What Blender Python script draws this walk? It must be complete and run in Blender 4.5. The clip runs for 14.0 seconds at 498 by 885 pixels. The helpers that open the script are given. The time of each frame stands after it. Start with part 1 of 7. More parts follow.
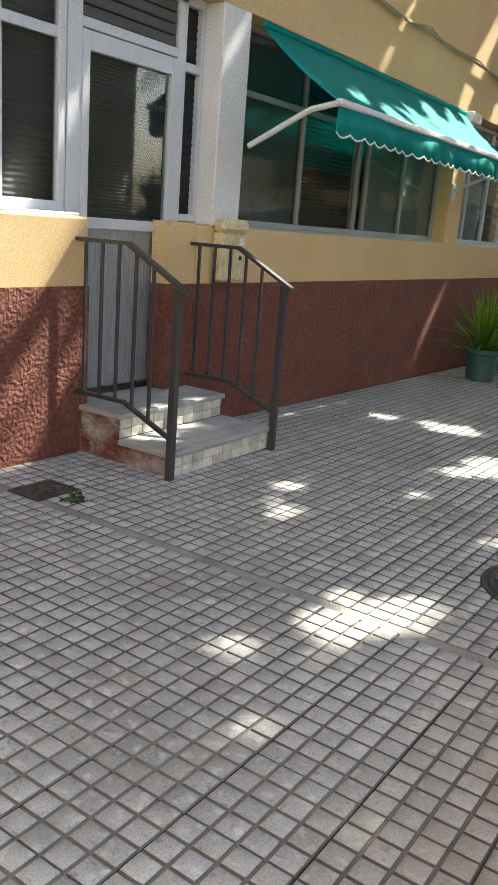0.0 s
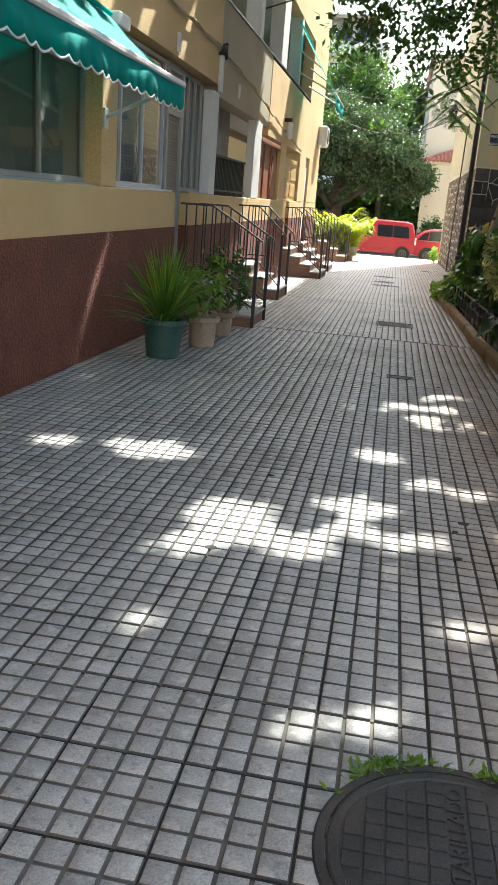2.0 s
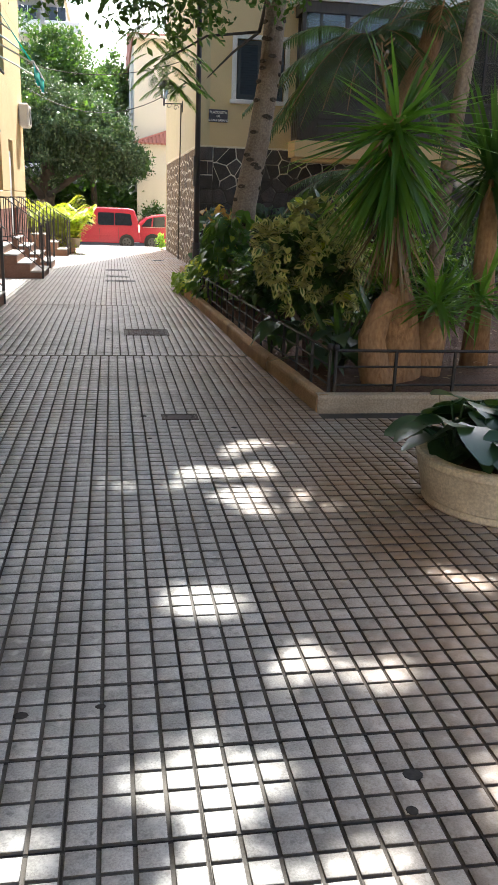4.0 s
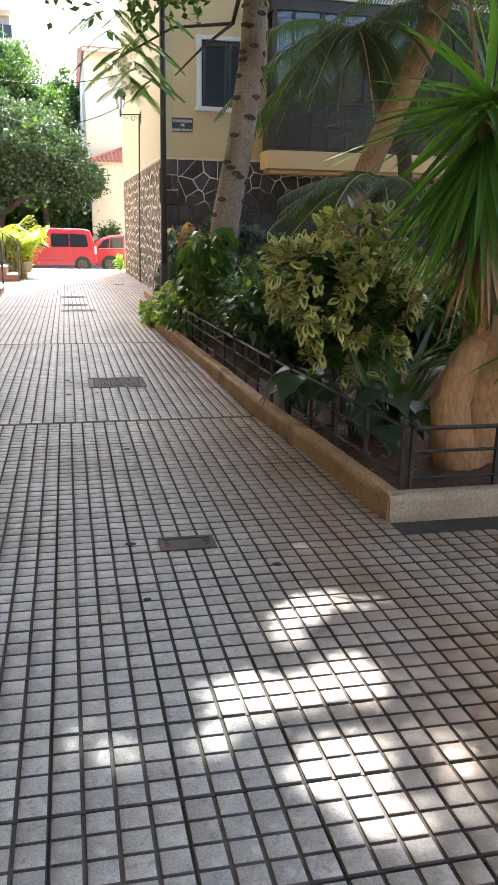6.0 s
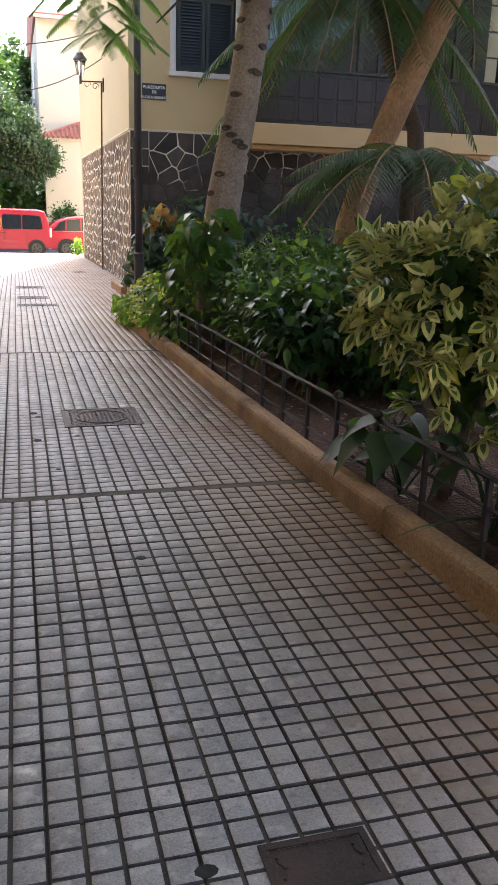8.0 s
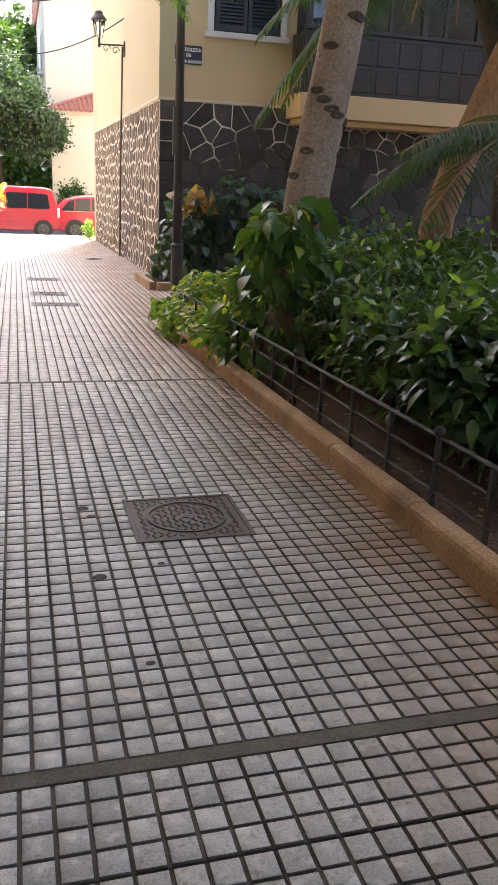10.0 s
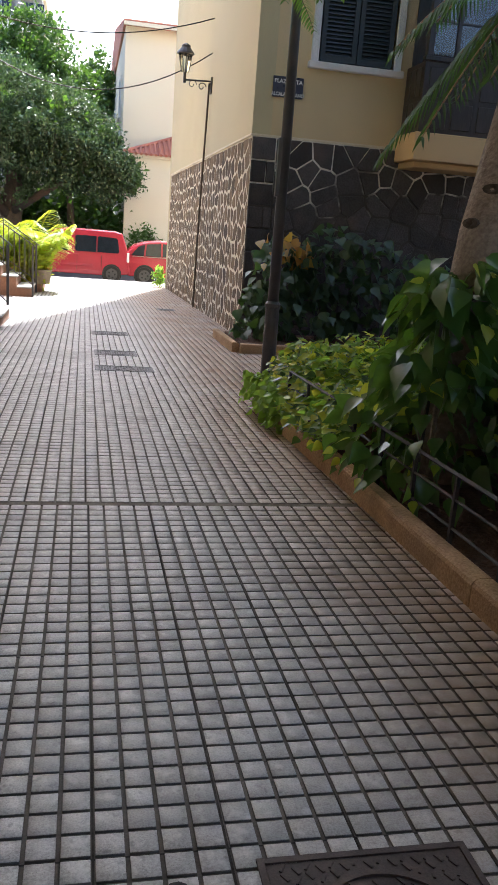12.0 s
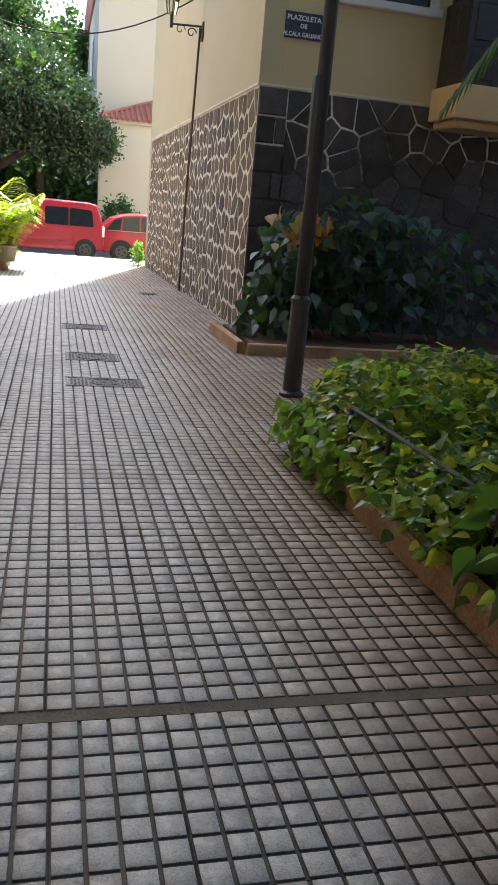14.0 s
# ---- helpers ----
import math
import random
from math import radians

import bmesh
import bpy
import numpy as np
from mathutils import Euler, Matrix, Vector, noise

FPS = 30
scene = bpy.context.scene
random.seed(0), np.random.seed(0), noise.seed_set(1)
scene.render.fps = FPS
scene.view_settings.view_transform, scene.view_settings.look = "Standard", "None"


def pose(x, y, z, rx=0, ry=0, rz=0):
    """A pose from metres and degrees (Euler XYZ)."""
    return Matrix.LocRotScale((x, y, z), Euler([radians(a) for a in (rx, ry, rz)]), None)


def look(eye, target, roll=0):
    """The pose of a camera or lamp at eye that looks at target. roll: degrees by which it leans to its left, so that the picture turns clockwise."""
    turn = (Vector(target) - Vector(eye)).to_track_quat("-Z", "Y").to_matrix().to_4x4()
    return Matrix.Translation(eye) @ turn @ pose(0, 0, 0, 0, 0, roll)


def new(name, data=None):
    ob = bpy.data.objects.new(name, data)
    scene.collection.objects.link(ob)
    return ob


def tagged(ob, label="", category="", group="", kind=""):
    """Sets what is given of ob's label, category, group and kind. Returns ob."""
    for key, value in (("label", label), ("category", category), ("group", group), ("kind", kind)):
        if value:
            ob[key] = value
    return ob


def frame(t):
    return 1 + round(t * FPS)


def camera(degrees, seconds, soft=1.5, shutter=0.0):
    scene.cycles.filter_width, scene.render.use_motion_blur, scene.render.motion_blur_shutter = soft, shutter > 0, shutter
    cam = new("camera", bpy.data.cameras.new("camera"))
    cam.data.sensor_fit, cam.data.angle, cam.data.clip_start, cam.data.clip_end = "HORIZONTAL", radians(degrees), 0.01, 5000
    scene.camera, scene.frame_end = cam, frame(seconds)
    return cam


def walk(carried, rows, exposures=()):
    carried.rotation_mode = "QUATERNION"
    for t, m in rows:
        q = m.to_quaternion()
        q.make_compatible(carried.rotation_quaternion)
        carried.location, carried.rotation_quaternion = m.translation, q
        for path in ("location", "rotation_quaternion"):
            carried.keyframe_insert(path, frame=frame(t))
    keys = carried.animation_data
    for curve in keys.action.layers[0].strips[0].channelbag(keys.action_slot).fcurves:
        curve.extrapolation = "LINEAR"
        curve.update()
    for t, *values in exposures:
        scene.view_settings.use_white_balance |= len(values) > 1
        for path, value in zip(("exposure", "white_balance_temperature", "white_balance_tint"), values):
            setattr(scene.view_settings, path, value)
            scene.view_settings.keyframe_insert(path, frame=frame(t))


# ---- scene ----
cam = camera(34.4, 14.0, soft=1.1)
PATH = [
    (0, (0.251, 0.702, 1.424), (-0.819, 2.321, 0.937), 5.0),
    (0.5, (-0.069, 1.13, 1.432), (-0.946, 2.843, 0.887), 5.2),
    (1, (-0.349, 1.585, 1.45), (-1.027, 3.382, 0.89), 4.6),
    (1.5, (-0.567, 2.123, 1.454), (-1.079, 3.976, 0.9), 3.6),
    (2, (-0.728, 2.689, 1.444), (-1.024, 4.59, 0.897), 4.6),
    (2.5, (-0.835, 3.254, 1.453), (-0.914, 5.176, 0.906), 4.3),
    (3, (-0.918, 3.858, 1.452), (-0.828, 5.769, 0.871), 2.4),
    (3.5, (-0.953, 4.419, 1.466), (-0.736, 6.321, 0.886), 2.3),
    (3.7, (-0.972, 4.631, 1.451), (-0.704, 6.53, 0.885), 2.1),
    (5.8, (-1.014, 6.921, 1.414), (-0.572, 8.813, 0.939), 1.5),
    (6, (-1.021, 7.127, 1.414), (-0.596, 9.017, 0.917), 0.8),
    (6.5, (-1.036, 7.746, 1.397), (-0.771, 9.636, 0.8), -0.8),
    (7, (-1.109, 8.259, 1.405), (-0.798, 10.143, 0.812), 0.0),
    (7.2, (-1.076, 8.462, 1.391), (-0.681, 10.343, 0.838), 0.9),
    (9.3, (-1.218, 10.719, 1.449), (-0.643, 12.561, 0.924), 1.6),
    (9.5, (-1.222, 10.969, 1.458), (-0.658, 12.809, 0.914), 1.9),
    (10, (-1.319, 11.499, 1.472), (-0.783, 13.337, 0.896), 2.4),
    (10.5, (-1.281, 12.054, 1.451), (-0.741, 13.885, 0.854), 2.9),
    (11, (-1.326, 12.629, 1.46), (-0.792, 14.445, 0.815), 3.5),
    (11.5, (-1.282, 13.155, 1.449), (-0.805, 15.012, 0.879), 3.4),
    (12, (-1.304, 13.683, 1.462), (-0.893, 15.582, 0.988), 4.2),
    (12.5, (-1.234, 14.15, 1.441), (-0.826, 16.049, 0.962), 4.7),
    (13, (-1.23, 14.783, 1.432), (-0.921, 16.691, 0.918), 4.0),
    (13.5, (-1.233, 15.324, 1.427), (-0.911, 17.224, 0.891), 4.5),
    (14, (-1.26, 15.93, 1.443), (-0.785, 17.8, 0.916), 4.9),
]
SLOPE = 0.0175  # the lane falls this much per metre along y
walk(cam, [(t, pose(0, 0, 0, -math.degrees(math.atan(SLOPE))) @ look(eye, target, roll)) for t, eye, target, roll in PATH],
     [(0, 1.97, 6550, 6), (2, 1.86, 6150, 4), (3.5, 1.82, 6200, 9), (5.9, 2.5, 6100, 10), (7, 2.15, 5900, 13), (9.4, 2.6, 6300, 17), (10.1, 2.4, 6250, 17), (11.2, 2.2, 6200, 17), (12, 1.7, 5850, 12), (12.5, 1.8, 5700, 11), (14, 1.5, 5650, 8)])

# ---- world, sun ----
SUN = Vector((0.276 * 0.643, 0.961 * 0.643, 0.766))
world = bpy.data.worlds.new("sky")
scene.world = world
world.use_nodes = True
wn = world.node_tree
sky = wn.nodes.new("ShaderNodeTexSky")
sky.sky_type, sky.sun_disc, sky.sun_elevation, sky.sun_rotation = "NISHITA", False, radians(50), radians(16)
sky.air_density, sky.dust_density, sky.ozone_density = 1.0, 4.0, 0.6
wn.nodes["Background"].inputs[1].default_value = 0.15
wn.links.new(sky.outputs[0], wn.nodes["Background"].inputs[0])
sun = new("sun", bpy.data.lights.new("sun", "SUN"))
sun.data.energy, sun.data.angle, sun.data.color = 4.6, radians(0.53), (1.0, 0.95, 0.86)
sun.matrix_world = look(SUN * 50, (0, 0, 0))


# ---- small tools ----
def floor_z(y):
    return -SLOPE * y


def np_mesh(name, verts, faces, mats, index=None, smooth=False):
    me = bpy.data.meshes.new(name)
    verts, faces = np.asarray(verts, np.float32), np.asarray(faces, np.int32)
    k = faces.shape[1]
    me.vertices.add(len(verts))
    me.vertices.foreach_set("co", verts.ravel())
    me.loops.add(faces.size)
    me.loops.foreach_set("vertex_index", faces.ravel())
    me.polygons.add(len(faces))
    me.polygons.foreach_set("loop_start", np.arange(0, faces.size, k, dtype=np.int32))
    for m in mats:
        me.materials.append(m)
    if index is not None:
        me.polygons.foreach_set("material_index", np.asarray(index, np.int32))
    me.update(calc_edges=True)
    if smooth:
        me.polygons.foreach_set("use_smooth", np.ones(len(faces), bool))
    me.validate()
    return me


def hang(ob, parent):
    if parent is not None:
        ob.parent = parent
        m = parent.matrix_basis
        up = parent.parent
        if up is not None:
            m = up.matrix_basis @ parent.matrix_parent_inverse @ m
        ob.matrix_parent_inverse = m.inverted()
    return ob


def part(name, bm, material, parent=None, label="", smooth=False):
    """Links a bmesh, in world coordinates, as one mesh object under a thing or a part."""
    if isinstance(bm, bpy.types.Mesh):
        me = bm
    else:
        bmesh.ops.recalc_face_normals(bm, faces=bm.faces)
        me = bpy.data.meshes.new(name)
        bm.to_mesh(me)
        bm.free()
        if smooth:
            for p in me.polygons:
                p.use_smooth = True
    for m in material if isinstance(material, (list, tuple)) else [material]:
        if m is not None:
            me.materials.append(m)
    ob = hang(new(name, me), parent)
    return tagged(ob, label=label)


def thing(name, loc, label, category, group="", kind=""):
    ob = new(name)
    ob.empty_display_size = 0.1
    ob.matrix_basis = Matrix.Translation(loc)
    return tagged(ob, label, category, group, kind)


def setting(name, bm, material, label="", smooth=False, parent=None):
    ob = part(name, bm, material, parent, label, smooth)
    return tagged(ob, kind="structure")


def box(bm, x0, x1, y0, y1, z0, z1, bevel=0.0):
    m = Matrix.LocRotScale(((x0 + x1) / 2, (y0 + y1) / 2, (z0 + z1) / 2), None, (abs(x1 - x0), abs(y1 - y0), abs(z1 - z0)))
    made = bmesh.ops.create_cube(bm, size=1, matrix=m)["verts"]
    if bevel:
        edges = {e for v in made for e in v.link_edges}
        bmesh.ops.bevel(bm, geom=list(edges), offset=bevel, segments=1, affect="EDGES", profile=0.6)
    return bm


def boxed(*dims, bevel=0.0):
    return box(bmesh.new(), *dims, bevel=bevel)


def tube(bm, points, radii, sides=8, cap=True, bump=0.0, seed=0):
    """A tapered tube along points."""
    rng = random.Random(seed)
    pts = [Vector(p) for p in points]
    radii = radii if isinstance(radii, (list, tuple)) else [radii] * len(pts)
    rings, side = [], None
    for i, p in enumerate(pts):
        d = (pts[min(i + 1, len(pts) - 1)] - pts[max(i - 1, 0)]).normalized()
        if side is None:
            side = d.cross(Vector((0, 0, 1)) if abs(d.z) < 0.9 else Vector((1, 0, 0))).normalized()
        side = (side - d * side.dot(d)).normalized()
        up = d.cross(side)
        ring = []
        for k in range(sides):
            a = 2 * math.pi * k / sides
            r = radii[i] * (1 + bump * (rng.random() - 0.5))
            ring.append(bm.verts.new(p + (side * math.cos(a) + up * math.sin(a)) * r))
        rings.append(ring)
    for a, b in zip(rings, rings[1:]):
        for k in range(sides):
            bm.faces.new((a[k], a[(k + 1) % sides], b[(k + 1) % sides], b[k]))
    if cap:
        bm.faces.new(rings[0][::-1])
        bm.faces.new(rings[-1])
    return bm


def lathe(bm, profile, centre, sides=28, squash=1.0):
    """A turned shape: profile of (radius, height)."""
    cx, cy, cz = centre
    rings = [[bm.verts.new((cx + r * math.cos(2 * math.pi * k / sides), cy + squash * r * math.sin(2 * math.pi * k / sides), cz + z)) for k in range(sides)] for r, z in profile]
    for a, b in zip(rings, rings[1:]):
        for k in range(sides):
            bm.faces.new((a[k], a[(k + 1) % sides], b[(k + 1) % sides], b[k]))
    bm.faces.new(rings[0][::-1])
    bm.faces.new(rings[-1])
    return bm


def prism(bm, outline, y0, y1, axis="y"):
    """An outline of (x, z) pairs drawn out along y, or of (x, y) pairs along z."""
    def at(p, v):
        return (p[0], v, p[1]) if axis == "y" else (p[0], p[1], v) if axis == "z" else (v, p[0], p[1])
    a = [bm.verts.new(at(p, y0)) for p in outline]
    b = [bm.verts.new(at(p, y1)) for p in outline]
    n = len(outline)
    bm.faces.new(a)
    bm.faces.new(b[::-1])
    for i in range(n):
        bm.faces.new((a[i], b[i], b[(i + 1) % n], a[(i + 1) % n]))
    return bm


# ---- materials ----
def material(name, a, b, rough=0.8, scale=6.0, grain=60.0, bump=0.2, depth=0.01, metal=0.0, stain=None, stain_scale=0.9, stain_amount=0.5, per="", spread=0.0, stretch=(1, 1, 1), spec=0.5):
    """Two tones mixed by coarse and fine noise, a stain at a larger scale, fine relief."""
    m = bpy.data.materials.new(name)
    m.use_nodes = True
    t, n = m.node_tree, m.node_tree.nodes
    bs = n["Principled BSDF"]
    geo = n.new("ShaderNodeNewGeometry")
    mp = n.new("ShaderNodeMapping")
    mp.inputs["Scale"].default_value = stretch
    t.links.new(geo.outputs["Position"], mp.inputs[0])

    def noisy(s, detail=4.0):
        k = n.new("ShaderNodeTexNoise")
        k.inputs["Scale"].default_value, k.inputs["Detail"].default_value = s, detail
        t.links.new(mp.outputs[0], k.inputs["Vector"])
        return k.outputs["Fac"]

    def mix(f, c1, c2, mode="MIX"):
        k = n.new("ShaderNodeMix")
        k.data_type, k.blend_type = "RGBA", mode
        for i, v in ((0, f), (6, c1), (7, c2)):
            if hasattr(v, "is_output"):
                t.links.new(v, k.inputs[i])
            else:
                k.inputs[i].default_value = v if i == 0 else (*v, 1)
        return k.outputs[2]

    def ramp(f, lo, hi):
        k = n.new("ShaderNodeMapRange")
        k.inputs[1].default_value, k.inputs[2].default_value = lo, hi
        t.links.new(f, k.inputs[0])
        return k.outputs[0]

    col = mix(ramp(noisy(scale), 0.3, 0.7), a, b)
    fine = noisy(grain, 3.0)
    col = mix(0.35, col, mix(ramp(fine, 0.35, 0.65), tuple(v * 0.6 for v in a), tuple(min(1, v * 1.35) for v in b)))
    if stain:
        f = n.new("ShaderNodeMath")
        f.operation = "MULTIPLY"
        t.links.new(ramp(noisy(stain_scale, 6.0), 0.5, 0.72), f.inputs[0])
        f.inputs[1].default_value = stain_amount
        col = mix(f.outputs[0], col, stain)
    if per:
        src = n.new("ShaderNodeObjectInfo").outputs["Random"] if per == "object" else geo.outputs["Random Per Island"]
        hsv = n.new("ShaderNodeHueSaturation")
        t.links.new(ramp2(n, t, src, 1 - spread, 1 + spread), hsv.inputs["Value"])
        t.links.new(col, hsv.inputs["Color"])
        col = hsv.outputs[0]
    t.links.new(col, bs.inputs["Base Color"])
    bs.inputs["Metallic"].default_value = metal
    bs.inputs["Specular IOR Level"].default_value = spec
    t.links.new(ramp2(n, t, noisy(scale * 2), max(0.02, rough - 0.12), min(1, rough + 0.12)), bs.inputs["Roughness"])
    if bump:
        k = n.new("ShaderNodeBump")
        k.inputs["Strength"].default_value, k.inputs["Distance"].default_value = bump, depth
        t.links.new(fine, k.inputs["Height"])
        t.links.new(k.outputs[0], bs.inputs["Normal"])
    return m


def ramp2(n, t, src, lo, hi):
    k = n.new("ShaderNodeMapRange")
    k.inputs[3].default_value, k.inputs[4].default_value = lo, hi
    t.links.new(src, k.inputs[0])
    return k.outputs[0]


def leafy(name, a, b, rough=0.38, through_light=0.4, glow=(0.25, 0.5, 0.05), spread=0.35):
    """A leaf: colour by leaf, a little light through it."""
    m = bpy.data.materials.new(name)
    m.use_nodes = True
    t, n = m.node_tree, m.node_tree.nodes
    bs = n["Principled BSDF"]
    geo = n.new("ShaderNodeNewGeometry")
    k = n.new("ShaderNodeMix")
    k.data_type = "RGBA"
    k.inputs[6].default_value, k.inputs[7].default_value = (*a, 1), (*b, 1)
    t.links.new(geo.outputs["Random Per Island"], k.inputs[0])
    noise_tex = n.new("ShaderNodeTexNoise")
    noise_tex.inputs["Scale"].default_value = 25
    t.links.new(geo.outputs["Position"], noise_tex.inputs["Vector"])
    hsv = n.new("ShaderNodeHueSaturation")
    t.links.new(ramp2(n, t, noise_tex.outputs["Fac"], 1 - spread, 1 + spread), hsv.inputs["Value"])
    t.links.new(k.outputs[2], hsv.inputs["Color"])
    t.links.new(hsv.outputs[0], bs.inputs["Base Color"])
    bs.inputs["Roughness"].default_value = rough
    tr = n.new("ShaderNodeBsdfTranslucent")
    tr.inputs["Color"].default_value = (*glow, 1)
    mx = n.new("ShaderNodeMixShader")
    mx.inputs[0].default_value = through_light
    t.links.new(bs.outputs[0], mx.inputs[1])
    t.links.new(tr.outputs[0], mx.inputs[2])
    t.links.new(mx.outputs[0], n["Material Output"].inputs[0])
    return m


def glassy(name, tint=(0.85, 0.92, 0.9), rough=0.02):
    m = bpy.data.materials.new(name)
    m.use_nodes = True
    bs = m.node_tree.nodes["Principled BSDF"]
    bs.inputs["Base Color"].default_value = (*tint, 1)
    bs.inputs["Transmission Weight"].default_value = 1.0
    bs.inputs["Roughness"].default_value = rough
    bs.inputs["IOR"].default_value = 1.45
    return m


def paving(name, a, b, dirt, groove=False):
    """Grey cement with per-tile tone, pores, stains, and reddish soil washed out along the planting bed."""
    m = material(name, a, b, rough=0.47 if not groove else 0.85, scale=9, grain=170, bump=0.2, depth=0.003, stain=(0.12, 0.105, 0.09), stain_scale=1.1, stain_amount=0.5, per="object" if not groove else "", spread=0.1)
    t, n = m.node_tree, m.node_tree.nodes
    bs = n["Principled BSDF"]
    col = bs.inputs["Base Color"].links[0].from_socket
    geo = n.new("ShaderNodeNewGeometry")

    def noisy(scale, detail, lo, hi, to_lo=0.0, to_hi=1.0):
        k = n.new("ShaderNodeTexNoise")
        k.inputs["Scale"].default_value, k.inputs["Detail"].default_value = scale, detail
        t.links.new(geo.outputs["Position"], k.inputs["Vector"])
        r = n.new("ShaderNodeMapRange")
        for i, v in enumerate((lo, hi, to_lo, to_hi)):
            r.inputs[i + 1].default_value = v
        t.links.new(k.outputs["Fac"], r.inputs[0])
        return r.outputs[0]

    def along(axis, lo, hi):
        sep = n.new("ShaderNodeSeparateXYZ")
        t.links.new(geo.outputs["Position"], sep.inputs[0])
        r = n.new("ShaderNodeMapRange")
        r.inputs[1].default_value, r.inputs[2].default_value = lo, hi
        t.links.new(sep.outputs[axis], r.inputs[0])
        return r.outputs[0]

    def times(p, q):
        k = n.new("ShaderNodeMath")
        k.operation = "MULTIPLY"
        for i, v in enumerate((p, q)):
            if isinstance(v, float):
                k.inputs[i].default_value = v
            else:
                t.links.new(v, k.inputs[i])
        return k.outputs[0]

    def laid(f, under, over):
        k = n.new("ShaderNodeMix")
        k.data_type = "RGBA"
        k.inputs[7].default_value = (*over, 1)
        t.links.new(f, k.inputs[0])
        t.links.new(under, k.inputs[6])
        return k.outputs[2]

    isle = n.new("ShaderNodeHueSaturation")
    t.links.new(ramp2(n, t, geo.outputs["Random Per Island"], 0.86, 1.12), isle.inputs["Value"])
    t.links.new(col, isle.inputs["Color"])
    col = isle.outputs[0]
    if groove:
        # old dust fills the joints of the square, where nobody sweeps
        col = laid(times(along("Y", 6.5, 2.5), noisy(1.6, 4, 0.35, 0.6, 0.25, 1.0)), col, (0.23, 0.205, 0.17))
        col = laid(times(noisy(0.8, 5, 0.45, 0.65), 0.5), col, (0.17, 0.15, 0.125))
    else:
        col = laid(times(noisy(42, 3, 0.60, 0.70), 0.55), col, tuple(v * 0.45 for v in a))
        col = laid(times(noisy(330, 2, 0.62, 0.70), 0.6), col, tuple(v * 0.35 for v in a))
        col = laid(times(noisy(24, 5, 0.55, 0.68), 0.45), col, tuple(min(1, v * 1.35) for v in b))
    soil = times(along("X", -0.6, 0.2), noisy(1.7, 6, 0.3, 0.65, 0.5, 0.95))
    col = laid(soil, col, dirt)
    t.links.new(col, bs.inputs["Base Color"])
    return m


M_STUD = paving("paving_stud", (0.355, 0.346, 0.328), (0.49, 0.48, 0.458), (0.27, 0.17, 0.10))
M_GROOVE = paving("paving_groove", (0.078, 0.072, 0.064), (0.14, 0.129, 0.114), (0.10, 0.062, 0.04), groove=True)
M_SEAM = material("dark_seam", (0.028, 0.025, 0.022), (0.058, 0.052, 0.046), rough=0.95, scale=5, grain=120, bump=0.4, depth=0.004, stain=(0.12, 0.105, 0.085), stain_scale=0.7, stain_amount=0.8)
M_JOINT = material("joint_mortar", (0.085, 0.075, 0.06), (0.15, 0.13, 0.10), rough=0.9, scale=9, grain=120, bump=0.5, depth=0.006)
M_JOINT_PALE = material("pale_joint_mortar", (0.20, 0.19, 0.17), (0.30, 0.285, 0.26), rough=0.9, scale=9, grain=120, bump=0.5, depth=0.006, stain=(0.12, 0.11, 0.1), stain_scale=3, stain_amount=0.5)
M_SOIL = material("garden_soil", (0.06, 0.03, 0.02), (0.13, 0.07, 0.045), rough=0.95, scale=5, grain=45, bump=1.0, depth=0.03)
M_KERB = material("ochre_kerb", (0.34, 0.205, 0.10), (0.48, 0.33, 0.18), rough=0.85, scale=4, grain=70, bump=0.5, depth=0.008, stain=(0.17, 0.105, 0.06), stain_scale=2.2, stain_amount=0.7)
M_KERB_GREY = material("grey_kerb", (0.32, 0.26, 0.18), (0.44, 0.37, 0.28), rough=0.85, scale=4, grain=70, bump=0.4, depth=0.006, stain=(0.15, 0.12, 0.09), stain_scale=3, stain_amount=0.6)
M_STUCCO = material("brown_stucco", (0.15, 0.047, 0.030), (0.22, 0.075, 0.048), rough=0.9, scale=3, grain=38, bump=1.0, depth=0.04, stain=(0.12, 0.06, 0.045), stain_scale=1.0, stain_amount=0.5)
M_YELLOW = material("ochre_paint", (0.63, 0.44, 0.21), (0.70, 0.50, 0.26), rough=0.85, scale=1.6, grain=90, bump=0.12, depth=0.004, stain=(0.46, 0.32, 0.15), stain_scale=0.6, stain_amount=0.45)
# house front: ochre whose colour carries the shade on that side
M_FRONT = material("ochre_toned_for_shade", (0.62, 0.49, 0.28), (0.68, 0.54, 0.32), rough=0.85, scale=1.6, grain=90, bump=0.12, depth=0.004, stain=(0.46, 0.36, 0.2), stain_scale=0.6, stain_amount=0.4)
# beige paint; on the terrace parapet it colours in the ochre wall's shade
M_BEIGE = material("beige_and_shaded_ochre", (0.40, 0.34, 0.24), (0.47, 0.40, 0.28), rough=0.85, scale=1.6, grain=90, bump=0.12, depth=0.004, stain=(0.3, 0.25, 0.18), stain_scale=0.6, stain_amount=0.4)
M_PALE = material("pale_yellow_paint", (0.52, 0.455, 0.275), (0.58, 0.51, 0.32), rough=0.85, scale=1.2, grain=80, bump=0.1, depth=0.004, stain=(0.6, 0.47, 0.3), stain_scale=0.5, stain_amount=0.4)
M_WHITE = material("white_paint", (0.68, 0.68, 0.67), (0.75, 0.75, 0.74), rough=0.6, scale=2.5, grain=80, bump=0.08, depth=0.003, stain=(0.55, 0.53, 0.48), stain_scale=1.2, stain_amount=0.4)
M_CREAM = material("cream_wall", (0.70, 0.66, 0.55), (0.76, 0.72, 0.61), rough=0.85, scale=0.8, grain=40, bump=0.1, depth=0.004, stain=(0.68, 0.6, 0.46), stain_scale=0.4, stain_amount=0.4)
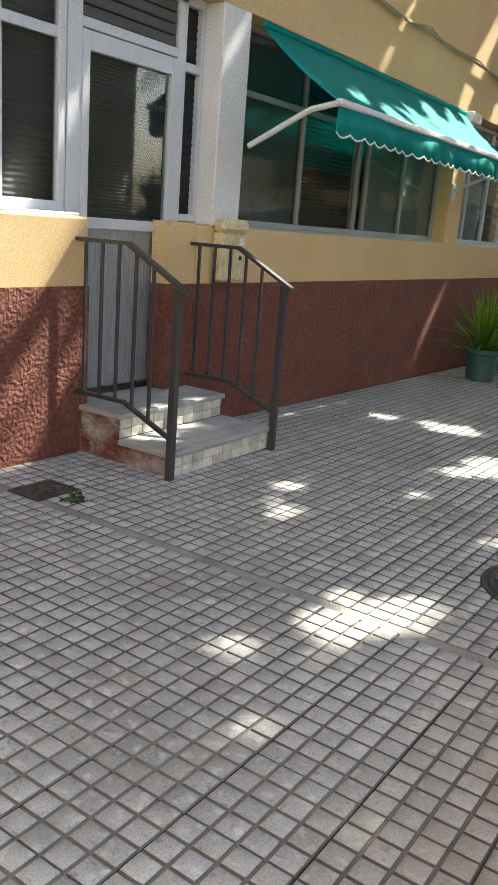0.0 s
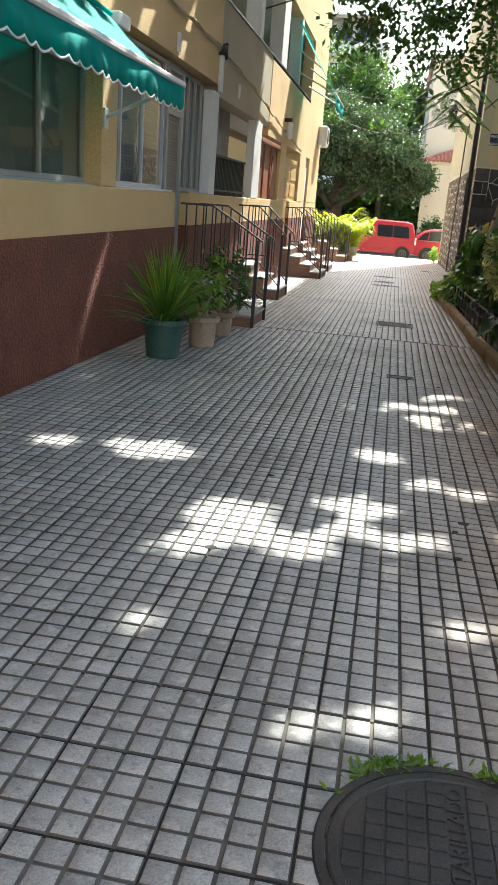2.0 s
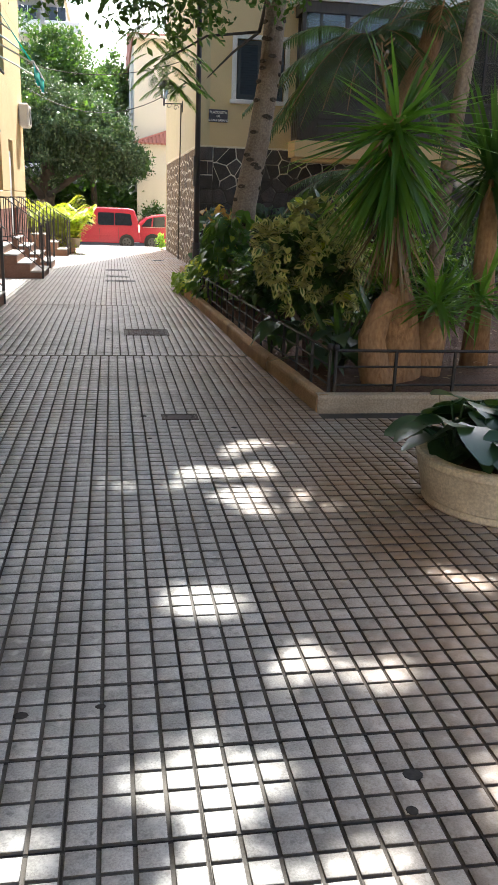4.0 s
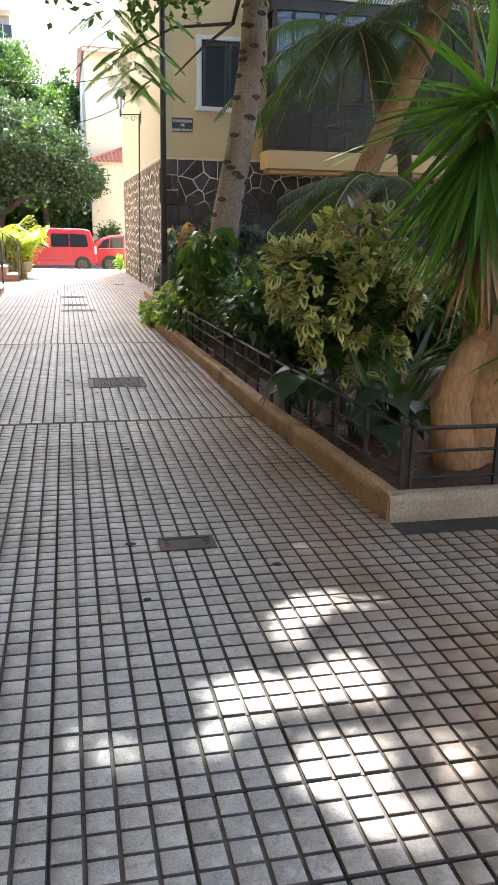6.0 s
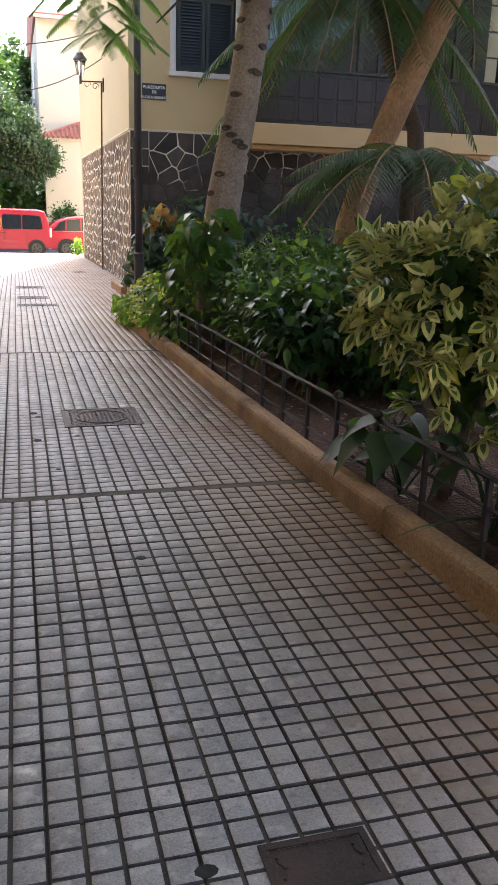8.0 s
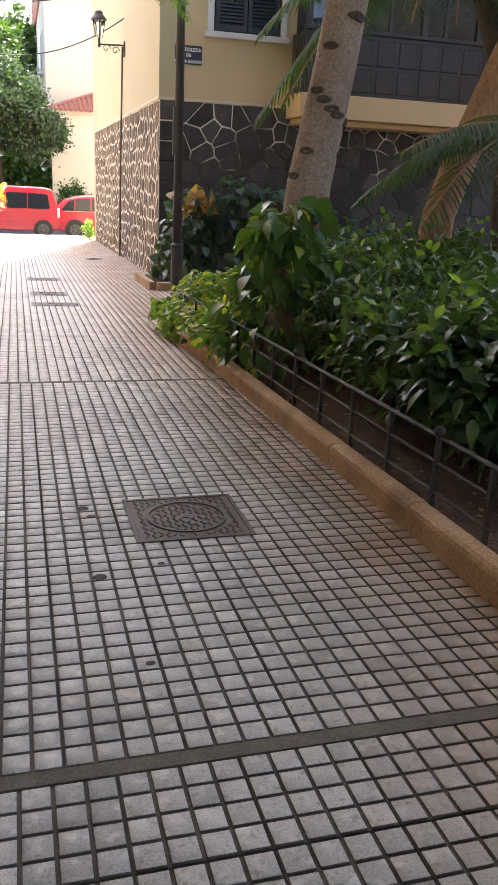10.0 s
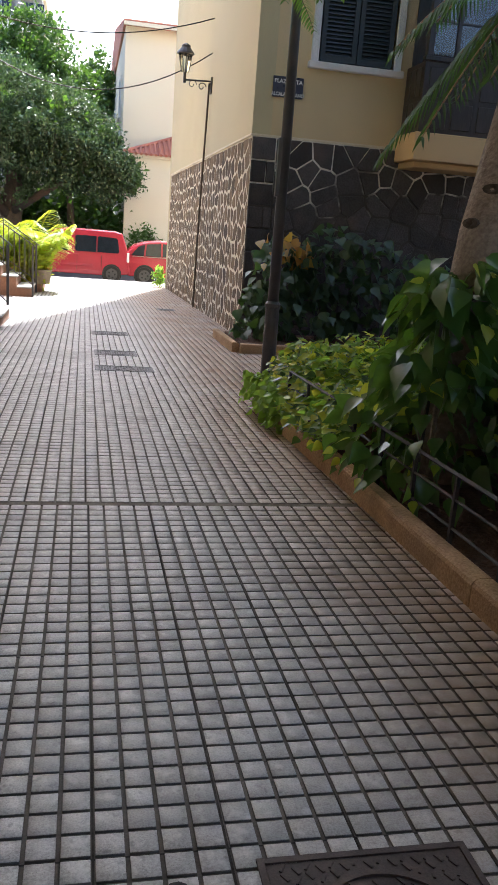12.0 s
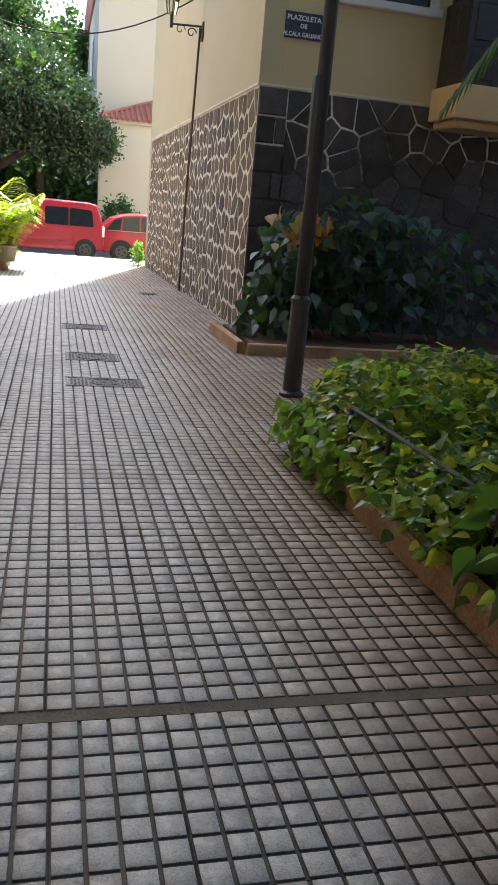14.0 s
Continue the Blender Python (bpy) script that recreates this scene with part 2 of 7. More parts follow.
M_ALU = material("white_aluminium", (0.52, 0.55, 0.58), (0.60, 0.63, 0.66), rough=0.38, scale=3, grain=120, bump=0.03, depth=0.002, stain=(0.5, 0.5, 0.5), stain_scale=2, stain_amount=0.3)
M_GREYALU = material("grey_aluminium", (0.30, 0.31, 0.30), (0.38, 0.39, 0.38), rough=0.45, scale=3, grain=120, bump=0.03, depth=0.002, stain=(0.22, 0.21, 0.19), stain_scale=2, stain_amount=0.4)
M_DOOR = material("brushed_aluminium", (0.30, 0.32, 0.34), (0.38, 0.40, 0.42), rough=0.42, scale=3, grain=90, bump=0.05, depth=0.002, metal=0.55, stretch=(1, 1, 0.08))
M_BLIND = material("ribbed_blind", (0.06, 0.06, 0.056), (0.09, 0.088, 0.082), rough=0.6, scale=4, grain=60, bump=0.1, depth=0.003)
M_BLIND_GREY = material("grey_blind", (0.20, 0.21, 0.185), (0.25, 0.26, 0.235), rough=0.6, scale=4, grain=60, bump=0.1, depth=0.003)
M_BLIND_TEAL = material("blue_grey_blind", (0.34, 0.39, 0.37), (0.42, 0.47, 0.45), rough=0.6, scale=4, grain=60, bump=0.1, depth=0.003)
M_BLIND_PALE = material("pale_blind", (0.42, 0.45, 0.47), (0.52, 0.55, 0.57), rough=0.6, scale=4, grain=60, bump=0.1, depth=0.003)
M_BLIND_BROWN = material("brown_blind", (0.22, 0.18, 0.14), (0.30, 0.25, 0.19), rough=0.6, scale=4, grain=60, bump=0.1, depth=0.003)
# near-black: the gloom of unlit rooms is put into the colour
M_DARK = material("unlit_black", (0.012, 0.012, 0.012), (0.02, 0.02, 0.02), rough=0.9, bump=0)
M_GLASS = glassy("window_glass", (0.72, 0.77, 0.75))
M_IRON = material("dark_iron_paint", (0.028, 0.029, 0.032), (0.05, 0.05, 0.055), rough=0.42, scale=8, grain=140, bump=0.15, depth=0.002, stain=(0.09, 0.06, 0.045), stain_scale=5, stain_amount=0.4)
M_FENCE = material("dull_fence_paint", (0.018, 0.018, 0.019), (0.035, 0.034, 0.034), rough=0.7, scale=8, grain=140, bump=0.15, depth=0.002, stain=(0.07, 0.04, 0.028), stain_scale=5, stain_amount=0.6)
M_CAST = material("cast_iron", (0.04, 0.039, 0.041), (0.075, 0.072, 0.073), rough=0.42, scale=8, grain=160, bump=0.35, depth=0.003, metal=0.3, stain=(0.10, 0.075, 0.06), stain_scale=4, stain_amount=0.5)
M_RUST = material("rusty_cast_iron", (0.036, 0.027, 0.025), (0.07, 0.05, 0.044), rough=0.6, scale=8, grain=160, bump=0.4, depth=0.003, metal=0.2, stain=(0.13, 0.08, 0.055), stain_scale=4, stain_amount=0.6)
M_STEP = material("stone_tread", (0.30, 0.30, 0.29), (0.40, 0.395, 0.38), rough=0.6, scale=6, grain=110, bump=0.2, depth=0.003, stain=(0.2, 0.19, 0.17), stain_scale=3, stain_amount=0.5)
M_TREADTILE = material("grey_tread_tile", (0.30, 0.30, 0.29), (0.42, 0.415, 0.40), rough=0.55, scale=8, grain=110, bump=0.2, depth=0.003, stain=(0.2, 0.19, 0.17), stain_scale=3, stain_amount=0.5, per="object", spread=0.12)
M_RISER = material("glazed_cream_tile", (0.56, 0.53, 0.45), (0.68, 0.65, 0.57), rough=0.3, scale=9, grain=60, bump=0.1, depth=0.002, stain=(0.24, 0.22, 0.18), stain_scale=6, stain_amount=0.8, per="object", spread=0.22)
M_WORN = material("worn_brown_stucco", (0.14, 0.045, 0.03), (0.21, 0.075, 0.05), rough=0.9, scale=4, grain=38, bump=1.0, depth=0.04, stain=(0.46, 0.42, 0.38), stain_scale=4.5, stain_amount=0.85)
M_TERRA = material("terracotta_step", (0.24, 0.13, 0.085), (0.34, 0.19, 0.13), rough=0.75, scale=6, grain=80, bump=0.2, depth=0.003, stain=(0.12, 0.07, 0.05), stain_scale=3, stain_amount=0.5)
M_STONE = material("basalt_stone", (0.035, 0.034, 0.035), (0.075, 0.07, 0.07), rough=0.75, scale=7, grain=40, bump=0.9, depth=0.02, stain=(0.12, 0.085, 0.07), stain_scale=2, stain_amount=0.5, per="object", spread=0.45)
M_STONE_WARM = material("brown_stone", (0.095, 0.062, 0.033), (0.20, 0.135, 0.072), rough=0.8, scale=7, grain=40, bump=0.9, depth=0.02, stain=(0.07, 0.05, 0.038), stain_scale=2, stain_amount=0.5, per="object", spread=0.4)
M_MORTAR = material("white_mortar", (0.70, 0.61, 0.46), (0.82, 0.73, 0.57), rough=0.85, scale=6, grain=70, bump=0.4, depth=0.006, stain=(0.40, 0.33, 0.25), stain_scale=1.5, stain_amount=0.5)


def front_mortar():
    """Mortar that is still white along the top course and blackened with grime below it."""
    m = material("grimy_mortar", (0.70, 0.66, 0.58), (0.80, 0.76, 0.68), rough=0.85, scale=4, grain=70, bump=0.4, depth=0.006)
    t, n = m.node_tree, m.node_tree.nodes
    bs = n["Principled BSDF"]
    geo, sep, wave = n.new("ShaderNodeNewGeometry"), n.new("ShaderNodeSeparateXYZ"), n.new("ShaderNodeTexNoise")
    t.links.new(geo.outputs["Position"], sep.inputs[0])
    t.links.new(geo.outputs["Position"], wave.inputs["Vector"])
    wave.inputs["Scale"].default_value, wave.inputs["Detail"].default_value = 1.9, 3
    k = n.new("ShaderNodeMath")
    k.operation, k.inputs[1].default_value = "MULTIPLY_ADD", 2.6
    t.links.new(wave.outputs["Fac"], k.inputs[0])
    t.links.new(sep.outputs["Z"], k.inputs[2])
    r = n.new("ShaderNodeMapRange")
    r.inputs[1].default_value, r.inputs[2].default_value = 3.05, 3.5
    t.links.new(k.outputs[0], r.inputs[0])
    mx = n.new("ShaderNodeMix")
    mx.data_type = "RGBA"
    mx.inputs[6].default_value = (0.055, 0.05, 0.046, 1)
    t.links.new(r.outputs[0], mx.inputs[0])
    t.links.new(bs.inputs["Base Color"].links[0].from_socket, mx.inputs[7])
    t.links.new(mx.outputs[2], bs.inputs["Base Color"])
    return m


M_MORTAR_DARK = front_mortar()
M_BARK = material("grey_bark", (0.21, 0.165, 0.125), (0.33, 0.27, 0.21), rough=0.9, scale=5, grain=35, bump=0.7, depth=0.02, stain=(0.14, 0.095, 0.06), stain_scale=2.4, stain_amount=0.7)
M_BARK_RED = material("ochre_bark", (0.30, 0.17, 0.085), (0.42, 0.26, 0.14), rough=0.9, scale=6, grain=30, bump=0.9, depth=0.02, stain=(0.16, 0.09, 0.05), stain_scale=3, stain_amount=0.7, stretch=(1, 1, 0.5))
M_BARK_DARK = material("dark_bark", (0.05, 0.04, 0.03), (0.10, 0.08, 0.06), rough=0.9, scale=5, grain=30, bump=0.8, depth=0.02)
M_WOOD_DARK = material("dark_varnished_wood", (0.022, 0.016, 0.012), (0.045, 0.032, 0.024), rough=0.4, scale=3, grain=50, bump=0.2, depth=0.003, stretch=(1, 1, 0.15))
M_WOOD_RED = material("red_brown_wood", (0.22, 0.075, 0.04), (0.31, 0.11, 0.06), rough=0.5, scale=3, grain=50, bump=0.2, depth=0.003, stretch=(1, 1, 0.15))
M_WOOD = material("varnished_pine", (0.50, 0.30, 0.11), (0.60, 0.38, 0.16), rough=0.5, scale=3, grain=50, bump=0.2, depth=0.003, stretch=(1, 1, 0.15))
M_SHUTTER = material("dark_green_shutter", (0.02, 0.03, 0.032), (0.035, 0.045, 0.048), rough=0.45, scale=3, grain=50, bump=0.1, depth=0.002)
M_ASPHALT = material("asphalt", (0.045, 0.045, 0.046), (0.07, 0.07, 0.07), rough=0.9, scale=3, grain=90, bump=0.5, depth=0.006)
M_EARTH = material("far_ground", (0.20, 0.17, 0.13), (0.28, 0.25, 0.2), rough=0.95, scale=0.3, grain=6, bump=0.2, depth=0.02)
M_PAVE_FAR = material("pale_pavement", (0.42, 0.40, 0.37), (0.52, 0.50, 0.46), rough=0.7, scale=3, grain=60, bump=0.2, depth=0.004)
M_ROOF = material("red_roof_tile", (0.36, 0.13, 0.09), (0.50, 0.21, 0.15), rough=0.8, scale=2, grain=20, bump=0.3, depth=0.02)
M_PLASTIC_GREEN = material("dark_green_plastic", (0.03, 0.085, 0.075), (0.045, 0.11, 0.095), rough=0.45, scale=5, grain=60, bump=0.05, depth=0.002, stain=(0.10, 0.10, 0.08), stain_scale=3, stain_amount=0.4)
M_POT = material("beige_clay_pot", (0.34, 0.27, 0.20), (0.44, 0.36, 0.28), rough=0.8, scale=5, grain=70, bump=0.2, depth=0.003, stain=(0.22, 0.17, 0.12), stain_scale=4, stain_amount=0.5)
M_POT_WHITE = material("cream_painted_pot", (0.66, 0.58, 0.44), (0.76, 0.68, 0.54), rough=0.7, scale=4, grain=70, bump=0.15, depth=0.003, stain=(0.36, 0.27, 0.17), stain_scale=3, stain_amount=0.6)
M_CABLE = material("faded_cable", (0.26, 0.20, 0.11), (0.42, 0.33, 0.19), rough=0.7, bump=0)
M_BLACK = material("black_rubber", (0.015, 0.015, 0.015), (0.03, 0.03, 0.03), rough=0.7, bump=0.1)
M_NAVY = material("navy_enamel", (0.012, 0.016, 0.04), (0.018, 0.022, 0.055), rough=0.3, bump=0)
M_LETTER = material("white_enamel", (0.75, 0.75, 0.75), (0.8, 0.8, 0.8), rough=0.4, bump=0)
M_METER = material("yellowed_plastic", (0.60, 0.52, 0.28), (0.70, 0.61, 0.36), rough=0.6, scale=5, grain=60, bump=0.1, depth=0.003, stain=(0.4, 0.3, 0.15), stain_scale=6, stain_amount=0.6)
M_CAR = material("red_car_paint", (0.36, 0.028, 0.048), (0.40, 0.032, 0.054), rough=0.18, scale=1, grain=200, bump=0.0)
M_CARGLASS = material("tinted_car_glass", (0.012, 0.016, 0.022), (0.02, 0.025, 0.035), rough=0.06, bump=0)
M_CHROME = material("grey_metal", (0.35, 0.35, 0.36), (0.45, 0.45, 0.46), rough=0.35, metal=0.8, bump=0)
M_WHEEL = material("dull_wheel", (0.07, 0.07, 0.072), (0.11, 0.11, 0.112), rough=0.5, metal=0.4, bump=0)
M_GUM = material("old_gum", (0.02, 0.019, 0.018), (0.04, 0.037, 0.035), rough=0.8, bump=0.2)


def fabric(name, a, b):
    m = leafy(name, a, b, rough=0.75, through_light=0.45, glow=(0.02, 0.60, 0.55), spread=0.12)
    return m


M_AWNING = fabric("green_awning_cloth", (0.0, 0.34, 0.30), (0.0, 0.38, 0.34))
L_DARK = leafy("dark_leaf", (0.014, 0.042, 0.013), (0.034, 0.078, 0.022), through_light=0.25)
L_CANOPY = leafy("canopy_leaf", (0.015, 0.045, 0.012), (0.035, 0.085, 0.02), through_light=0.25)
L_MID = leafy("green_leaf", (0.018, 0.052, 0.016), (0.045, 0.10, 0.03), rough=0.33, through_light=0.18)
L_FRESH = leafy("fresh_leaf", (0.06, 0.14, 0.03), (0.15, 0.24, 0.05), glow=(0.4, 0.65, 0.06))
L_LIME = leafy("lime_leaf", (0.20, 0.32, 0.03), (0.38, 0.42, 0.05), glow=(0.7, 0.75, 0.06))
L_YUCCA = leafy("yucca_leaf", (0.028, 0.085, 0.025), (0.06, 0.14, 0.04), glow=(0.3, 0.6, 0.05), through_light=0.45)
L_FICUS = leafy("ficus_leaf", (0.05, 0.09, 0.045), (0.09, 0.14, 0.07), rough=0.24, through_light=0.10, glow=(0.2, 0.36, 0.08))
L_CREAM = leafy("cream_leaf_edge", (0.46, 0.50, 0.15), (0.72, 0.70, 0.30), glow=(0.6, 0.65, 0.15), through_light=0.12)
L_VARIE = leafy("variegated_leaf_core", (0.03, 0.075, 0.018), (0.075, 0.135, 0.035), rough=0.35, through_light=0.2)
L_VINE = leafy("blue_green_leaf", (0.02, 0.046, 0.03), (0.046, 0.082, 0.052), rough=0.5, through_light=0.15)
L_AUTUMN = leafy("yellowing_leaf", (0.30, 0.22, 0.03), (0.32, 0.10, 0.03), glow=(0.6, 0.4, 0.05))
L_FEATHER = leafy("feathery_leaf", (0.035, 0.075, 0.02), (0.075, 0.13, 0.035), through_light=0.35)
L_FAR = leafy("street_tree_leaf", (0.032, 0.075, 0.022), (0.06, 0.115, 0.035), rough=0.45, through_light=0.15)
L_POTHOS = leafy("pothos_leaf", (0.03, 0.085, 0.02), (0.075, 0.145, 0.034), rough=0.3, through_light=0.22)
L_LEOPARD = leafy("glossy_round_leaf", (0.02, 0.055, 0.028), (0.04, 0.085, 0.042), rough=0.28, through_light=0.12)
L_PALM = leafy("dark_palm_leaf", (0.014, 0.036, 0.014), (0.03, 0.06, 0.022), rough=0.58, through_light=0.15)
L_DRY = leafy("dry_leaf", (0.20, 0.13, 0.06), (0.32, 0.22, 0.11), glow=(0.3, 0.2, 0.08), through_light=0.2)
L_PALMPLANT = leafy("yellow_green_palm_leaf", (0.18, 0.29, 0.01), (0.38, 0.43, 0.015), glow=(0.6, 0.7, 0.02), through_light=0.5)


# ---- leaves ----
def shape_leaf(widths, curl=0.0, fold=0.25):
    """A leaf of length 1 and width 1: cross widths at even steps, folded at the midrib."""
    n = len(widths)
    v, f = [], []
    for i, w in enumerate(widths):
        u = i / (n - 1)
        v += [(u, -w / 2, fold * w / 2 + curl * u * u), (u, 0, curl * u * u), (u, w / 2, fold * w / 2 + curl * u * u)]
    for i in range(n - 1):
        a = 3 * i
        for q in ((a, a + 3, a + 4, a + 1), (a + 1, a + 4, a + 5, a + 2)):
            f += [(q[0], q[1], q[2]), (q[0], q[2], q[3])]
    return np.array(v, float), np.array(f)


SMALL = (np.array([(0, 0, 0), (0.5, -0.5, 0.08), (0.55, 0, -0.04), (0.5, 0.5, 0.08), (1, 0, 0)], float), np.array([(0, 1, 2), (1, 4, 2), (0, 2, 3), (2, 4, 3)]))
OVAL = shape_leaf((0.06, 0.75, 1.0, 0.75, 0.03), curl=-0.12)
HEART = shape_leaf((0.35, 0.95, 1.0, 0.7, 0.3, 0.02), curl=-0.18, fold=0.3)
ROUND = shape_leaf((0.55, 0.92, 1.0, 0.95, 0.70, 0.22), curl=-0.1, fold=0.12)
BLADE = shape_leaf((0.55, 1.0, 0.95, 0.75, 0.45, 0.02), fold=0.35)


def unit(a):
    return a / np.maximum(np.linalg.norm(a, axis=-1, keepdims=True), 1e-9)


def grown(name, kind, pos, way, length, width, mats, parent=None, droop=0.0, face_up=0.6, rng=None, label="", edge_mat=None):
    """Leaves of one kind at pos, pointing along way, as one mesh."""
    rng = rng or np.random.default_rng(1)
    v, f = kind
    pos, way = np.asarray(pos, float), unit(np.asarray(way, float))
    n = len(pos)
    up = rng.normal(size=(n, 3)) * (1 - face_up)
    up[:, 2] += face_up
    side = unit(np.cross(way, up))
    nrm = np.cross(side, way)
    length = np.broadcast_to(length, n)[:, None, None]
    width = np.broadcast_to(width, n)[:, None, None]
    droop = np.broadcast_to(droop, n)[:, None]
    p = pos[:, None] + way[:, None] * v[None, :, 0:1] * length + side[:, None] * v[None, :, 1:2] * width + nrm[:, None] * v[None, :, 2:3] * width
    p[:, :, 2] -= droop * length[:, :, 0] * v[None, :, 0] ** 2
    faces = (f[None] + (np.arange(n) * len(v))[:, None, None]).reshape(-1, 3)
    return tagged(part(name, np_mesh(name, p.reshape(-1, 3), faces, []), mats, parent, label), kind="stuff")


def ball_points(rng, centre, radii, n, shell=0.55, bottom=-1.0):
    """Points in an uneven ellipsoid, mostly near its skin, with the way outward."""
    d = unit(rng.normal(size=(n * 2, 3)))
    d = d[d[:, 2] > bottom][:n]
    lump = 1 + 0.22 * np.sin(3.1 * d[:, 0] + 1) * np.cos(2.7 * d[:, 1]) + 0.14 * np.sin(7 * d[:, 2] + 3 * d[:, 0])
    r = (shell + (1 - shell) * rng.random(len(d)) ** 0.5) * lump
    return np.asarray(centre) + d * r[:, None] * np.asarray(radii), d


def clumped(rng, centre, radii, clumps, each, size, shell=0.4, bottom=-1.0):
    """Leaf places gathered in clumps over an ellipsoid."""
    c, d = ball_points(rng, centre, radii, clumps, shell, bottom)
    pos = np.repeat(c, each, 0) + rng.normal(size=(len(c) * each, 3)) * size * (0.5 + rng.random((len(c), 1)).repeat(each, 0))
    way = np.repeat(d, each, 0) * 0.6 + unit(rng.normal(size=(len(pos), 3)))
    return pos, way

# ---- ground, road, lane ----
XF = -3.465
bm = bmesh.new()
bmesh.ops.create_grid(bm, x_segments=2, y_segments=2, size=1500, matrix=Matrix.Translation((0, 0, -1.1)))
setting("ground", bm, M_EARTH, "dry pale ground reaching the horizon")


def sloped(x0, x1, y0, y1, top, thick=0.12):
    b = bmesh.new()
    lo = [b.verts.new((x, y, floor_z(y) + top - thick)) for x, y in ((x0, y0), (x1, y0), (x1, y1), (x0, y1))]
    hi = [b.verts.new((x, y, floor_z(y) + top)) for x, y in ((x0, y0), (x1, y0), (x1, y1), (x0, y1))]
    b.faces.new(lo[::-1])
    b.faces.new(hi)
    for i in range(4):
        b.faces.new((lo[i], lo[(i + 1) % 4], hi[(i + 1) % 4], hi[i]))
    return b


floor = setting("floor", sloped(-6, 14, -8, 41.6, -0.0105, 0.6), M_SEAM, "sloping lane bed of dark mortar under small square paving")
ROAD_Z = -0.95
setting("road", boxed(-40, 40, 42.0, 49.0, ROAD_Z - 0.3, ROAD_Z), M_ASPHALT, "grey asphalt road across the end of the lane")
setting("road_kerb", boxed(-40, 40, 41.6, 42.0, -1.05, -0.735, bevel=0.02), M_PAVE_FAR, "pale kerb between lane and road")
setting("pavement", boxed(-40, 40, 49.0, 52.0, -1.05, -0.82), M_PAVE_FAR, "pale pavement on the far side of the road")
setting("joint", sloped(-3.4, 0.42, 13.305, 13.36, -0.003, 0.05), M_JOINT, "dark mortar expansion joint across the lane")
setting("joint", sloped(-3.4, 0.34, 18.02, 18.075, -0.003, 0.05), M_JOINT, "dark mortar expansion joint across the lane")
setting("joint", sloped(-3.4, 4.0, 3.44, 3.50, -0.003, 0.05), M_JOINT_PALE, "pale mortar joint across the lane")

# ---- west facade ----
LOW = ((-6.0, 4.37), (5.42, 12.80), (14.05, 22.7), (23.75, 26.6), (27.5, 30.3))
for n, (a, b) in enumerate(LOW):
    setting(f"wall_west_{n + 1}", boxed(XF - 0.3, XF, a, b, 0.96, 1.40, bevel=0.015), M_YELLOW, "ochre painted wall band under the windows")
    setting(f"plinth_west_{n + 1}", boxed(XF - 0.3, XF + 0.012, a, b, -1.2, 0.985), M_STUCCO, "rough brown stucco plinth of the apartment block")


def column(n, y0, y1, z1, mat, label, x0=-0.3, x1=0.004, z0=1.40):
    setting(f"pillar_{n}", boxed(XF + x0, XF + x1, y0, y1, z0, z1, bevel=0.008), mat, label)


column(1, 5.60, 5.93, 2.9, M_WHITE, "white painted pillar between door and window", z0=1.402)
column(2, 10.16, 10.58, 2.9, M_YELLOW, "ochre painted pillar between windows", z0=1.402)
column(3, 14.58, 14.95, 2.8, M_WHITE, "white painted pillar beside a recessed terrace", z0=1.402, x0=-0.14)
column(4, 18.1, 18.85, 2.75, M_WHITE, "white painted pillar of a recessed terrace", z0=1.402, x0=-0.14)
column(5, 21.5, 22.4, 2.62, M_YELLOW, "ochre painted pillar in the sun", z0=1.402)
column(6, 25.2, 26.6, 2.62, M_YELLOW, "ochre painted wall by a white door", z0=1.402)
column(7, 27.5, 30.3, 2.62, M_YELLOW, "ochre painted wall at the corner", z0=1.402)
setting("wall_west_upper_1", boxed(XF - 0.3, XF + 0.002, -6, 14.95, 2.9, 9.0), M_YELLOW, "plain ochre painted wall above the windows")
# beige here paints the shade on this stretch of the ochre wall
setting("wall_west_upper_2", boxed(XF - 0.3, XF - 0.012, 14.95, 19.6, 2.76, 4.05), M_BEIGE, "open terrace parapet, beige painted for ochre in shade")
setting("wall_west_upper_3", boxed(XF - 0.3, XF - 0.002, 19.6, 30.3, 2.62, 4.0), M_YELLOW, "ochre parapet of an open terrace")
setting("wall_west_upper_4", boxed(XF - 0.3, XF - 0.002, 14.95, 30.3, 5.55, 12.0), M_YELLOW, "plain ochre wall above the terrace openings")
setting("wall_west_upper_5", boxed(XF - 0.3, XF - 0.001, -6, 14.95, 9.0, 12.0), M_YELLOW, "plain ochre wall of the top storeys")
setting("wall_west_upper_6", boxed(XF - 0.3, XF - 0.004, 26.5, 30.3, 4.0, 5.55), M_YELLOW, "plain ochre wall at the corner")
setting("parapet_cap", boxed(XF - 0.32, XF + 0.01, 14.96, 26.5, 4.052, 4.085), M_IRON, "thin dark rail on the terrace parapet")
for n, (a, b) in enumerate(((18.0, 18.35), (20.7, 21.5), (23.6, 23.9))):
    setting(f"terrace_post_{n + 1}", boxed(XF - 0.29, XF - 0.015, a, b, 4.086, 5.55), M_WHITE, "white painted terrace post")
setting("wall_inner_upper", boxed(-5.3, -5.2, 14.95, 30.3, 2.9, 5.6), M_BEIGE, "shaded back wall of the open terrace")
setting("terrace_floor", boxed(-5.2, XF - 0.3, 14.95, 30.3, 3.0, 3.1), M_BEIGE, "terrace floor slab")
setting("ceiling_terrace", boxed(-5.2, XF - 0.3, 14.95, 30.3, 5.6, 5.7), M_WHITE, "white ceiling of the open terrace")
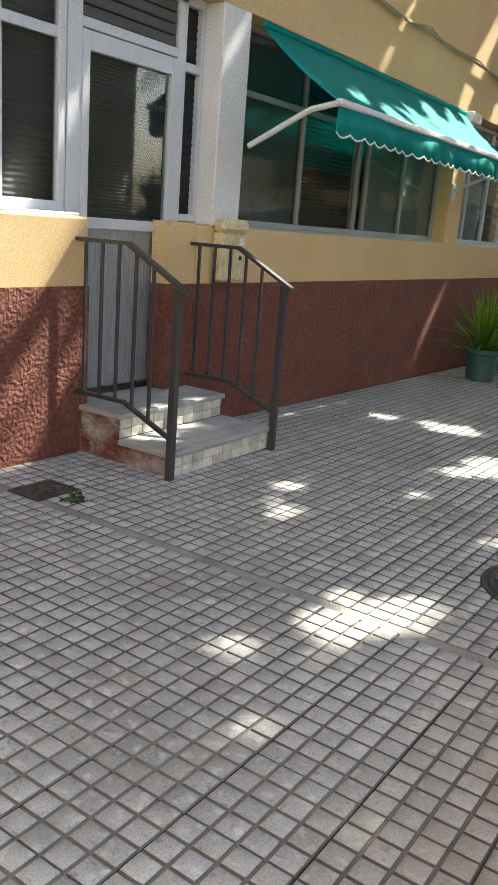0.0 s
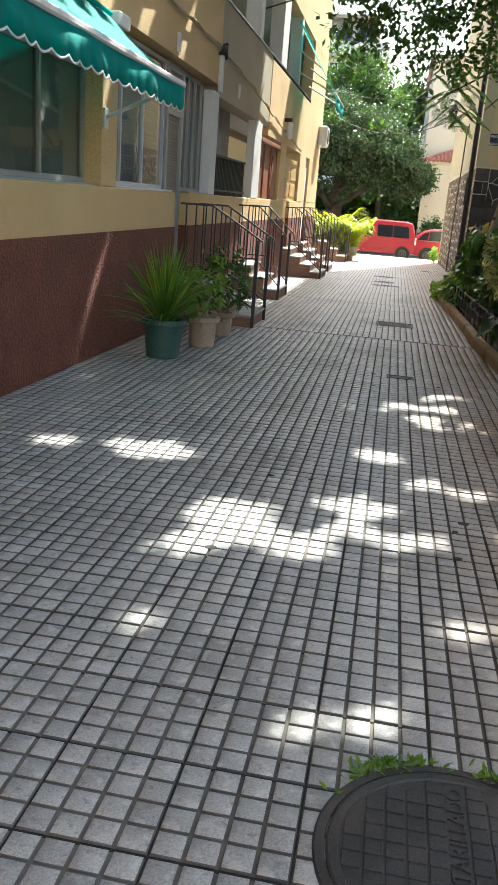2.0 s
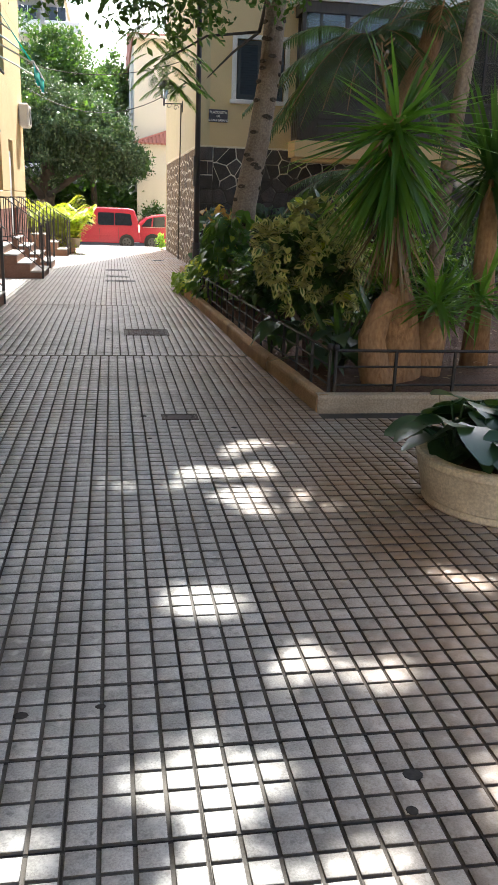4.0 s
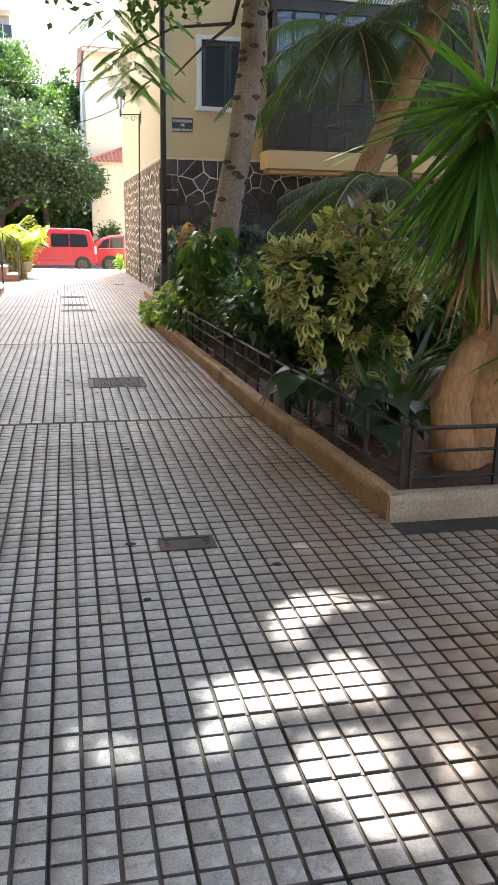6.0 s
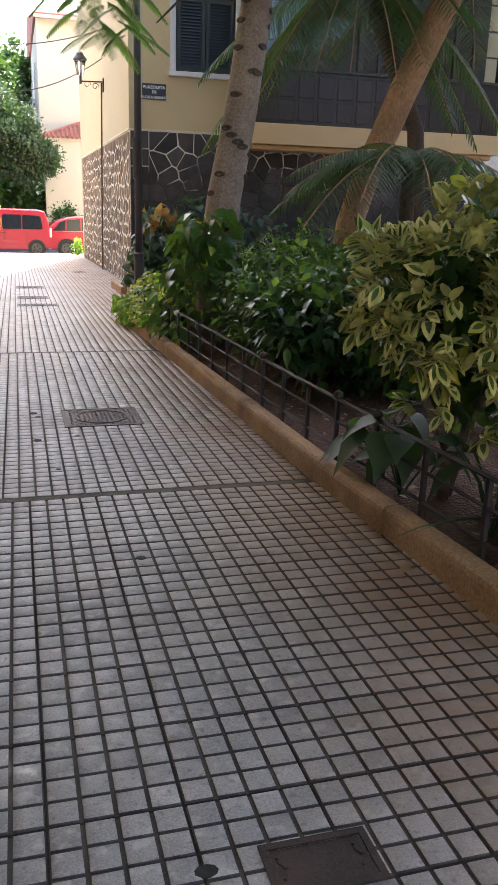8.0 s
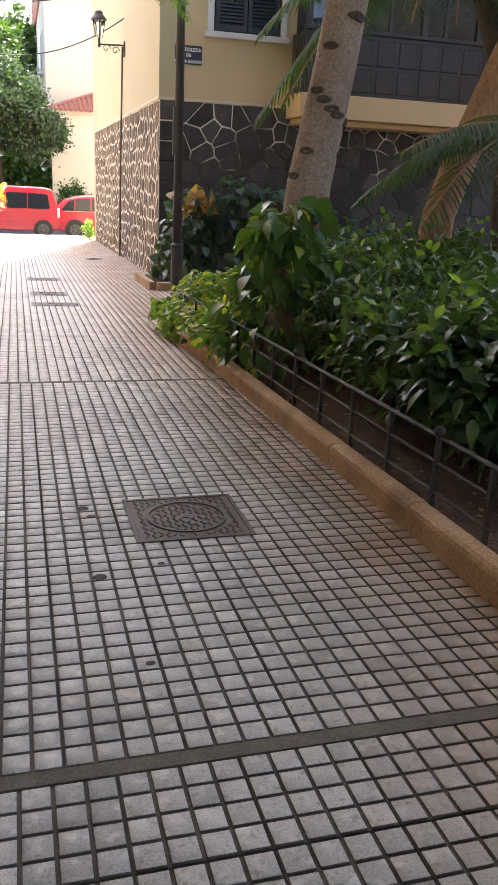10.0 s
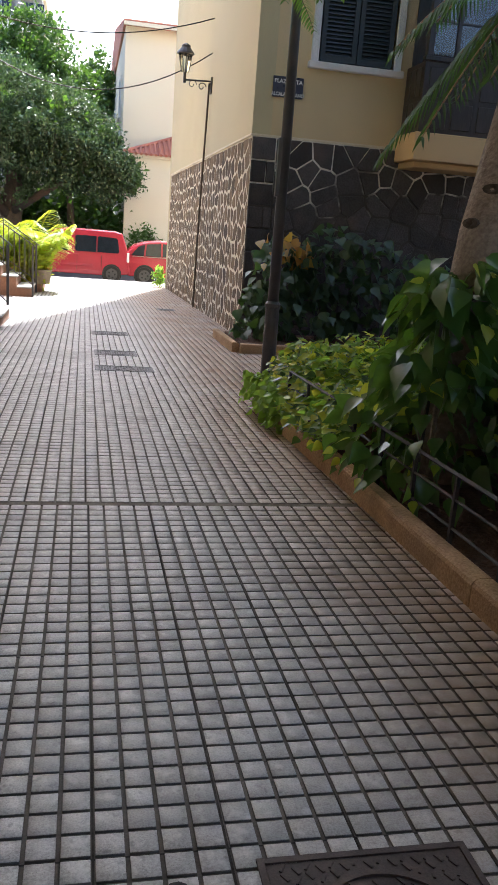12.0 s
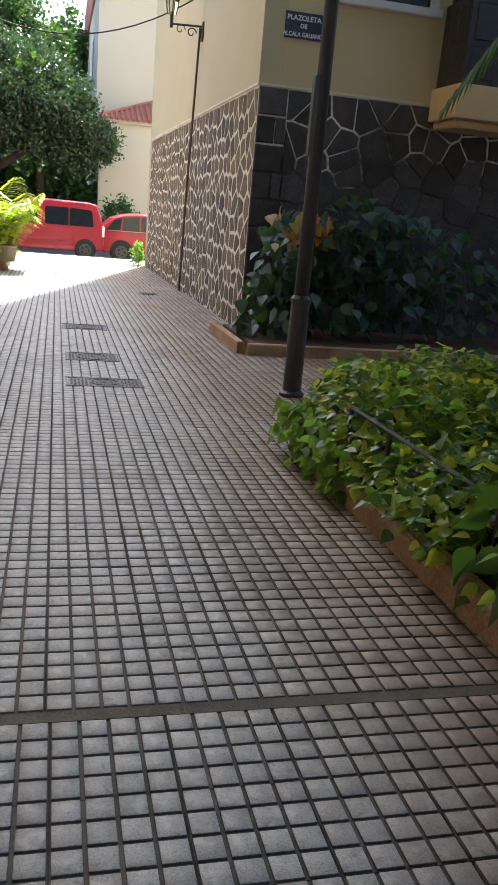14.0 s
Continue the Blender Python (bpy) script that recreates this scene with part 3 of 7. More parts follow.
# black back wall stands in for the lack of light indoors
setting("wall_inner", boxed(-4.7, -4.6, -6, 14.6, -0.5, 2.95), M_DARK, "near-black wall painted for unlit rooms behind the windows")
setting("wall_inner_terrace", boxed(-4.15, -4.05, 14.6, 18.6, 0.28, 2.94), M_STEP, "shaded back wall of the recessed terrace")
setting("ceiling_inner", boxed(-4.9, XF - 0.3, -6, 30.3, 2.95, 3.0), M_WHITE, "plain ceiling behind the facade")
setting("floor_inner", boxed(-4.9, XF - 0.3, -6, 30.3, 0.18, 0.27), M_STEP, "plain floor behind the facade")
setting("wall_north_end", boxed(-14, XF - 0.3, 30.0, 30.3, -1.2, 12.0), M_YELLOW, "ochre end wall of the apartment block")
setting("roof_west", boxed(-14, XF, -6, 30.3, 12.0, 12.3), M_PALE, "flat roof of the apartment block")


def blind(name, y0, y1, z0, z1, x, mat, parent, pitch=0.035):
    """A ribbed roller blind: a zigzag sheet with a little thickness."""
    n = max(2, int((z1 - z0) / pitch))
    b = bmesh.new()
    front = []
    for i in range(2 * n + 1):
        z = z0 + (z1 - z0) * i / (2 * n)
        front.append((x + (0.007 if i % 2 else 0.0), z))
    outline = front + [(x - 0.012, z1), (x - 0.012, z0)]
    prism(b, outline, y0, y1)
    return part(name, b, mat, parent)


def window(n, y0, y1, z0, z1, posts, mat_frame, label, blinds=None, rails=(), depth=0.16, bar=0.045):
    """An aluminium window in the facade: frame bars, panes and what hangs behind them."""
    w = thing(f"window_{n}", (XF - depth, (y0 + y1) / 2, z0), label, "window", kind="structure")
    x0, x1 = XF - depth - 0.05, XF - depth
    fr = bmesh.new()
    for a, b, c, d in ((y0, y1, z0, z0 + bar), (y0, y1, z1 - bar, z1)):
        box(fr, x0, x1, a, b, c, d, bevel=0.004)
    edges = [y0, *posts, y1]
    for y in edges:
        wide = bar * (1.0 if y in (y0, y1) else 0.75)
        yy = min(max(y, y0 + wide / 2), y1 - wide / 2)
        box(fr, x0 + 0.003, x1 + 0.004, yy - wide / 2, yy + wide / 2, z0 + bar, z1 - bar, bevel=0.004)
    for z in rails:
        box(fr, x0 + 0.005, x1 - 0.003, y0 + bar, y1 - bar, z - bar / 2, z + bar / 2)
    part("window_frame", fr, mat_frame, w)
    part("window_sill", boxed(x0, XF - 0.02, y0, y1, z0 - 0.03, z0 - 0.001, bevel=0.005), mat_frame, w)
    levels = [z0 + bar, *rails, z1 - bar]
    for i, (a, b) in enumerate(zip(edges, edges[1:])):
        for c, d in zip(levels, levels[1:]):
            p = part("pane", boxed(x0 + 0.02, x0 + 0.026, a + 0.01, b - 0.01, c + 0.005, d - 0.005), M_GLASS, w)
            p.visible_shadow = False
        if blinds:
            mat = blinds[i % len(blinds)]
            if mat is not None:
                if mat in (M_BLIND_GREY, M_BLIND_TEAL):
                    part("drawn_panel", boxed(x0 - 0.02, x0 - 0.01, a + 0.012, b - 0.012, z0 + bar, z1 - bar), mat, w, "plain drawn panel behind the glass")
                else:
                    blind("roller_blind", a + 0.02, b - 0.02, z0 + bar, z1 - bar, x0 - 0.03, mat, w)
    return w


window(1, -2.0, 4.31, 1.42, 2.9, (-0.7, 0.5, 1.6, 2.65, 3.24, 3.82), M_ALU, "white aluminium window with dark glass and a ribbed blind", (M_BLIND,), rails=(2.42,), bar=0.06)
window(2, 5.95, 10.15, 1.42, 2.9, (7.05, 8.12, 8.33, 9.19), M_GREYALU, "wide sliding window with dark glass and a sunlit blind", (M_BLIND_GREY, M_BLIND, M_ALU, M_BLIND_TEAL, M_BLIND_TEAL), rails=(2.41,))
window(3, 10.60, 12.72, 1.42, 2.88, (11.15, 11.9), M_ALU, "window with pale closed blinds", (M_BLIND_PALE, M_BLIND_PALE, M_BLIND_BROWN))
window(4, 13.5, 14.58, 1.42, 2.88, (13.85, 14.2), M_GREYALU, "narrow window with brown blinds", (M_BLIND_BROWN,))

# entrance door with its side light and top light
d = thing("door_1", (XF - 0.16, 4.8, 0.25), "closed aluminium door with a dark ribbed upper pane", "door", kind="structure")
x0, x1 = XF - 0.21, XF - 0.15
fr = bmesh.new()
for a, b, c, e in ((4.315, 4.43, 0.25, 2.9), (5.31, 5.40, 0.25, 2.9), (5.56, 5.598, 1.42, 2.9), (4.43, 5.31, 2.49, 2.55), (5.40, 5.56, 2.42, 2.48), (4.43, 5.56, 2.84, 2.9), (5.40, 5.56, 1.42, 1.47)):
    box(fr, x0, x1, a, b, c, e, bevel=0.004)
part("door_frame", fr, M_ALU, d)
leaf = bmesh.new()
for a, b, c, e in ((4.43, 4.49, 0.27, 2.48), (5.25, 5.31, 0.27, 2.48), (4.49, 5.25, 2.37, 2.48), (4.49, 5.25, 1.33, 1.40)):
    box(leaf, x0 + 0.01, x1 + 0.008, a, b, c, e, bevel=0.004)
leaf_ob = part("door_leaf", leaf, M_ALU, d)
part("kick_panel", boxed(x0 + 0.012, x1 - 0.012, 4.49, 5.25, 0.28, 1.33), M_DOOR, d, "brushed aluminium lower panel")
part("panel_rail", boxed(x0 + 0.012, x1 - 0.004, 4.49, 5.25, 0.28, 0.36, bevel=0.004), M_DOOR, d)
p = part("pane", boxed(x0 + 0.03, x0 + 0.036, 4.49, 5.25, 1.40, 2.37), M_GLASS, d)
p.visible_shadow = False
blind("ribbed_panel", 4.495, 5.245, 1.40, 2.37, x0 + 0.005, M_BLIND, d, pitch=0.022)
# near-black fill paints the unlit room behind the side light
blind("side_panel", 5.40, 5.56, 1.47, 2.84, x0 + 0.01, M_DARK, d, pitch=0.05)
for i in range(4):
    part("louvre", boxed(x0 + 0.01, x0 + 0.04, 4.43, 5.31, 2.555 + 0.072 * i, 2.62 + 0.072 * i, bevel=0.006), M_BLIND, d)
part("handle", tube(bmesh.new(), [(x1 + 0.02, 5.285, 1.22), (x1 + 0.05, 5.285, 1.22), (x1 + 0.05, 5.21, 1.22)], 0.008), M_CHROME, leaf_ob, "metal lever handle")
part("lock_strip", boxed(x1, x1 + 0.02, 5.29, 5.31, 0.5, 1.42), M_CHROME, leaf_ob)
setting("wall_west_reveal", boxed(XF - 0.148, XF - 0.003, 5.12, 5.42, 0.986, 1.415), M_YELLOW, "ochre reveal beside the entrance door")
setting("plinth_west_reveal", boxed(XF - 0.148, XF + 0.008, 5.12, 5.42, 0.1, 0.984), M_STUCCO, "brown stucco reveal beside the entrance door")

d = thing("door_2", (XF - 0.14, 13.1, 0.27), "grey aluminium door behind stair rails", "door", kind="structure")
fr = bmesh.new()
for a, b, c, e in ((12.74, 12.82, 0.27, 2.88), (13.42, 13.5, 0.27, 2.88), (12.82, 13.42, 2.3, 2.38), (12.82, 13.42, 2.8, 2.88)):
    box(fr, XF - 0.19, XF - 0.13, a, b, c, e, bevel=0.004)
part("door_frame", fr, M_GREYALU, d)
part("kick_panel", boxed(XF - 0.18, XF - 0.15, 12.82, 13.42, 0.28, 1.35), M_DOOR, d)
blind("ribbed_panel", 12.83, 13.41, 1.35, 2.3, XF - 0.17, M_BLIND_BROWN, d)
blind("top_panel", 12.83, 13.41, 2.38, 2.8, XF - 0.17, M_BLIND_BROWN, d)
setting("wall_west_reveal", boxed(XF - 0.3, XF - 0.006, 13.5, 14.05, 0.986, 1.415), M_YELLOW, "ochre wall beside the stair door")
setting("plinth_west_reveal", boxed(XF - 0.3, XF + 0.006, 13.5, 14.05, 0.1, 0.984), M_STUCCO, "brown stucco wall beside the stair door")
# two walls added out of view: they dim window reflections and some skylight
setting("wall_east", boxed(14.0, 14.3, -10, 24, -1.1, 9.0), M_BEIGE, "unseen plain wall added to darken reflections in the glass")
setting("wall_south", boxed(-3.7, 14.0, -10.3, -10, -1.1, 9.0), M_BEIGE, "unseen plain wall added behind the lane to darken reflections")

# recessed terrace rail, red wooden screen, pine door, white door
f = thing("terrace_railing", (XF - 0.15, 16.3, 1.4), "dark green iron railing of a recessed terrace", "railing")
for z in (1.46, 1.98):
    part("rail", boxed(XF - 0.17, XF - 0.13, 14.96, 18.09, z, z + 0.03), M_SHUTTER, f)
for i in range(28):
    y = 15.02 + i * 0.11
    part("baluster", boxed(XF - 0.16, XF - 0.14, y, y + 0.018, 1.40, 1.98), M_SHUTTER, f)

s = thing("wooden_screen", (XF - 0.1, 20.2, 1.4), "red-brown wooden screen with an arched shutter", "screen")
part("panel", boxed(XF - 0.14, XF - 0.09, 18.86, 21.49, 1.402, 2.45), M_WOOD_RED, s)
for y in (18.86, 19.75, 20.6, 21.42):
    part("stile", boxed(XF - 0.09, XF - 0.06, y, y + 0.07, 1.402, 2.45, bevel=0.006), M_WOOD_RED, s)
part("cornice", boxed(XF - 0.15, XF + 0.02, 18.86, 21.49, 2.45, 2.53, bevel=0.01), M_WOOD_RED, s)
arch = [(20.72, 1.42), (21.38, 1.42)] + [(21.05 + 0.33 * math.cos(a), 2.0 + 0.3 * math.sin(a)) for a in [math.pi * k / 10 for k in range(11)]]
part("arched_shutter", prism(bmesh.new(), arch, XF - 0.088, XF - 0.05, axis="x"), M_WOOD_RED, s)

d = thing("door_3", (XF - 0.1, 23.8, 0.3), "varnished pine double door in the sun", "door", kind="structure")
for a, b in ((22.42, 23.8), (23.82, 25.18)):
    lf = part("door_leaf", boxed(XF - 0.12, XF - 0.07, a, b, 1.402 if a > 23.75 or a < 22.7 else 0.3, 2.3), M_WOOD, d)
    for z in (1.5, 1.9):
        part("panel", boxed(XF - 0.07, XF - 0.055, a + 0.15, b - 0.15, z, z + 0.3, bevel=0.01), M_WOOD, lf)
part("lintel", boxed(XF - 0.14, XF - 0.05, 22.42, 25.18, 2.3, 2.40), M_WOOD, d)
part("lower_leaf", boxed(XF - 0.125, XF - 0.075, 22.72, 23.74, 0.30, 1.40), M_WOOD, d)
d = thing("door_4", (XF - 0.1, 27.0, 0.3), "white painted panel door", "door", kind="structure")
part("door_leaf", boxed(XF - 0.12, XF - 0.06, 26.62, 27.48, 0.3, 2.35), M_WHITE, d)
for z in (0.5, 1.45):
    part("panel", boxed(XF - 0.06, XF - 0.048, 26.72, 27.38, z, z + 0.75, bevel=0.01), M_WHITE, d)


# ---- entrance stairs and rails ----
def stairs(y0, y1, x_foot, steps, top, going, tread_mat, side_mat, label, tiles=False):
    s = thing("entrance_stairs", ((x_foot + XF) / 2, (y0 + y1) / 2, floor_z(y0)), label, "stairs", group="stairs along the facade")
    base = floor_z((y0 + y1) / 2)
    rise = (top - base) / steps
    for i in range(steps):
        xa = x_foot - going * i
        z = base + rise * (i + 1)
        part("step", boxed(XF - 0.15 if i == steps - 1 else xa - going - 0.024, xa - 0.025, y0 + 0.02, y1 - 0.02, -1.2, z - 0.035), side_mat, s)
        part("tread", boxed(XF - 0.15 if i == steps - 1 else xa - going - 0.02, xa, y0, y1, z - 0.034, z, bevel=0.007), tread_mat, s)
        if tiles:
            rows, size = 2, (rise - 0.036) / 2
            cols = int((y1 - y0 - 0.04) / 0.105)
            for r in range(rows):
                for c in range(cols):
                    ya, za = y0 + 0.02 + c * 0.105, z - rise + r * size + 0.001
                    part("tile", boxed(xa - 0.026, xa - 0.016, ya + 0.003, ya + 0.102, za + 0.002, za + size - 0.002, bevel=0.002), M_RISER, s)
            back = XF - 0.02 if i == steps - 1 else xa - going + 0.002
            deep = int((xa - 0.05 - back) / 0.125)
            across = int((y1 - y0 - 0.02) / 0.152)
            for r in range(deep):
                for c in range(across):
                    xb, ya = xa - 0.05 - (r + 1) * 0.125, y0 + 0.012 + c * 0.152
                    part("tread_tile", boxed(xb + 0.003, xb + 0.122, ya + 0.003, ya + 0.149, z - 0.002, z + 0.004, bevel=0.0015), M_TREADTILE, s)
    return s


def railing(y, x_foot, x_bend, z_wall, z_post, z_low_wall, z_low_post, count, label):
    r = thing("stair_railing", (x_foot, y, floor_z(y)), label, "railing", group="stair rails along the facade")
    ground = floor_z(y) - 0.02
    bar = 0.017

    def flat(name, a, b, w=0.02, h=0.012):
        bb = bmesh.new()
        (xa, za), (xb, zb) = a, b
        prism(bb, [(xa, za - h), (xb, zb - h), (xb, zb + h), (xa, za + h)], y - w, y + w)
        return part(name, bb, M_IRON, r)

    part("post", boxed(x_foot - 0.022, x_foot + 0.022, y - 0.022, y + 0.022, ground, z_post - 0.01, bevel=0.003), M_IRON, r)
    flat("handrail", (XF + 0.0, z_wall), (x_bend, z_wall), 0.024)
    flat("handrail", (x_bend, z_wall), (x_foot + 0.07, z_post - 0.03), 0.024)
    flat("lower_rail", (XF + 0.0, z_low_wall), (x_bend, z_low_wall), 0.014)
    flat("lower_rail", (x_bend, z_low_wall), (x_foot, z_low_post), 0.014)
    for i in range(count):
        x = XF + 0.07 + (x_foot - XF - 0.12) * i / count
        k = min(max((x - x_bend) / (x_foot - x_bend), 0), 1)
        za, zb = z_low_wall + (z_low_post - z_low_wall) * k, z_wall + (z_post - 0.02 - z_wall) * k
        part("baluster", boxed(x - bar / 2, x + bar / 2, y - bar / 2, y + bar / 2, za, zb), M_IRON, r)
    return r


stairs(4.30, 5.40, -2.67, 2, 0.235, 0.42, M_STEP, M_WORN, "two worn grey steps with cream tiled risers", tiles=True)
for y in (4.28, 5.39):
    railing(y, -2.66, -3.05, 1.27, 1.06, 0.33, 0.17, 5, "dark iron stair rail with square balusters")
stairs(13.1, 14.1, -2.43, 3, 0.27, 0.30, M_STEP, M_TERRA, "three brown steps with grey treads")
for y in (13.12, 14.08):
    railing(y, -2.44, -3.05, 1.27, 0.90, 0.38, 0.02, 7, "dark iron stair rail with square balusters")
stairs(17.0, 18.1, -2.64, 3, 0.27, 0.27, M_STEP, M_TERRA, "three brown steps with grey treads")
for y in (17.02, 18.08):
    railing(y, -2.66, -3.1, 1.27, 0.84, 0.38, -0.06, 6, "dark iron stair rail with square balusters")
stairs(23.1, 24.6, -2.44, 4, 0.27, 0.27, M_STEP, M_TERRA, "four sunlit brown steps")
for y in (23.12, 24.58):
    railing(y, -2.47, -3.2, 1.25, 0.72, 0.38, -0.2, 8, "dark iron stair rail with square balusters")
stairs(26.4, 28.0, -2.5, 4, 0.27, 0.27, M_STEP, M_TERRA, "four sunlit brown steps")
for y in (26.42, 27.98):
    railing(y, -2.55, -3.2, 1.25, 0.72, 0.38, -0.25, 8, "dark iron stair rail with square balusters")
setting("terrace_block", boxed(-8, XF - 0.3, 30.32, 37.5, -1.2, 0.2), M_TERRA, "raised terrace beyond the corner of the block")
stairs(32.6, 34.0, -2.42, 3, 0.1, 0.33, M_STEP, M_TERRA, "three sunlit terracotta steps")
for y in (32.62, 33.98):
    railing(y, -2.42, -3.3, 1.15, 0.55, 0.3, -0.3, 8, "grey iron stair rail in the sun")

# ---- fixtures on the facade ----
m = thing("meter_box", (XF + 0.05, 5.78, 1.02), "yellowed electric meter box with a taped top", "meter box")
part("body", boxed(XF + 0.004, XF + 0.09, 5.62, 5.92, 1.01, 1.36, bevel=0.012), M_METER, m)
part("cap", boxed(XF + 0.006, XF + 0.12, 5.60, 5.94, 1.36, 1.46, bevel=0.03), M_METER, m, "crumpled yellow cover")
part("lock", tube(bmesh.new(), [(XF + 0.09, 5.86, 1.18), (XF + 0.098, 5.86, 1.18)], 0.016, 12), M_BLACK, m)
part("bell", boxed(XF + 0.09, XF + 0.10, 5.84, 5.90, 1.27, 1.33, bevel=0.004), M_WHITE, m)

rng = random.Random(4)
pts = []
for i in range(60):
    y = 3.0 + i * 0.37
    base = 3.50 - 0.012 * (y - 3) - (0.06 * max(0, y - 15) if y > 15 else 0)
    pts.append((XF + 0.035 + 0.012 * rng.random(), y, base + 0.03 * (rng.random() - 0.5)))
cable = thing("cable", (XF + 0.03, 9.0, 3.3), "tangled faded beige cable run along the ochre wall", "cable")
part("strand", tube(bmesh.new(), pts, 0.014, 6), M_CABLE, cable)
part("strand", tube(bmesh.new(), [(x + 0.012, y, z + 0.035 * math.sin(4.4 * y)) for x, y, z in pts], 0.009, 6), M_CABLE, cable)
j = thing("junction_box", (XF + 0.04, 14.85, 2.95), "white conduit with a black cable tangle", "junction box")
part("conduit", boxed(XF + 0.004, XF + 0.06, 14.80, 14.90, 2.80, 3.28, bevel=0.008), M_WHITE, j)
b = bmesh.new()
for k in range(9):
    a = k * 1.3
    tube(b, [(XF + 0.06 + 0.03 * math.cos(a), 14.75 + 0.09 * math.sin(a * 1.7), 3.34 + 0.07 * math.cos(a * 1.1)), (XF + 0.09, 14.86 + 0.05 * math.cos(a), 3.38 + 0.06 * math.sin(a)), (XF + 0.06, 14.95 + 0.05 * math.sin(a), 3.34 + 0.08 * math.cos(a * 2))], 0.018, 5)
part("tangle", b, M_BLACK, j)
for y, z in ((12.6, 3.05), (16.3, 3.0)):
    l = thing("wall_plate", (XF, y, z), "small white plate on the wall", "wall plate")
    part("plate", boxed(XF + 0.003, XF + 0.03, y - 0.05, y + 0.05, z - 0.1, z + 0.1, bevel=0.005), M_WHITE, l)
l = thing("wall_lamp", (XF + 0.05, 21.8, 2.75), "white wall lamp with a dark bracket", "wall lamp")
part("shade", lathe(bmesh.new(), [(0.05, 0), (0.08, 0.05), (0.08, 0.3), (0.05, 0.36)], (XF + 0.12, 21.8, 2.72), 16), M_WHITE, l, smooth=True)
part("bracket", boxed(XF + 0.003, XF + 0.16, 21.76, 21.84, 3.08, 3.16, bevel=0.01), M_BLACK, l)
a = thing("air_conditioner", (XF + 0.1, 29.6, 3.3), "white air conditioner on the corner wall", "air conditioner")
part("body", boxed(XF + 0.003, XF + 0.28, 29.2, 30.0, 3.1, 3.7, bevel=0.04), M_WHITE, a)
part("grille", tube(bmesh.new(), [(XF + 0.28, 29.6, 3.4), (XF + 0.292, 29.6, 3.4)], 0.22, 20), M_BLACK, a)


# ---- awnings ----
def awning(y0, y1, x_back, z_back, x_front, z_front, label, drop=0.19, scallops=22):
    a = thing("awning", (x_back, (y0 + y1) / 2, z_front), label, "awning", group="awnings")
    n, k = 40, 6
    v, f = [], []
    for i in range(n + 1):
        y = y0 + (y1 - y0) * i / n
        for q in range(k + 1):
            u = q / k
            sag = -0.035 * math.sin(math.pi * u) + 0.006 * math.sin(9 * y + 3 * u)
            v.append((x_back + (x_front - x_back) * u, y, z_back + (z_front - z_back) * u + sag))
    for i in range(n):
        for q in range(k):
            c = i * (k + 1) + q
            f.append((c, c + 1, c + k + 2, c + k + 1))
    ob = part("canopy", np_mesh("canopy", v, f, [], smooth=True), M_AWNING, a)
    ob.modifiers.new("cloth", "SOLIDIFY").thickness = 0.004
    v, f, tv, tf = [], [], [], []
    n = scallops * 8
    for i in range(n + 1):
        y = y0 + (y1 - y0) * i / n
        x = x_front + 0.012 * math.sin(5 * y) + 0.01
        low = z_front - drop - 0.03 * abs(math.sin(math.pi * i / 8))
        v += [(x, y, z_front - 0.02), (x + 0.01 * math.sin(11 * y), y, low)]
        tv += [(x + 0.003 + 0.01 * math.sin(11 * y), y, low + 0.001), (x + 0.003 + 0.01 * math.sin(11 * y), y, low - 0.013)]
        if i < n:
            c = 2 * i
            f.append((c, c + 1, c + 3, c + 2))
            tf.append((c, c + 1, c + 3, c + 2))
    ob = part("valance", np_mesh("valance", v, f, [], smooth=True), M_AWNING, a)
    ob.modifiers.new("cloth", "SOLIDIFY").thickness = 0.004
    ob = part("piping", np_mesh("piping", tv, tf, []), M_WHITE, a, "white scalloped piping")
    ob.modifiers.new("cloth", "SOLIDIFY").thickness = 0.004
    part("front_bar", boxed(x_front - 0.03, x_front + 0.03, y0 - 0.02, y1 + 0.02, z_front - 0.025, z_front + 0.025, bevel=0.012), M_WHITE, a, "white front bar")
    part("roller", tube(bmesh.new(), [(x_back + 0.02, y0, z_back), (x_back + 0.02, y1, z_back)], 0.022, 12), M_AWNING, a)
    return a


aw = awning(6.06, 10.24, XF + 0.01, 2.86, -2.75, 2.31, "green cloth awning with white bar and scalloped edge")
part("arm", tube(bmesh.new(), [(XF + 0.02, 5.97, 2.0), (-3.1, 6.04, 2.20), (-2.98, 6.06, 2.265), (-2.76, 6.08, 2.31)], 0.022, 8), M_WHITE, aw, "white folding arm")
part("arm", tube(bmesh.new(), [(XF + 0.02, 10.2, 2.0), (-2.76, 10.2, 2.30)], 0.018, 8), M_WHITE, aw)
part("bracket", boxed(XF + 0.005, XF + 0.1, 10.3, 10.6, 2.78, 2.9, bevel=0.01), M_WHITE, aw)
part("arm_plate", boxed(XF + 0.005, XF + 0.03, 10.16, 10.26, 1.9, 2.08, bevel=0.005), M_WHITE, aw)
aw = awning(22.9, 25.6, XF + 0.01, 5.3, -2.5, 3.85, "green awning of an upper terrace seen edge on", drop=0.3, scallops=12)
for y in (22.95, 25.55):
    part("arm", tube(bmesh.new(), [(XF + 0.02, y, 4.3), (-2.53, y, 3.85)], 0.018, 8), M_WHITE, aw)
    part("arm", tube(bmesh.new(), [(XF + 0.02, y, 4.75), (-2.9, y, 4.4)], 0.018, 8), M_WHITE, aw)
p = thing("clothes_pole", (XF, 18.4, 4.7), "dark pole reaching out from the terrace", "pole")
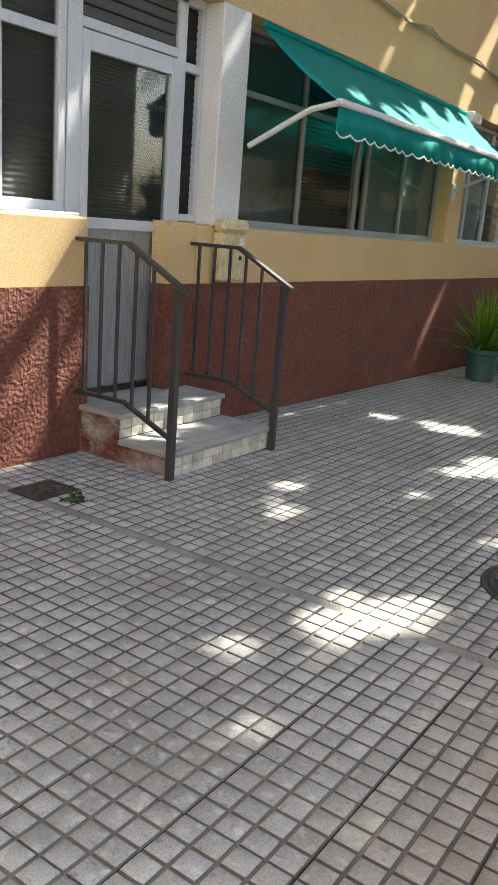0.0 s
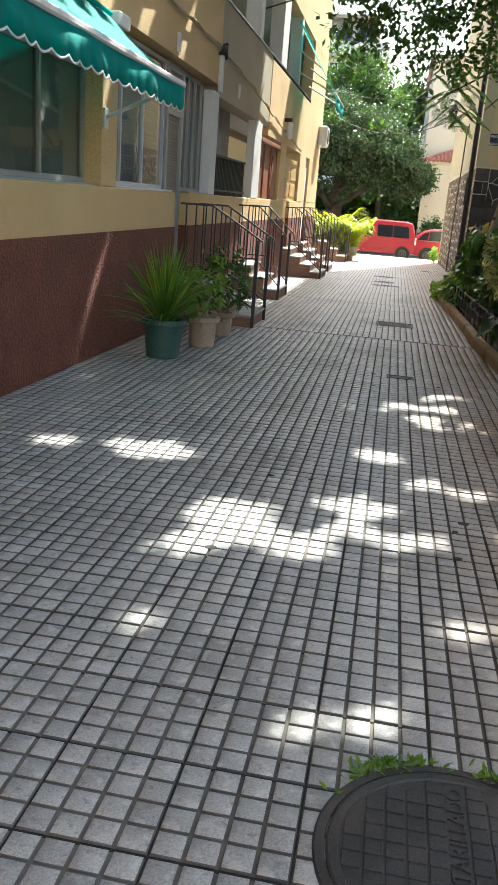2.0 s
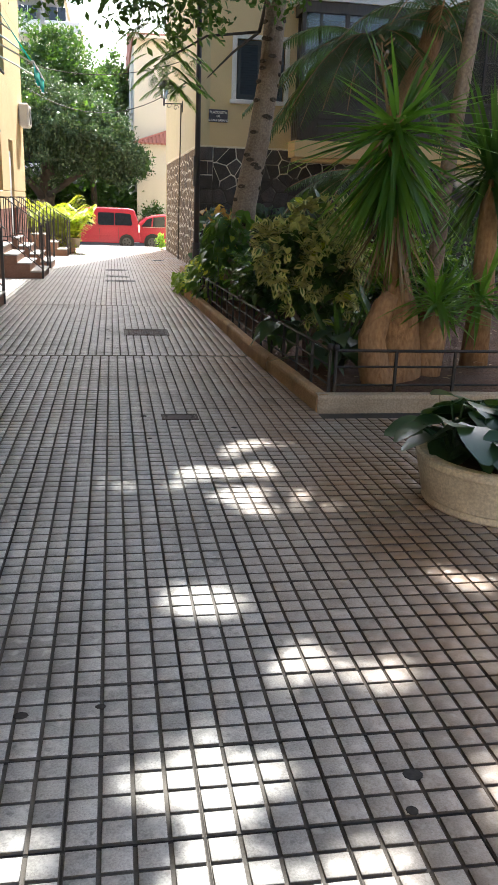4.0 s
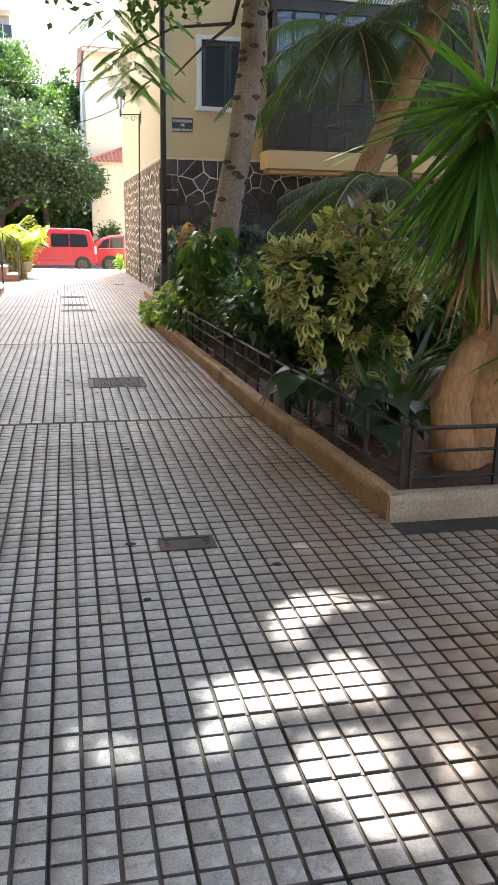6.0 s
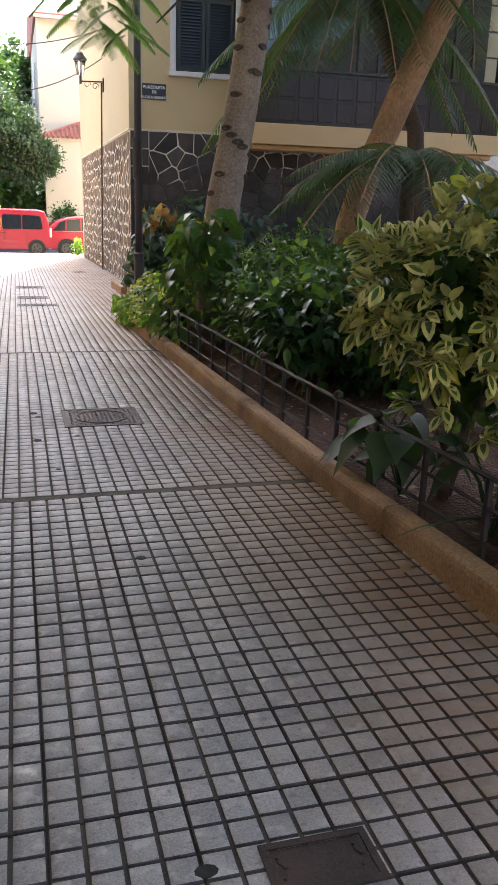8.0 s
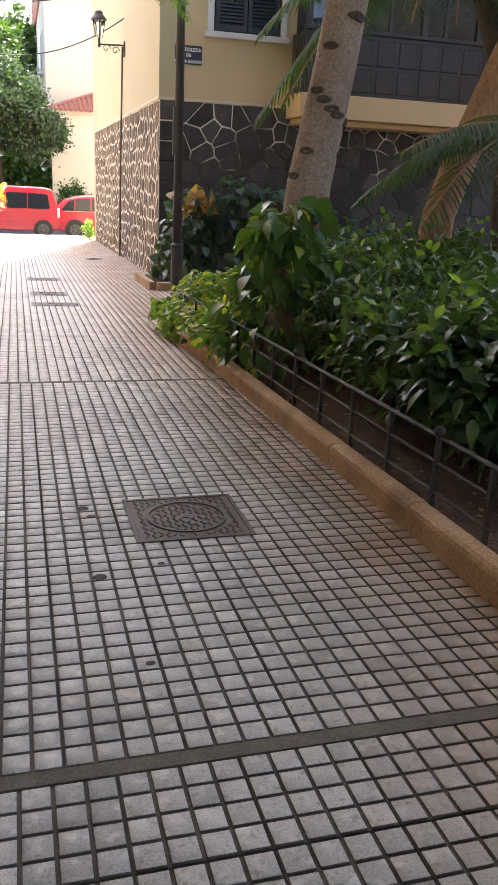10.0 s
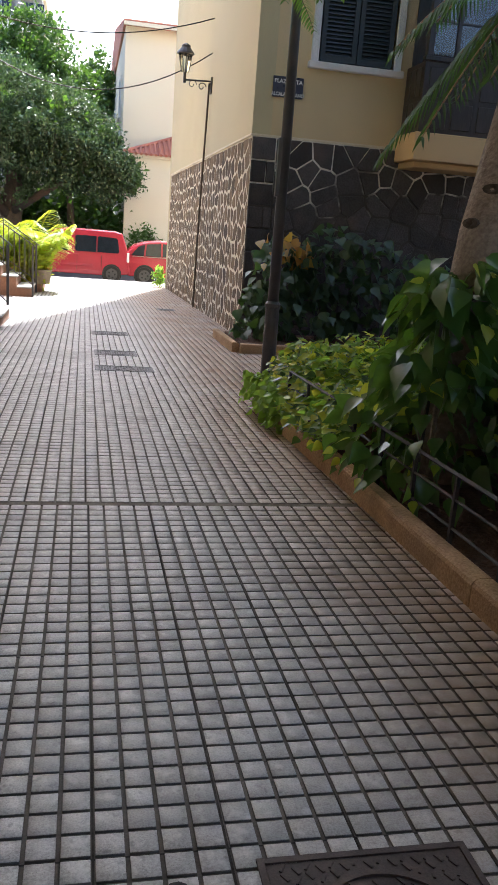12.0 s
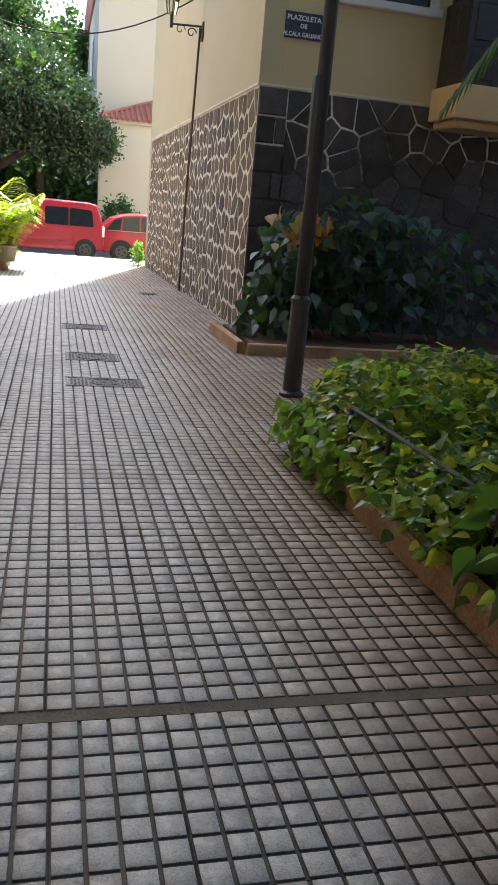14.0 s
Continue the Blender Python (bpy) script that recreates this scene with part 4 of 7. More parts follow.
part("pole", tube(bmesh.new(), [(XF - 0.2, 18.3, 4.55), (-2.9, 18.9, 4.95)], 0.014, 6), M_IRON, p)
part("knob", lathe(bmesh.new(), [(0.01, 0), (0.03, 0.02), (0.03, 0.05), (0.01, 0.07)], (-2.9, 18.9, 4.92), 10), M_IRON, p)


# ---- planting bed: kerb, soil, fence ----
LINE = ((0.54, 10.80), (0.43, 13.35), (0.41, 14.7), (0.33, 18.6), (0.27, 20.3), (0.45, 20.95), (1.5, 21.25), (7.5, 21.3))
kerb = setting("kerb", boxed(0.72, 7.4, 10.78, 21.1, -1.0, -0.34), M_SOIL, "low ochre kerb round the planting bed")
rng = random.Random(7)


def kerb_run(points, mat, step=0.98, wide=0.105, high=0.135):
    for (xa, ya), (xb, yb) in zip(points, points[1:]):
        d = Vector((xb - xa, yb - ya, 0))
        n = max(1, round(d.length / step))
        u = d.normalized()
        side = Vector((u.y, -u.x, 0))
        for i in range(n):
            p, q = Vector((xa, ya, 0)) + d * (i / n) + u * 0.004, Vector((xa, ya, 0)) + d * ((i + 1) / n) - u * 0.004
            b = bmesh.new()
            off = 0.008 * (rng.random() - 0.5)
            vs = []
            for w in (p, q):
                z = floor_z(w.y)
                for s_, h in ((0, -0.2), (0, high - 0.034), (0.007, high - 0.015), (0.022, high - 0.004), (0.04, high), (wide - 0.012, high), (wide, high - 0.012), (wide, -0.2)):
                    o = w + side * (s_ + off)
                    vs.append(b.verts.new((o.x, o.y, z + h + 0.004 * rng.random())))
            m_ = len(vs) // 2
            b.faces.new(vs[:m_])
            b.faces.new(vs[m_:][::-1])
            for k in range(m_):
                b.faces.new((vs[k], vs[k + m_], vs[(k + 1) % m_ + m_], vs[(k + 1) % m_]))
            part("kerbstone", b, mat, kerb)


kerb_run(LINE, M_KERB)
kerb_run(((7.4, 10.74), (0.545, 10.79)), M_KERB_GREY)
kerb_run(((0.85, 26.5), (0.85, 24.75), (7.5, 24.7)), M_KERB)
n = 70
v, f = [], []
for i in range(n + 1):
    for q in range(26):
        y = 10.86 + (21.2 - 10.86) * i / n
        left = np.interp(y, [10.8, 13.35, 14.7, 18.6, 20.3, 21.2], [0.64, 0.53, 0.51, 0.43, 0.40, 1.0])
        x = left + (7.4 - left) * (q / 25) ** 1.5
        v.append((x, y, floor_z(y) + 0.07 + 0.05 * noise.noise((x * 2.2, y * 2.2, 0)) + 0.02 * noise.noise((x * 9, y * 9, 3)) + (0.10 * min(1, (x - left) * 0.6))))
for i in range(n):
    for q in range(25):
        c = i * 26 + q
        f.append((c, c + 1, c + 27, c + 26))
setting("soil", np_mesh("soil", v, f, [], smooth=True), M_SOIL, "bare dark reddish soil of the planting bed")
setting("soil", sloped(0.97, 7.4, 24.8, 26.7, 0.08, 0.4), M_SOIL, "dark soil under the climbers by the stone wall")


def fence(points, label):
    r = thing("low_fence", (points[0][0], points[0][1], floor_z(points[0][1])), label, "fence")
    for (xa, ya), (xb, yb) in zip(points, points[1:]):
        a, b = Vector((xa, ya, floor_z(ya))), Vector((xb, yb, floor_z(yb)))
        for h, w in ((0.46, 0.012), (0.335, 0.009), (0.19, 0.009)):
            part("rail", tube(bmesh.new(), [a + Vector((0, 0, h)), b + Vector((0, 0, h))], w, 4), M_FENCE, r)
        n = max(1, round((b - a).length / 0.52))
        for i in range(n + (1 if (xb, yb) == points[-1] else 0)):
            p = a + (b - a) * (i / n)
            part("post", boxed(p.x - 0.01, p.x + 0.01, p.y - 0.012, p.y + 0.012, p.z + 0.02, p.z + 0.46), M_FENCE, r)
        for i in range(0, n, 4):
            p = a + (b - a) * (i / n)
            part("finial", lathe(bmesh.new(), [(0.006, 0), (0.022, 0.01), (0.028, 0.026), (0.022, 0.042), (0.006, 0.052)], (p.x, p.y, p.z + 0.46), 10), M_FENCE, r, smooth=True)


fence(((0.66, 10.93), (0.56, 13.35), (0.53, 14.7), (0.46, 18.6), (0.42, 20.2)), "low three-rail iron fence on the bed kerb")
fence(((0.70, 10.90), (3.6, 10.88)), "low iron fence along the near side of the bed")

# ---- corner house ----
HX, HY, HE, HH = 1.19, 26.7, 39.0, 15.5
house = thing("corner_house", (6.5, 33, -0.5), "pale yellow house on a dark stone base with a wooden balcony", "house")
# lane side and front take separate tints, each coloured for its own light
part("wall", boxed(HX, HX + 0.3, HY + 0.002, HE, 2.66, HH), M_PALE, house, "pale yellow wall along the lane")
for x0, x1, z0, z1 in ((HX + 0.3, 2.14, 2.66, HH), (2.14, 3.36, 2.66, 3.80), (2.14, 3.36, 5.2, HH), (3.36, 13, 2.66, HH)):
    part("wall", boxed(x0, x1, HY, HY + 0.3, z0, z1), M_FRONT, house, "ochre front wall, paint toned for its shade")
part("wall", boxed(HX, 13, HE, HE + 0.3, -1, HH), M_PALE, house)
part("wall", boxed(12.7, 13, HY + 0.3, HE, -1, HH), M_PALE, house)
part("roof", boxed(HX - 0.2, 13.2, HY - 0.2, HE + 0.5, HH, HH + 0.3), M_ROOF, house)
base = part("stone_base", boxed(HX + 0.012, 13, HY + 0.012, HE - 0.01, -1.1, 2.66), M_MORTAR, house, "white mortar bed of the stone base")
part("string_course", boxed(HX - 0.012, 3.55, HY - 0.012, HY + 0.1, 2.655, 2.685), M_MORTAR, house)
part("string_course", boxed(HX - 0.012, HX + 0.1, HY + 0.1, HE, 2.655, 2.685), M_MORTAR, house)


def cells(rng, u0, u1, v0, v1, cu, cv):
    """Uneven many-sided cells that fill a rectangle."""
    seeds = []
    nu, nv = max(1, round((u1 - u0) / cu)), max(1, round((v1 - v0) / cv))
    for i in range(nu):
        for k in range(nv):
            seeds.append(((u0 + (i + 0.5 + 0.5 * (k % 2) - 0.25 + 0.75 * (rng.random() - 0.5)) * (u1 - u0) / nu), v0 + (k + 0.5 + 0.75 * (rng.random() - 0.5)) * (v1 - v0) / nv))
    out = []
    for s in seeds:
        poly = [(u0, v0), (u1, v0), (u1, v1), (u0, v1)]
        near = sorted(seeds, key=lambda q: ((q[0] - s[0]) / cu) ** 2 + ((q[1] - s[1]) / cv) ** 2)[1:15]
        for q in near:
            mx, my = (s[0] + q[0]) / 2, (s[1] + q[1]) / 2
            dx, dy = q[0] - s[0], q[1] - s[1]
            res = []
            for (ax, ay), (bx, by) in zip(poly, poly[1:] + poly[:1]):
                da, db = (ax - mx) * dx + (ay - my) * dy, (bx - mx) * dx + (by - my) * dy
                if da <= 0:
                    res.append((ax, ay))
                if da * db < 0:
                    t = da / (da - db)
                    res.append((ax + (bx - ax) * t, ay + (by - ay) * t))
            poly = res
            if len(poly) < 3:
                break
        if len(poly) >= 3:
            out.append(poly)
    return out


def stone(poly, place, gap, proud, mat, parent):
    """One stone: its cell shrunk by the joint, chamfered and set proud of the mortar."""
    cx, cy = sum(p[0] for p in poly) / len(poly), sum(p[1] for p in poly) / len(poly)

    def inset(g):
        return [(x + (cx - x) * min(0.8, g / max(1e-3, math.hypot(cx - x, cy - y))), y + (cy - y) * min(0.8, g / max(1e-3, math.hypot(cx - x, cy - y)))) for x, y in poly]

    b = bmesh.new()
    rings = [[b.verts.new(place(x, y, d)) for x, y in inset(g)] for g, d in ((gap, -0.02), (gap + 0.004, proud * 0.5), (gap + 0.02, proud))]
    n = len(poly)
    for r, s in zip(rings, rings[1:]):
        for k in range(n):
            b.faces.new((r[k], r[(k + 1) % n], s[(k + 1) % n], s[k]))
    b.faces.new(rings[-1])
    part("stone", b, mat, parent)


front_bed = part("stone_front", boxed(HX + 0.014, 12.9, HY + 0.006, HY + 0.2, -1.1, 2.654), M_MORTAR_DARK, house, "grimy mortar bed between dark stones")
rng = random.Random(11)
for poly in cells(rng, HX + 0.40, 8.0, -0.5, 2.65, 0.32, 0.34):
    stone(poly, lambda u, v, d: (u, HY + 0.006 - d, v), 0.015, 0.006 + 0.022 * rng.random(), M_STONE, front_bed)
for k in range(9):
    z = -0.45 + k * 0.345
    split = 0.26 if k % 2 else 0.40
    for u0, u1 in ((0.008, split), (split, 0.40)):
        if u1 - u0 > 0.05:
            stone([(HX + u0, z), (HX + u1, z), (HX + u1, z + 0.34), (HX + u0, z + 0.34)], lambda u, v, d: (u, HY + 0.006 - d, v), 0.012, 0.03, M_STONE, front_bed)
for poly in cells(rng, HY + 0.02, HE - 0.05, -0.75, 2.65, 0.33, 0.27):
    stone(poly, lambda u, v, d: (HX + 0.012 - d, u, v), 0.032, 0.003 + 0.006 * rng.random(), M_STONE_WARM, base)

w = part("window", boxed(2.16, 3.34, HY + 0.06, HY + 0.1, 3.82, 5.18), M_SHUTTER, house)
b = bmesh.new()
for x0, x1, z0, z1 in ((2.02, 2.14, 3.72, 5.3), (3.36, 3.48, 3.72, 5.3), (2.14, 3.36, 5.2, 5.3)):
    box(b, x0, x1, HY - 0.03, HY + 0.05, z0, z1, bevel=0.008)
part("surround", b, M_WHITE, w, "white window surround")
part("sill", boxed(1.98, 3.52, HY - 0.09, HY + 0.05, 3.70, 3.80, bevel=0.012), M_WHITE, w)
for x0, x1 in ((2.17, 2.74), (2.76, 3.33)):
    b = bmesh.new()
    for a0, a1, z0, z1 in ((x0, x0 + 0.07, 3.83, 5.17), (x1 - 0.07, x1, 3.83, 5.17), (x0 + 0.07, x1 - 0.07, 3.83, 3.91), (x0 + 0.07, x1 - 0.07, 5.09, 5.17)):
        box(b, a0, a1, HY + 0.01, HY + 0.05, z0, z1)
    part("shutter_frame", b, M_SHUTTER, w)
    for k in range(20):
        z = 3.92 + k * 0.058
        part("slat", prism(bmesh.new(), [(HY + 0.045, z + 0.05), (HY + 0.05, z + 0.05), (HY + 0.02, z), (HY + 0.015, z)], x0 + 0.07, x1 - 0.07, axis="x"), M_SHUTTER, w)

bal = part("balcony", boxed(3.54, 9.2, 25.9, HY, 2.46, 2.86, bevel=0.01), M_YELLOW, house, "ochre balcony slab")
part("moulding", boxed(3.62, 9.1, 26.05, HY, 2.36, 2.459, bevel=0.02), M_YELLOW, bal)
part("parapet", boxed(3.60, 9.15, 25.97, 26.01, 2.86, 3.86), M_WOOD_DARK, bal, "dark wooden parapet with square panels")
part("parapet", boxed(3.60, 3.64, 26.01, HY, 2.86, 3.86), M_WOOD_DARK, bal)
part("handrail", boxed(3.57, 9.18, 25.93, 26.05, 3.86, 3.93, bevel=0.01), M_WOOD_DARK, bal)
for k in range(13):
    for z, h in ((2.93, 0.38), (3.37, 0.42)):
        x = 3.68 + k * 0.42
        part("panel", boxed(x, x + 0.34, 25.955, 25.975, z, z + h, bevel=0.012), M_WOOD_DARK, bal)
for k in range(3):
    for z, h in ((2.93, 0.38), (3.37, 0.42)):
        y = 26.06 + k * 0.21
        part("panel", boxed(3.585, 3.605, y, y + 0.17, z, z + h, bevel=0.01), M_WOOD_DARK, bal)
for k in range(6):
    x = 3.60 + k * 1.08
    part("post", boxed(x, x + 0.10, 25.95, 26.05, 3.93, 5.75, bevel=0.008), M_WOOD_DARK, bal)
    if k < 5:
        g = part("casement", boxed(x + 0.45, x + 0.51, 25.97, 26.03, 3.93, 5.75), M_WOOD_DARK, bal)
        for z in (4.4, 4.9, 5.4):
            part("bar", boxed(x + 0.10, x + 1.08, 25.98, 26.02, z, z + 0.03), M_WOOD_DARK, g)
        q = part("pane", boxed(x + 0.10, x + 1.08, 25.995, 26.0, 3.95, 5.74), M_GLASS, bal)
part("valance", boxed(3.58, 9.2, 25.93, HY, 5.75, 6.0), M_WOOD_DARK, bal)
part("roof_slab", boxed(3.5, 9.3, 25.85, HY, 6.0, 6.25), M_WHITE, bal)
part("back_panel", boxed(3.66, 9.1, HY - 0.04, HY - 0.004, 2.87, 5.74), M_WOOD_DARK, bal)

pipe = thing("wall_pipe", (HX - 0.03, 32.2, -0.5), "dark cable duct running up the stone wall", "pipe")
part("pipe", tube(bmesh.new(), [(HX - 0.05, 32.1, -0.55), (HX - 0.05, 31.9, 1.5), (HX - 0.05, 31.7, 2.6), (HX - 0.05, 31.45, 4.1)], 0.022, 6), M_BARK_DARK, pipe)

# street name plate
sg = thing("street_sign", (1.68, HY, 3.3), "navy enamel street name plate with white letters", "sign")
part("plate", boxed(1.46, 1.94, HY - 0.02, HY - 0.003, 3.24, 3.54, bevel=0.004), M_NAVY, sg)
for text, z, size in (("PLAZOLETA", 3.445, 0.082), ("DE", 3.36, 0.072), ("ALCALA GALIANO", 3.262, 0.072)):
    cu = bpy.data.curves.new("lettering", "FONT")
    cu.body, cu.size, cu.align_x, cu.extrude, cu.offset = text, size, "CENTER", 0.001, 0.0022
    cu.materials.append(M_LETTER)
    t_ob = new("lettering", cu)
    t_ob.matrix_basis = pose(1.70, HY - 0.023, z, 90, 0, 0) @ Matrix.Diagonal((0.86 if len(text) > 10 else 1.0, 1, 1, 1))
    hang(t_ob, sg)

# lantern on its bracket
ln = thing("wall_lantern", (1.15, 31.4, 4.1), "dark iron street lantern on a scrolled bracket", "lantern")
part("bracket", tube(bmesh.new(), [(HX, 31.4, 4.12), (0.62, 31.4, 4.10)], 0.018, 8), M_IRON, ln)
sc = [(0.98 + 0.09 * math.cos(a) * (1 - a / 9), 31.4, 4.0 + 0.09 * math.sin(a) * (1 - a / 9)) for a in [k * 0.5 for k in range(14)]]
part("scroll", tube(bmesh.new(), sc, 0.011, 6), M_IRON, ln)
part("scroll", tube(bmesh.new(), [(x - 0.2, y, z + 0.03) for x, y, z in sc], 0.009, 6), M_IRON, ln)
part("back_plate", boxed(HX - 0.03, HX, 31.34, 31.46, 3.88, 4.2, bevel=0.008), M_IRON, ln)
part("stem", tube(bmesh.new(), [(0.62, 31.4, 4.04), (0.62, 31.4, 4.24)], 0.03, 8), M_IRON, ln)
lamp_glass = part("glass", lathe(bmesh.new(), [(0.07, 0), (0.13, 0.34)], (0.62, 31.4, 4.24), 4), M_GLASS, ln, "clear lantern glass")
for k in range(4):
    a = math.pi / 2 * k
    part("bar", tube(bmesh.new(), [(0.62 + 0.072 * math.cos(a), 31.4 + 0.072 * math.sin(a), 4.24), (0.62 + 0.133 * math.cos(a), 31.4 + 0.133 * math.sin(a), 4.58)], 0.011, 5), M_IRON, ln)
part("cap", lathe(bmesh.new(), [(0.18, 0), (0.17, 0.03), (0.11, 0.10), (0.09, 0.12), (0.09, 0.16), (0.03, 0.2)], (0.62, 31.4, 4.58), 12), M_IRON, ln)
for k, (z0, z1, sag) in enumerate(((5.35, 5.1, 0.35), (4.7, 4.4, 0.75))):
    cb = thing("overhead_cable", (0.6, 32, z0), "thin dark overhead cable across the lane", "cable")
    run = [(HX + 0.01 - 4.66 * u, 31.6 + 0.6 * u, z0 + (z1 - z0) * u - sag * 4 * u * (1 - u)) for u in [q / 16 for q in range(17)]]
    part("strand", tube(bmesh.new(), run, 0.012, 5), M_BLACK, cb)

# lamp post
lp = thing("street_lamp", (0.78, 22.6, floor_z(22.6)), "dark green painted iron street lamp post", "street lamp")
z = floor_z(22.6)
part("base", lathe(bmesh.new(), [(0.11, 0), (0.11, 0.03), (0.082, 0.05), (0.080, 0.80), (0.088, 0.82), (0.088, 0.85), (0.062, 0.88)], (0.78, 22.6, z), 16), M_IRON, lp, smooth=False)
part("pole", tube(bmesh.new(), [(0.78, 22.6, z + 0.86), (0.78, 22.6, 6.4)], [0.062, 0.045], 14), M_IRON, lp, smooth=True)
part("junction", boxed(0.70, 0.745, 22.56, 22.64, z + 2.0, z + 2.6, bevel=0.006), M_IRON, lp)
part("head", lathe(bmesh.new(), [(0.05, 0), (0.16, 0.08), (0.2, 0.4), (0.24, 0.45), (0.08, 0.62), (0.02, 0.7)], (0.78, 22.6, 6.4), 12), M_IRON, lp)


# ---- vehicles ----
def side_profile(b, outline, y0, y1, tuck, belt):
    """A body drawn from its side outline, leaning in above the belt line."""
    rings = []
    for y, s in ((y0, 1), (y0 + 0.09, 1), (y1 - 0.09, -1), (y1, -1)):
        edge = y in (y0, y1)
        ring = []
        for x, z in outline:
            lean = tuck * max(0, z - belt) * s
            zz = z if not edge else z - 0.03 * (z > belt)
            ring.append(b.verts.new((x, y + lean, zz)))
        rings.append(ring)
    n = len(outline)
    for a, c in zip(rings, rings[1:]):
        for k in range(n):
            b.faces.new((a[k], c[k], c[(k + 1) % n], a[(k + 1) % n]))
    b.faces.new(rings[0])
    b.faces.new(rings[-1][::-1])
    return b


def wheel(parent, x, y, z, r=0.31):
    w = part("wheel", tube(bmesh.new(), [(x, y - 0.02, z), (x, y + 0.19, z)], r * 0.66, 24), M_WHEEL, parent, "dull grey steel wheel")
    tb = bmesh.new()
    n = 28
    rings = []
    for rr, yy in ((r * 0.64, 0.0), (r * 0.95, -0.015), (r, 0.03), (r, 0.15), (r * 0.95, 0.19), (r * 0.64, 0.19)):
        rings.append([tb.verts.new((x + rr * math.cos(2 * math.pi * k / n), y + yy, z + rr * math.sin(2 * math.pi * k / n))) for k in range(n)])
    for a, c in zip(rings, rings[1:] + rings[:1]):
        for k in range(n):
            tb.faces.new((a[k], a[(k + 1) % n], c[(k + 1) % n], c[k]))
    part("tyre", tb, M_BLACK, w, "black tyre")
    for k in range(5):
        a = 2 * math.pi * k / 5
        part("slot", boxed(x + 0.11 * math.cos(a) - 0.03, x + 0.11 * math.cos(a) + 0.03, y - 0.026, y - 0.018, z + 0.11 * math.sin(a) - 0.03, z + 0.11 * math.sin(a) + 0.03, bevel=0.01), M_BLACK, w)


RZ = ROAD_Z
van = thing("van", (-1.8, 44.3, RZ), "red small van parked across the lane end", "van")
Y0 = 43.45
out = [(0.20, 0.32), (0.27, 0.45), (0.26, 0.95), (0.16, 1.35), (0.02, 1.74), (-0.25, 1.80), (-1.9, 1.82), (-2.35, 1.74), (-2.95, 1.18), (-3.75, 0.98), (-3.93, 0.80), (-3.97, 0.40), (-3.9, 0.28), (-0.6, 0.26)]
body = part("body", side_profile(bmesh.new(), [(x, z + RZ) for x, z in out], Y0, Y0 + 1.72, 0.13, RZ + 0.95), M_CAR, van)
b = body.modifiers.new("round", "BEVEL")
b.width, b.segments, b.limit_method = 0.03, 2, "ANGLE"


def lean_y(z, y=Y0, belt=RZ + 0.95, tuck=0.13):
    return y + tuck * max(0, z - belt) - 0.006


for pts in (((-0.85, 1.05), (-0.85, 1.56), (-0.80, 1.60), (-0.20, 1.57), (-0.14, 1.52), (-0.08, 1.10), (-0.12, 1.05)), ((-1.62, 1.10), (-1.62, 1.56), (-1.57, 1.60), (-0.89, 1.60), (-0.89, 1.05), (-1.57, 1.05)), ((-2.78, 1.05), (-2.35, 1.50), (-1.95, 1.57), (-1.88, 1.55), (-1.84, 1.05))):
    bb = bmesh.new()
    lo, hi = [], []
    for x, z in pts:
        lo.append(bb.verts.new((x, lean_y(z + RZ) - 0.012, z + RZ)))
        hi.append(bb.verts.new((x, lean_y(z + RZ) + 0.02, z + RZ)))
    k = len(lo)
    bb.faces.new(lo)
    bb.faces.new(hi[::-1])
    for i in range(k):
        bb.faces.new((lo[i], hi[i], hi[(i + 1) % k], lo[(i + 1) % k]))
    part("window", bb, M_CARGLASS, van, "dark tinted side window")
part("side_moulding", boxed(-3.3, -1.0, Y0 - 0.012, Y0 + 0.01, RZ + 0.55, RZ + 0.63, bevel=0.005), M_CAR, van)
for x in (-1.55, -0.70):
    part("door_gap", boxed(x - 0.006, x + 0.006, Y0 - 0.004, Y0 + 0.01, RZ + 0.42, RZ + 0.95), M_BLACK, van)
part("bumper", boxed(0.02, 0.32, Y0 + 0.03, Y0 + 1.69, RZ + 0.32, RZ + 0.56, bevel=0.03), M_CAR, van)
part("tail_light", boxed(0.19, 0.275, Y0 - 0.003, Y0 + 0.08, RZ + 0.75, RZ + 1.1, bevel=0.02), M_LETTER, van, "pale tail light")
part("door_handle", boxed(-1.68, -1.5, Y0 - 0.025, Y0 + 0.005, RZ + 0.90, RZ + 0.95, bevel=0.01), M_CAR, van)
for x in (-0.33, -3.1):
    part("wheel_arch", tube(bmesh.new(), [(x, Y0 - 0.006, RZ + 0.32), (x, Y0 + 0.3, RZ + 0.31)], 0.345, 24), M_BLACK, van)
    wheel(van, x, Y0 - 0.015, RZ + 0.31)
    wheel(van, x, Y0 + 1.5, RZ + 0.31)

car = thing("car", (2.4, 44.4, RZ), "red hatchback parked behind the van", "car")
Y1 = 43.6
out = [(0.12, 0.35), (0.10, 0.75), (0.16, 0.98), (0.30, 1.20), (0.55, 1.40), (0.95, 1.52), (1.4, 1.57), (2.3, 1.56), (2.9, 1.46), (3.6, 1.08), (4.15, 0.97), (4.32, 0.65), (4.3, 0.3), (0.3, 0.28)]
body = part("body", side_profile(bmesh.new(), [(x, z + RZ) for x, z in out], Y1, Y1 + 1.75, 0.2, RZ + 0.85), M_CAR, car)
b = body.modifiers.new("round", "BEVEL")
b.width, b.segments, b.limit_method = 0.03, 2, "ANGLE"
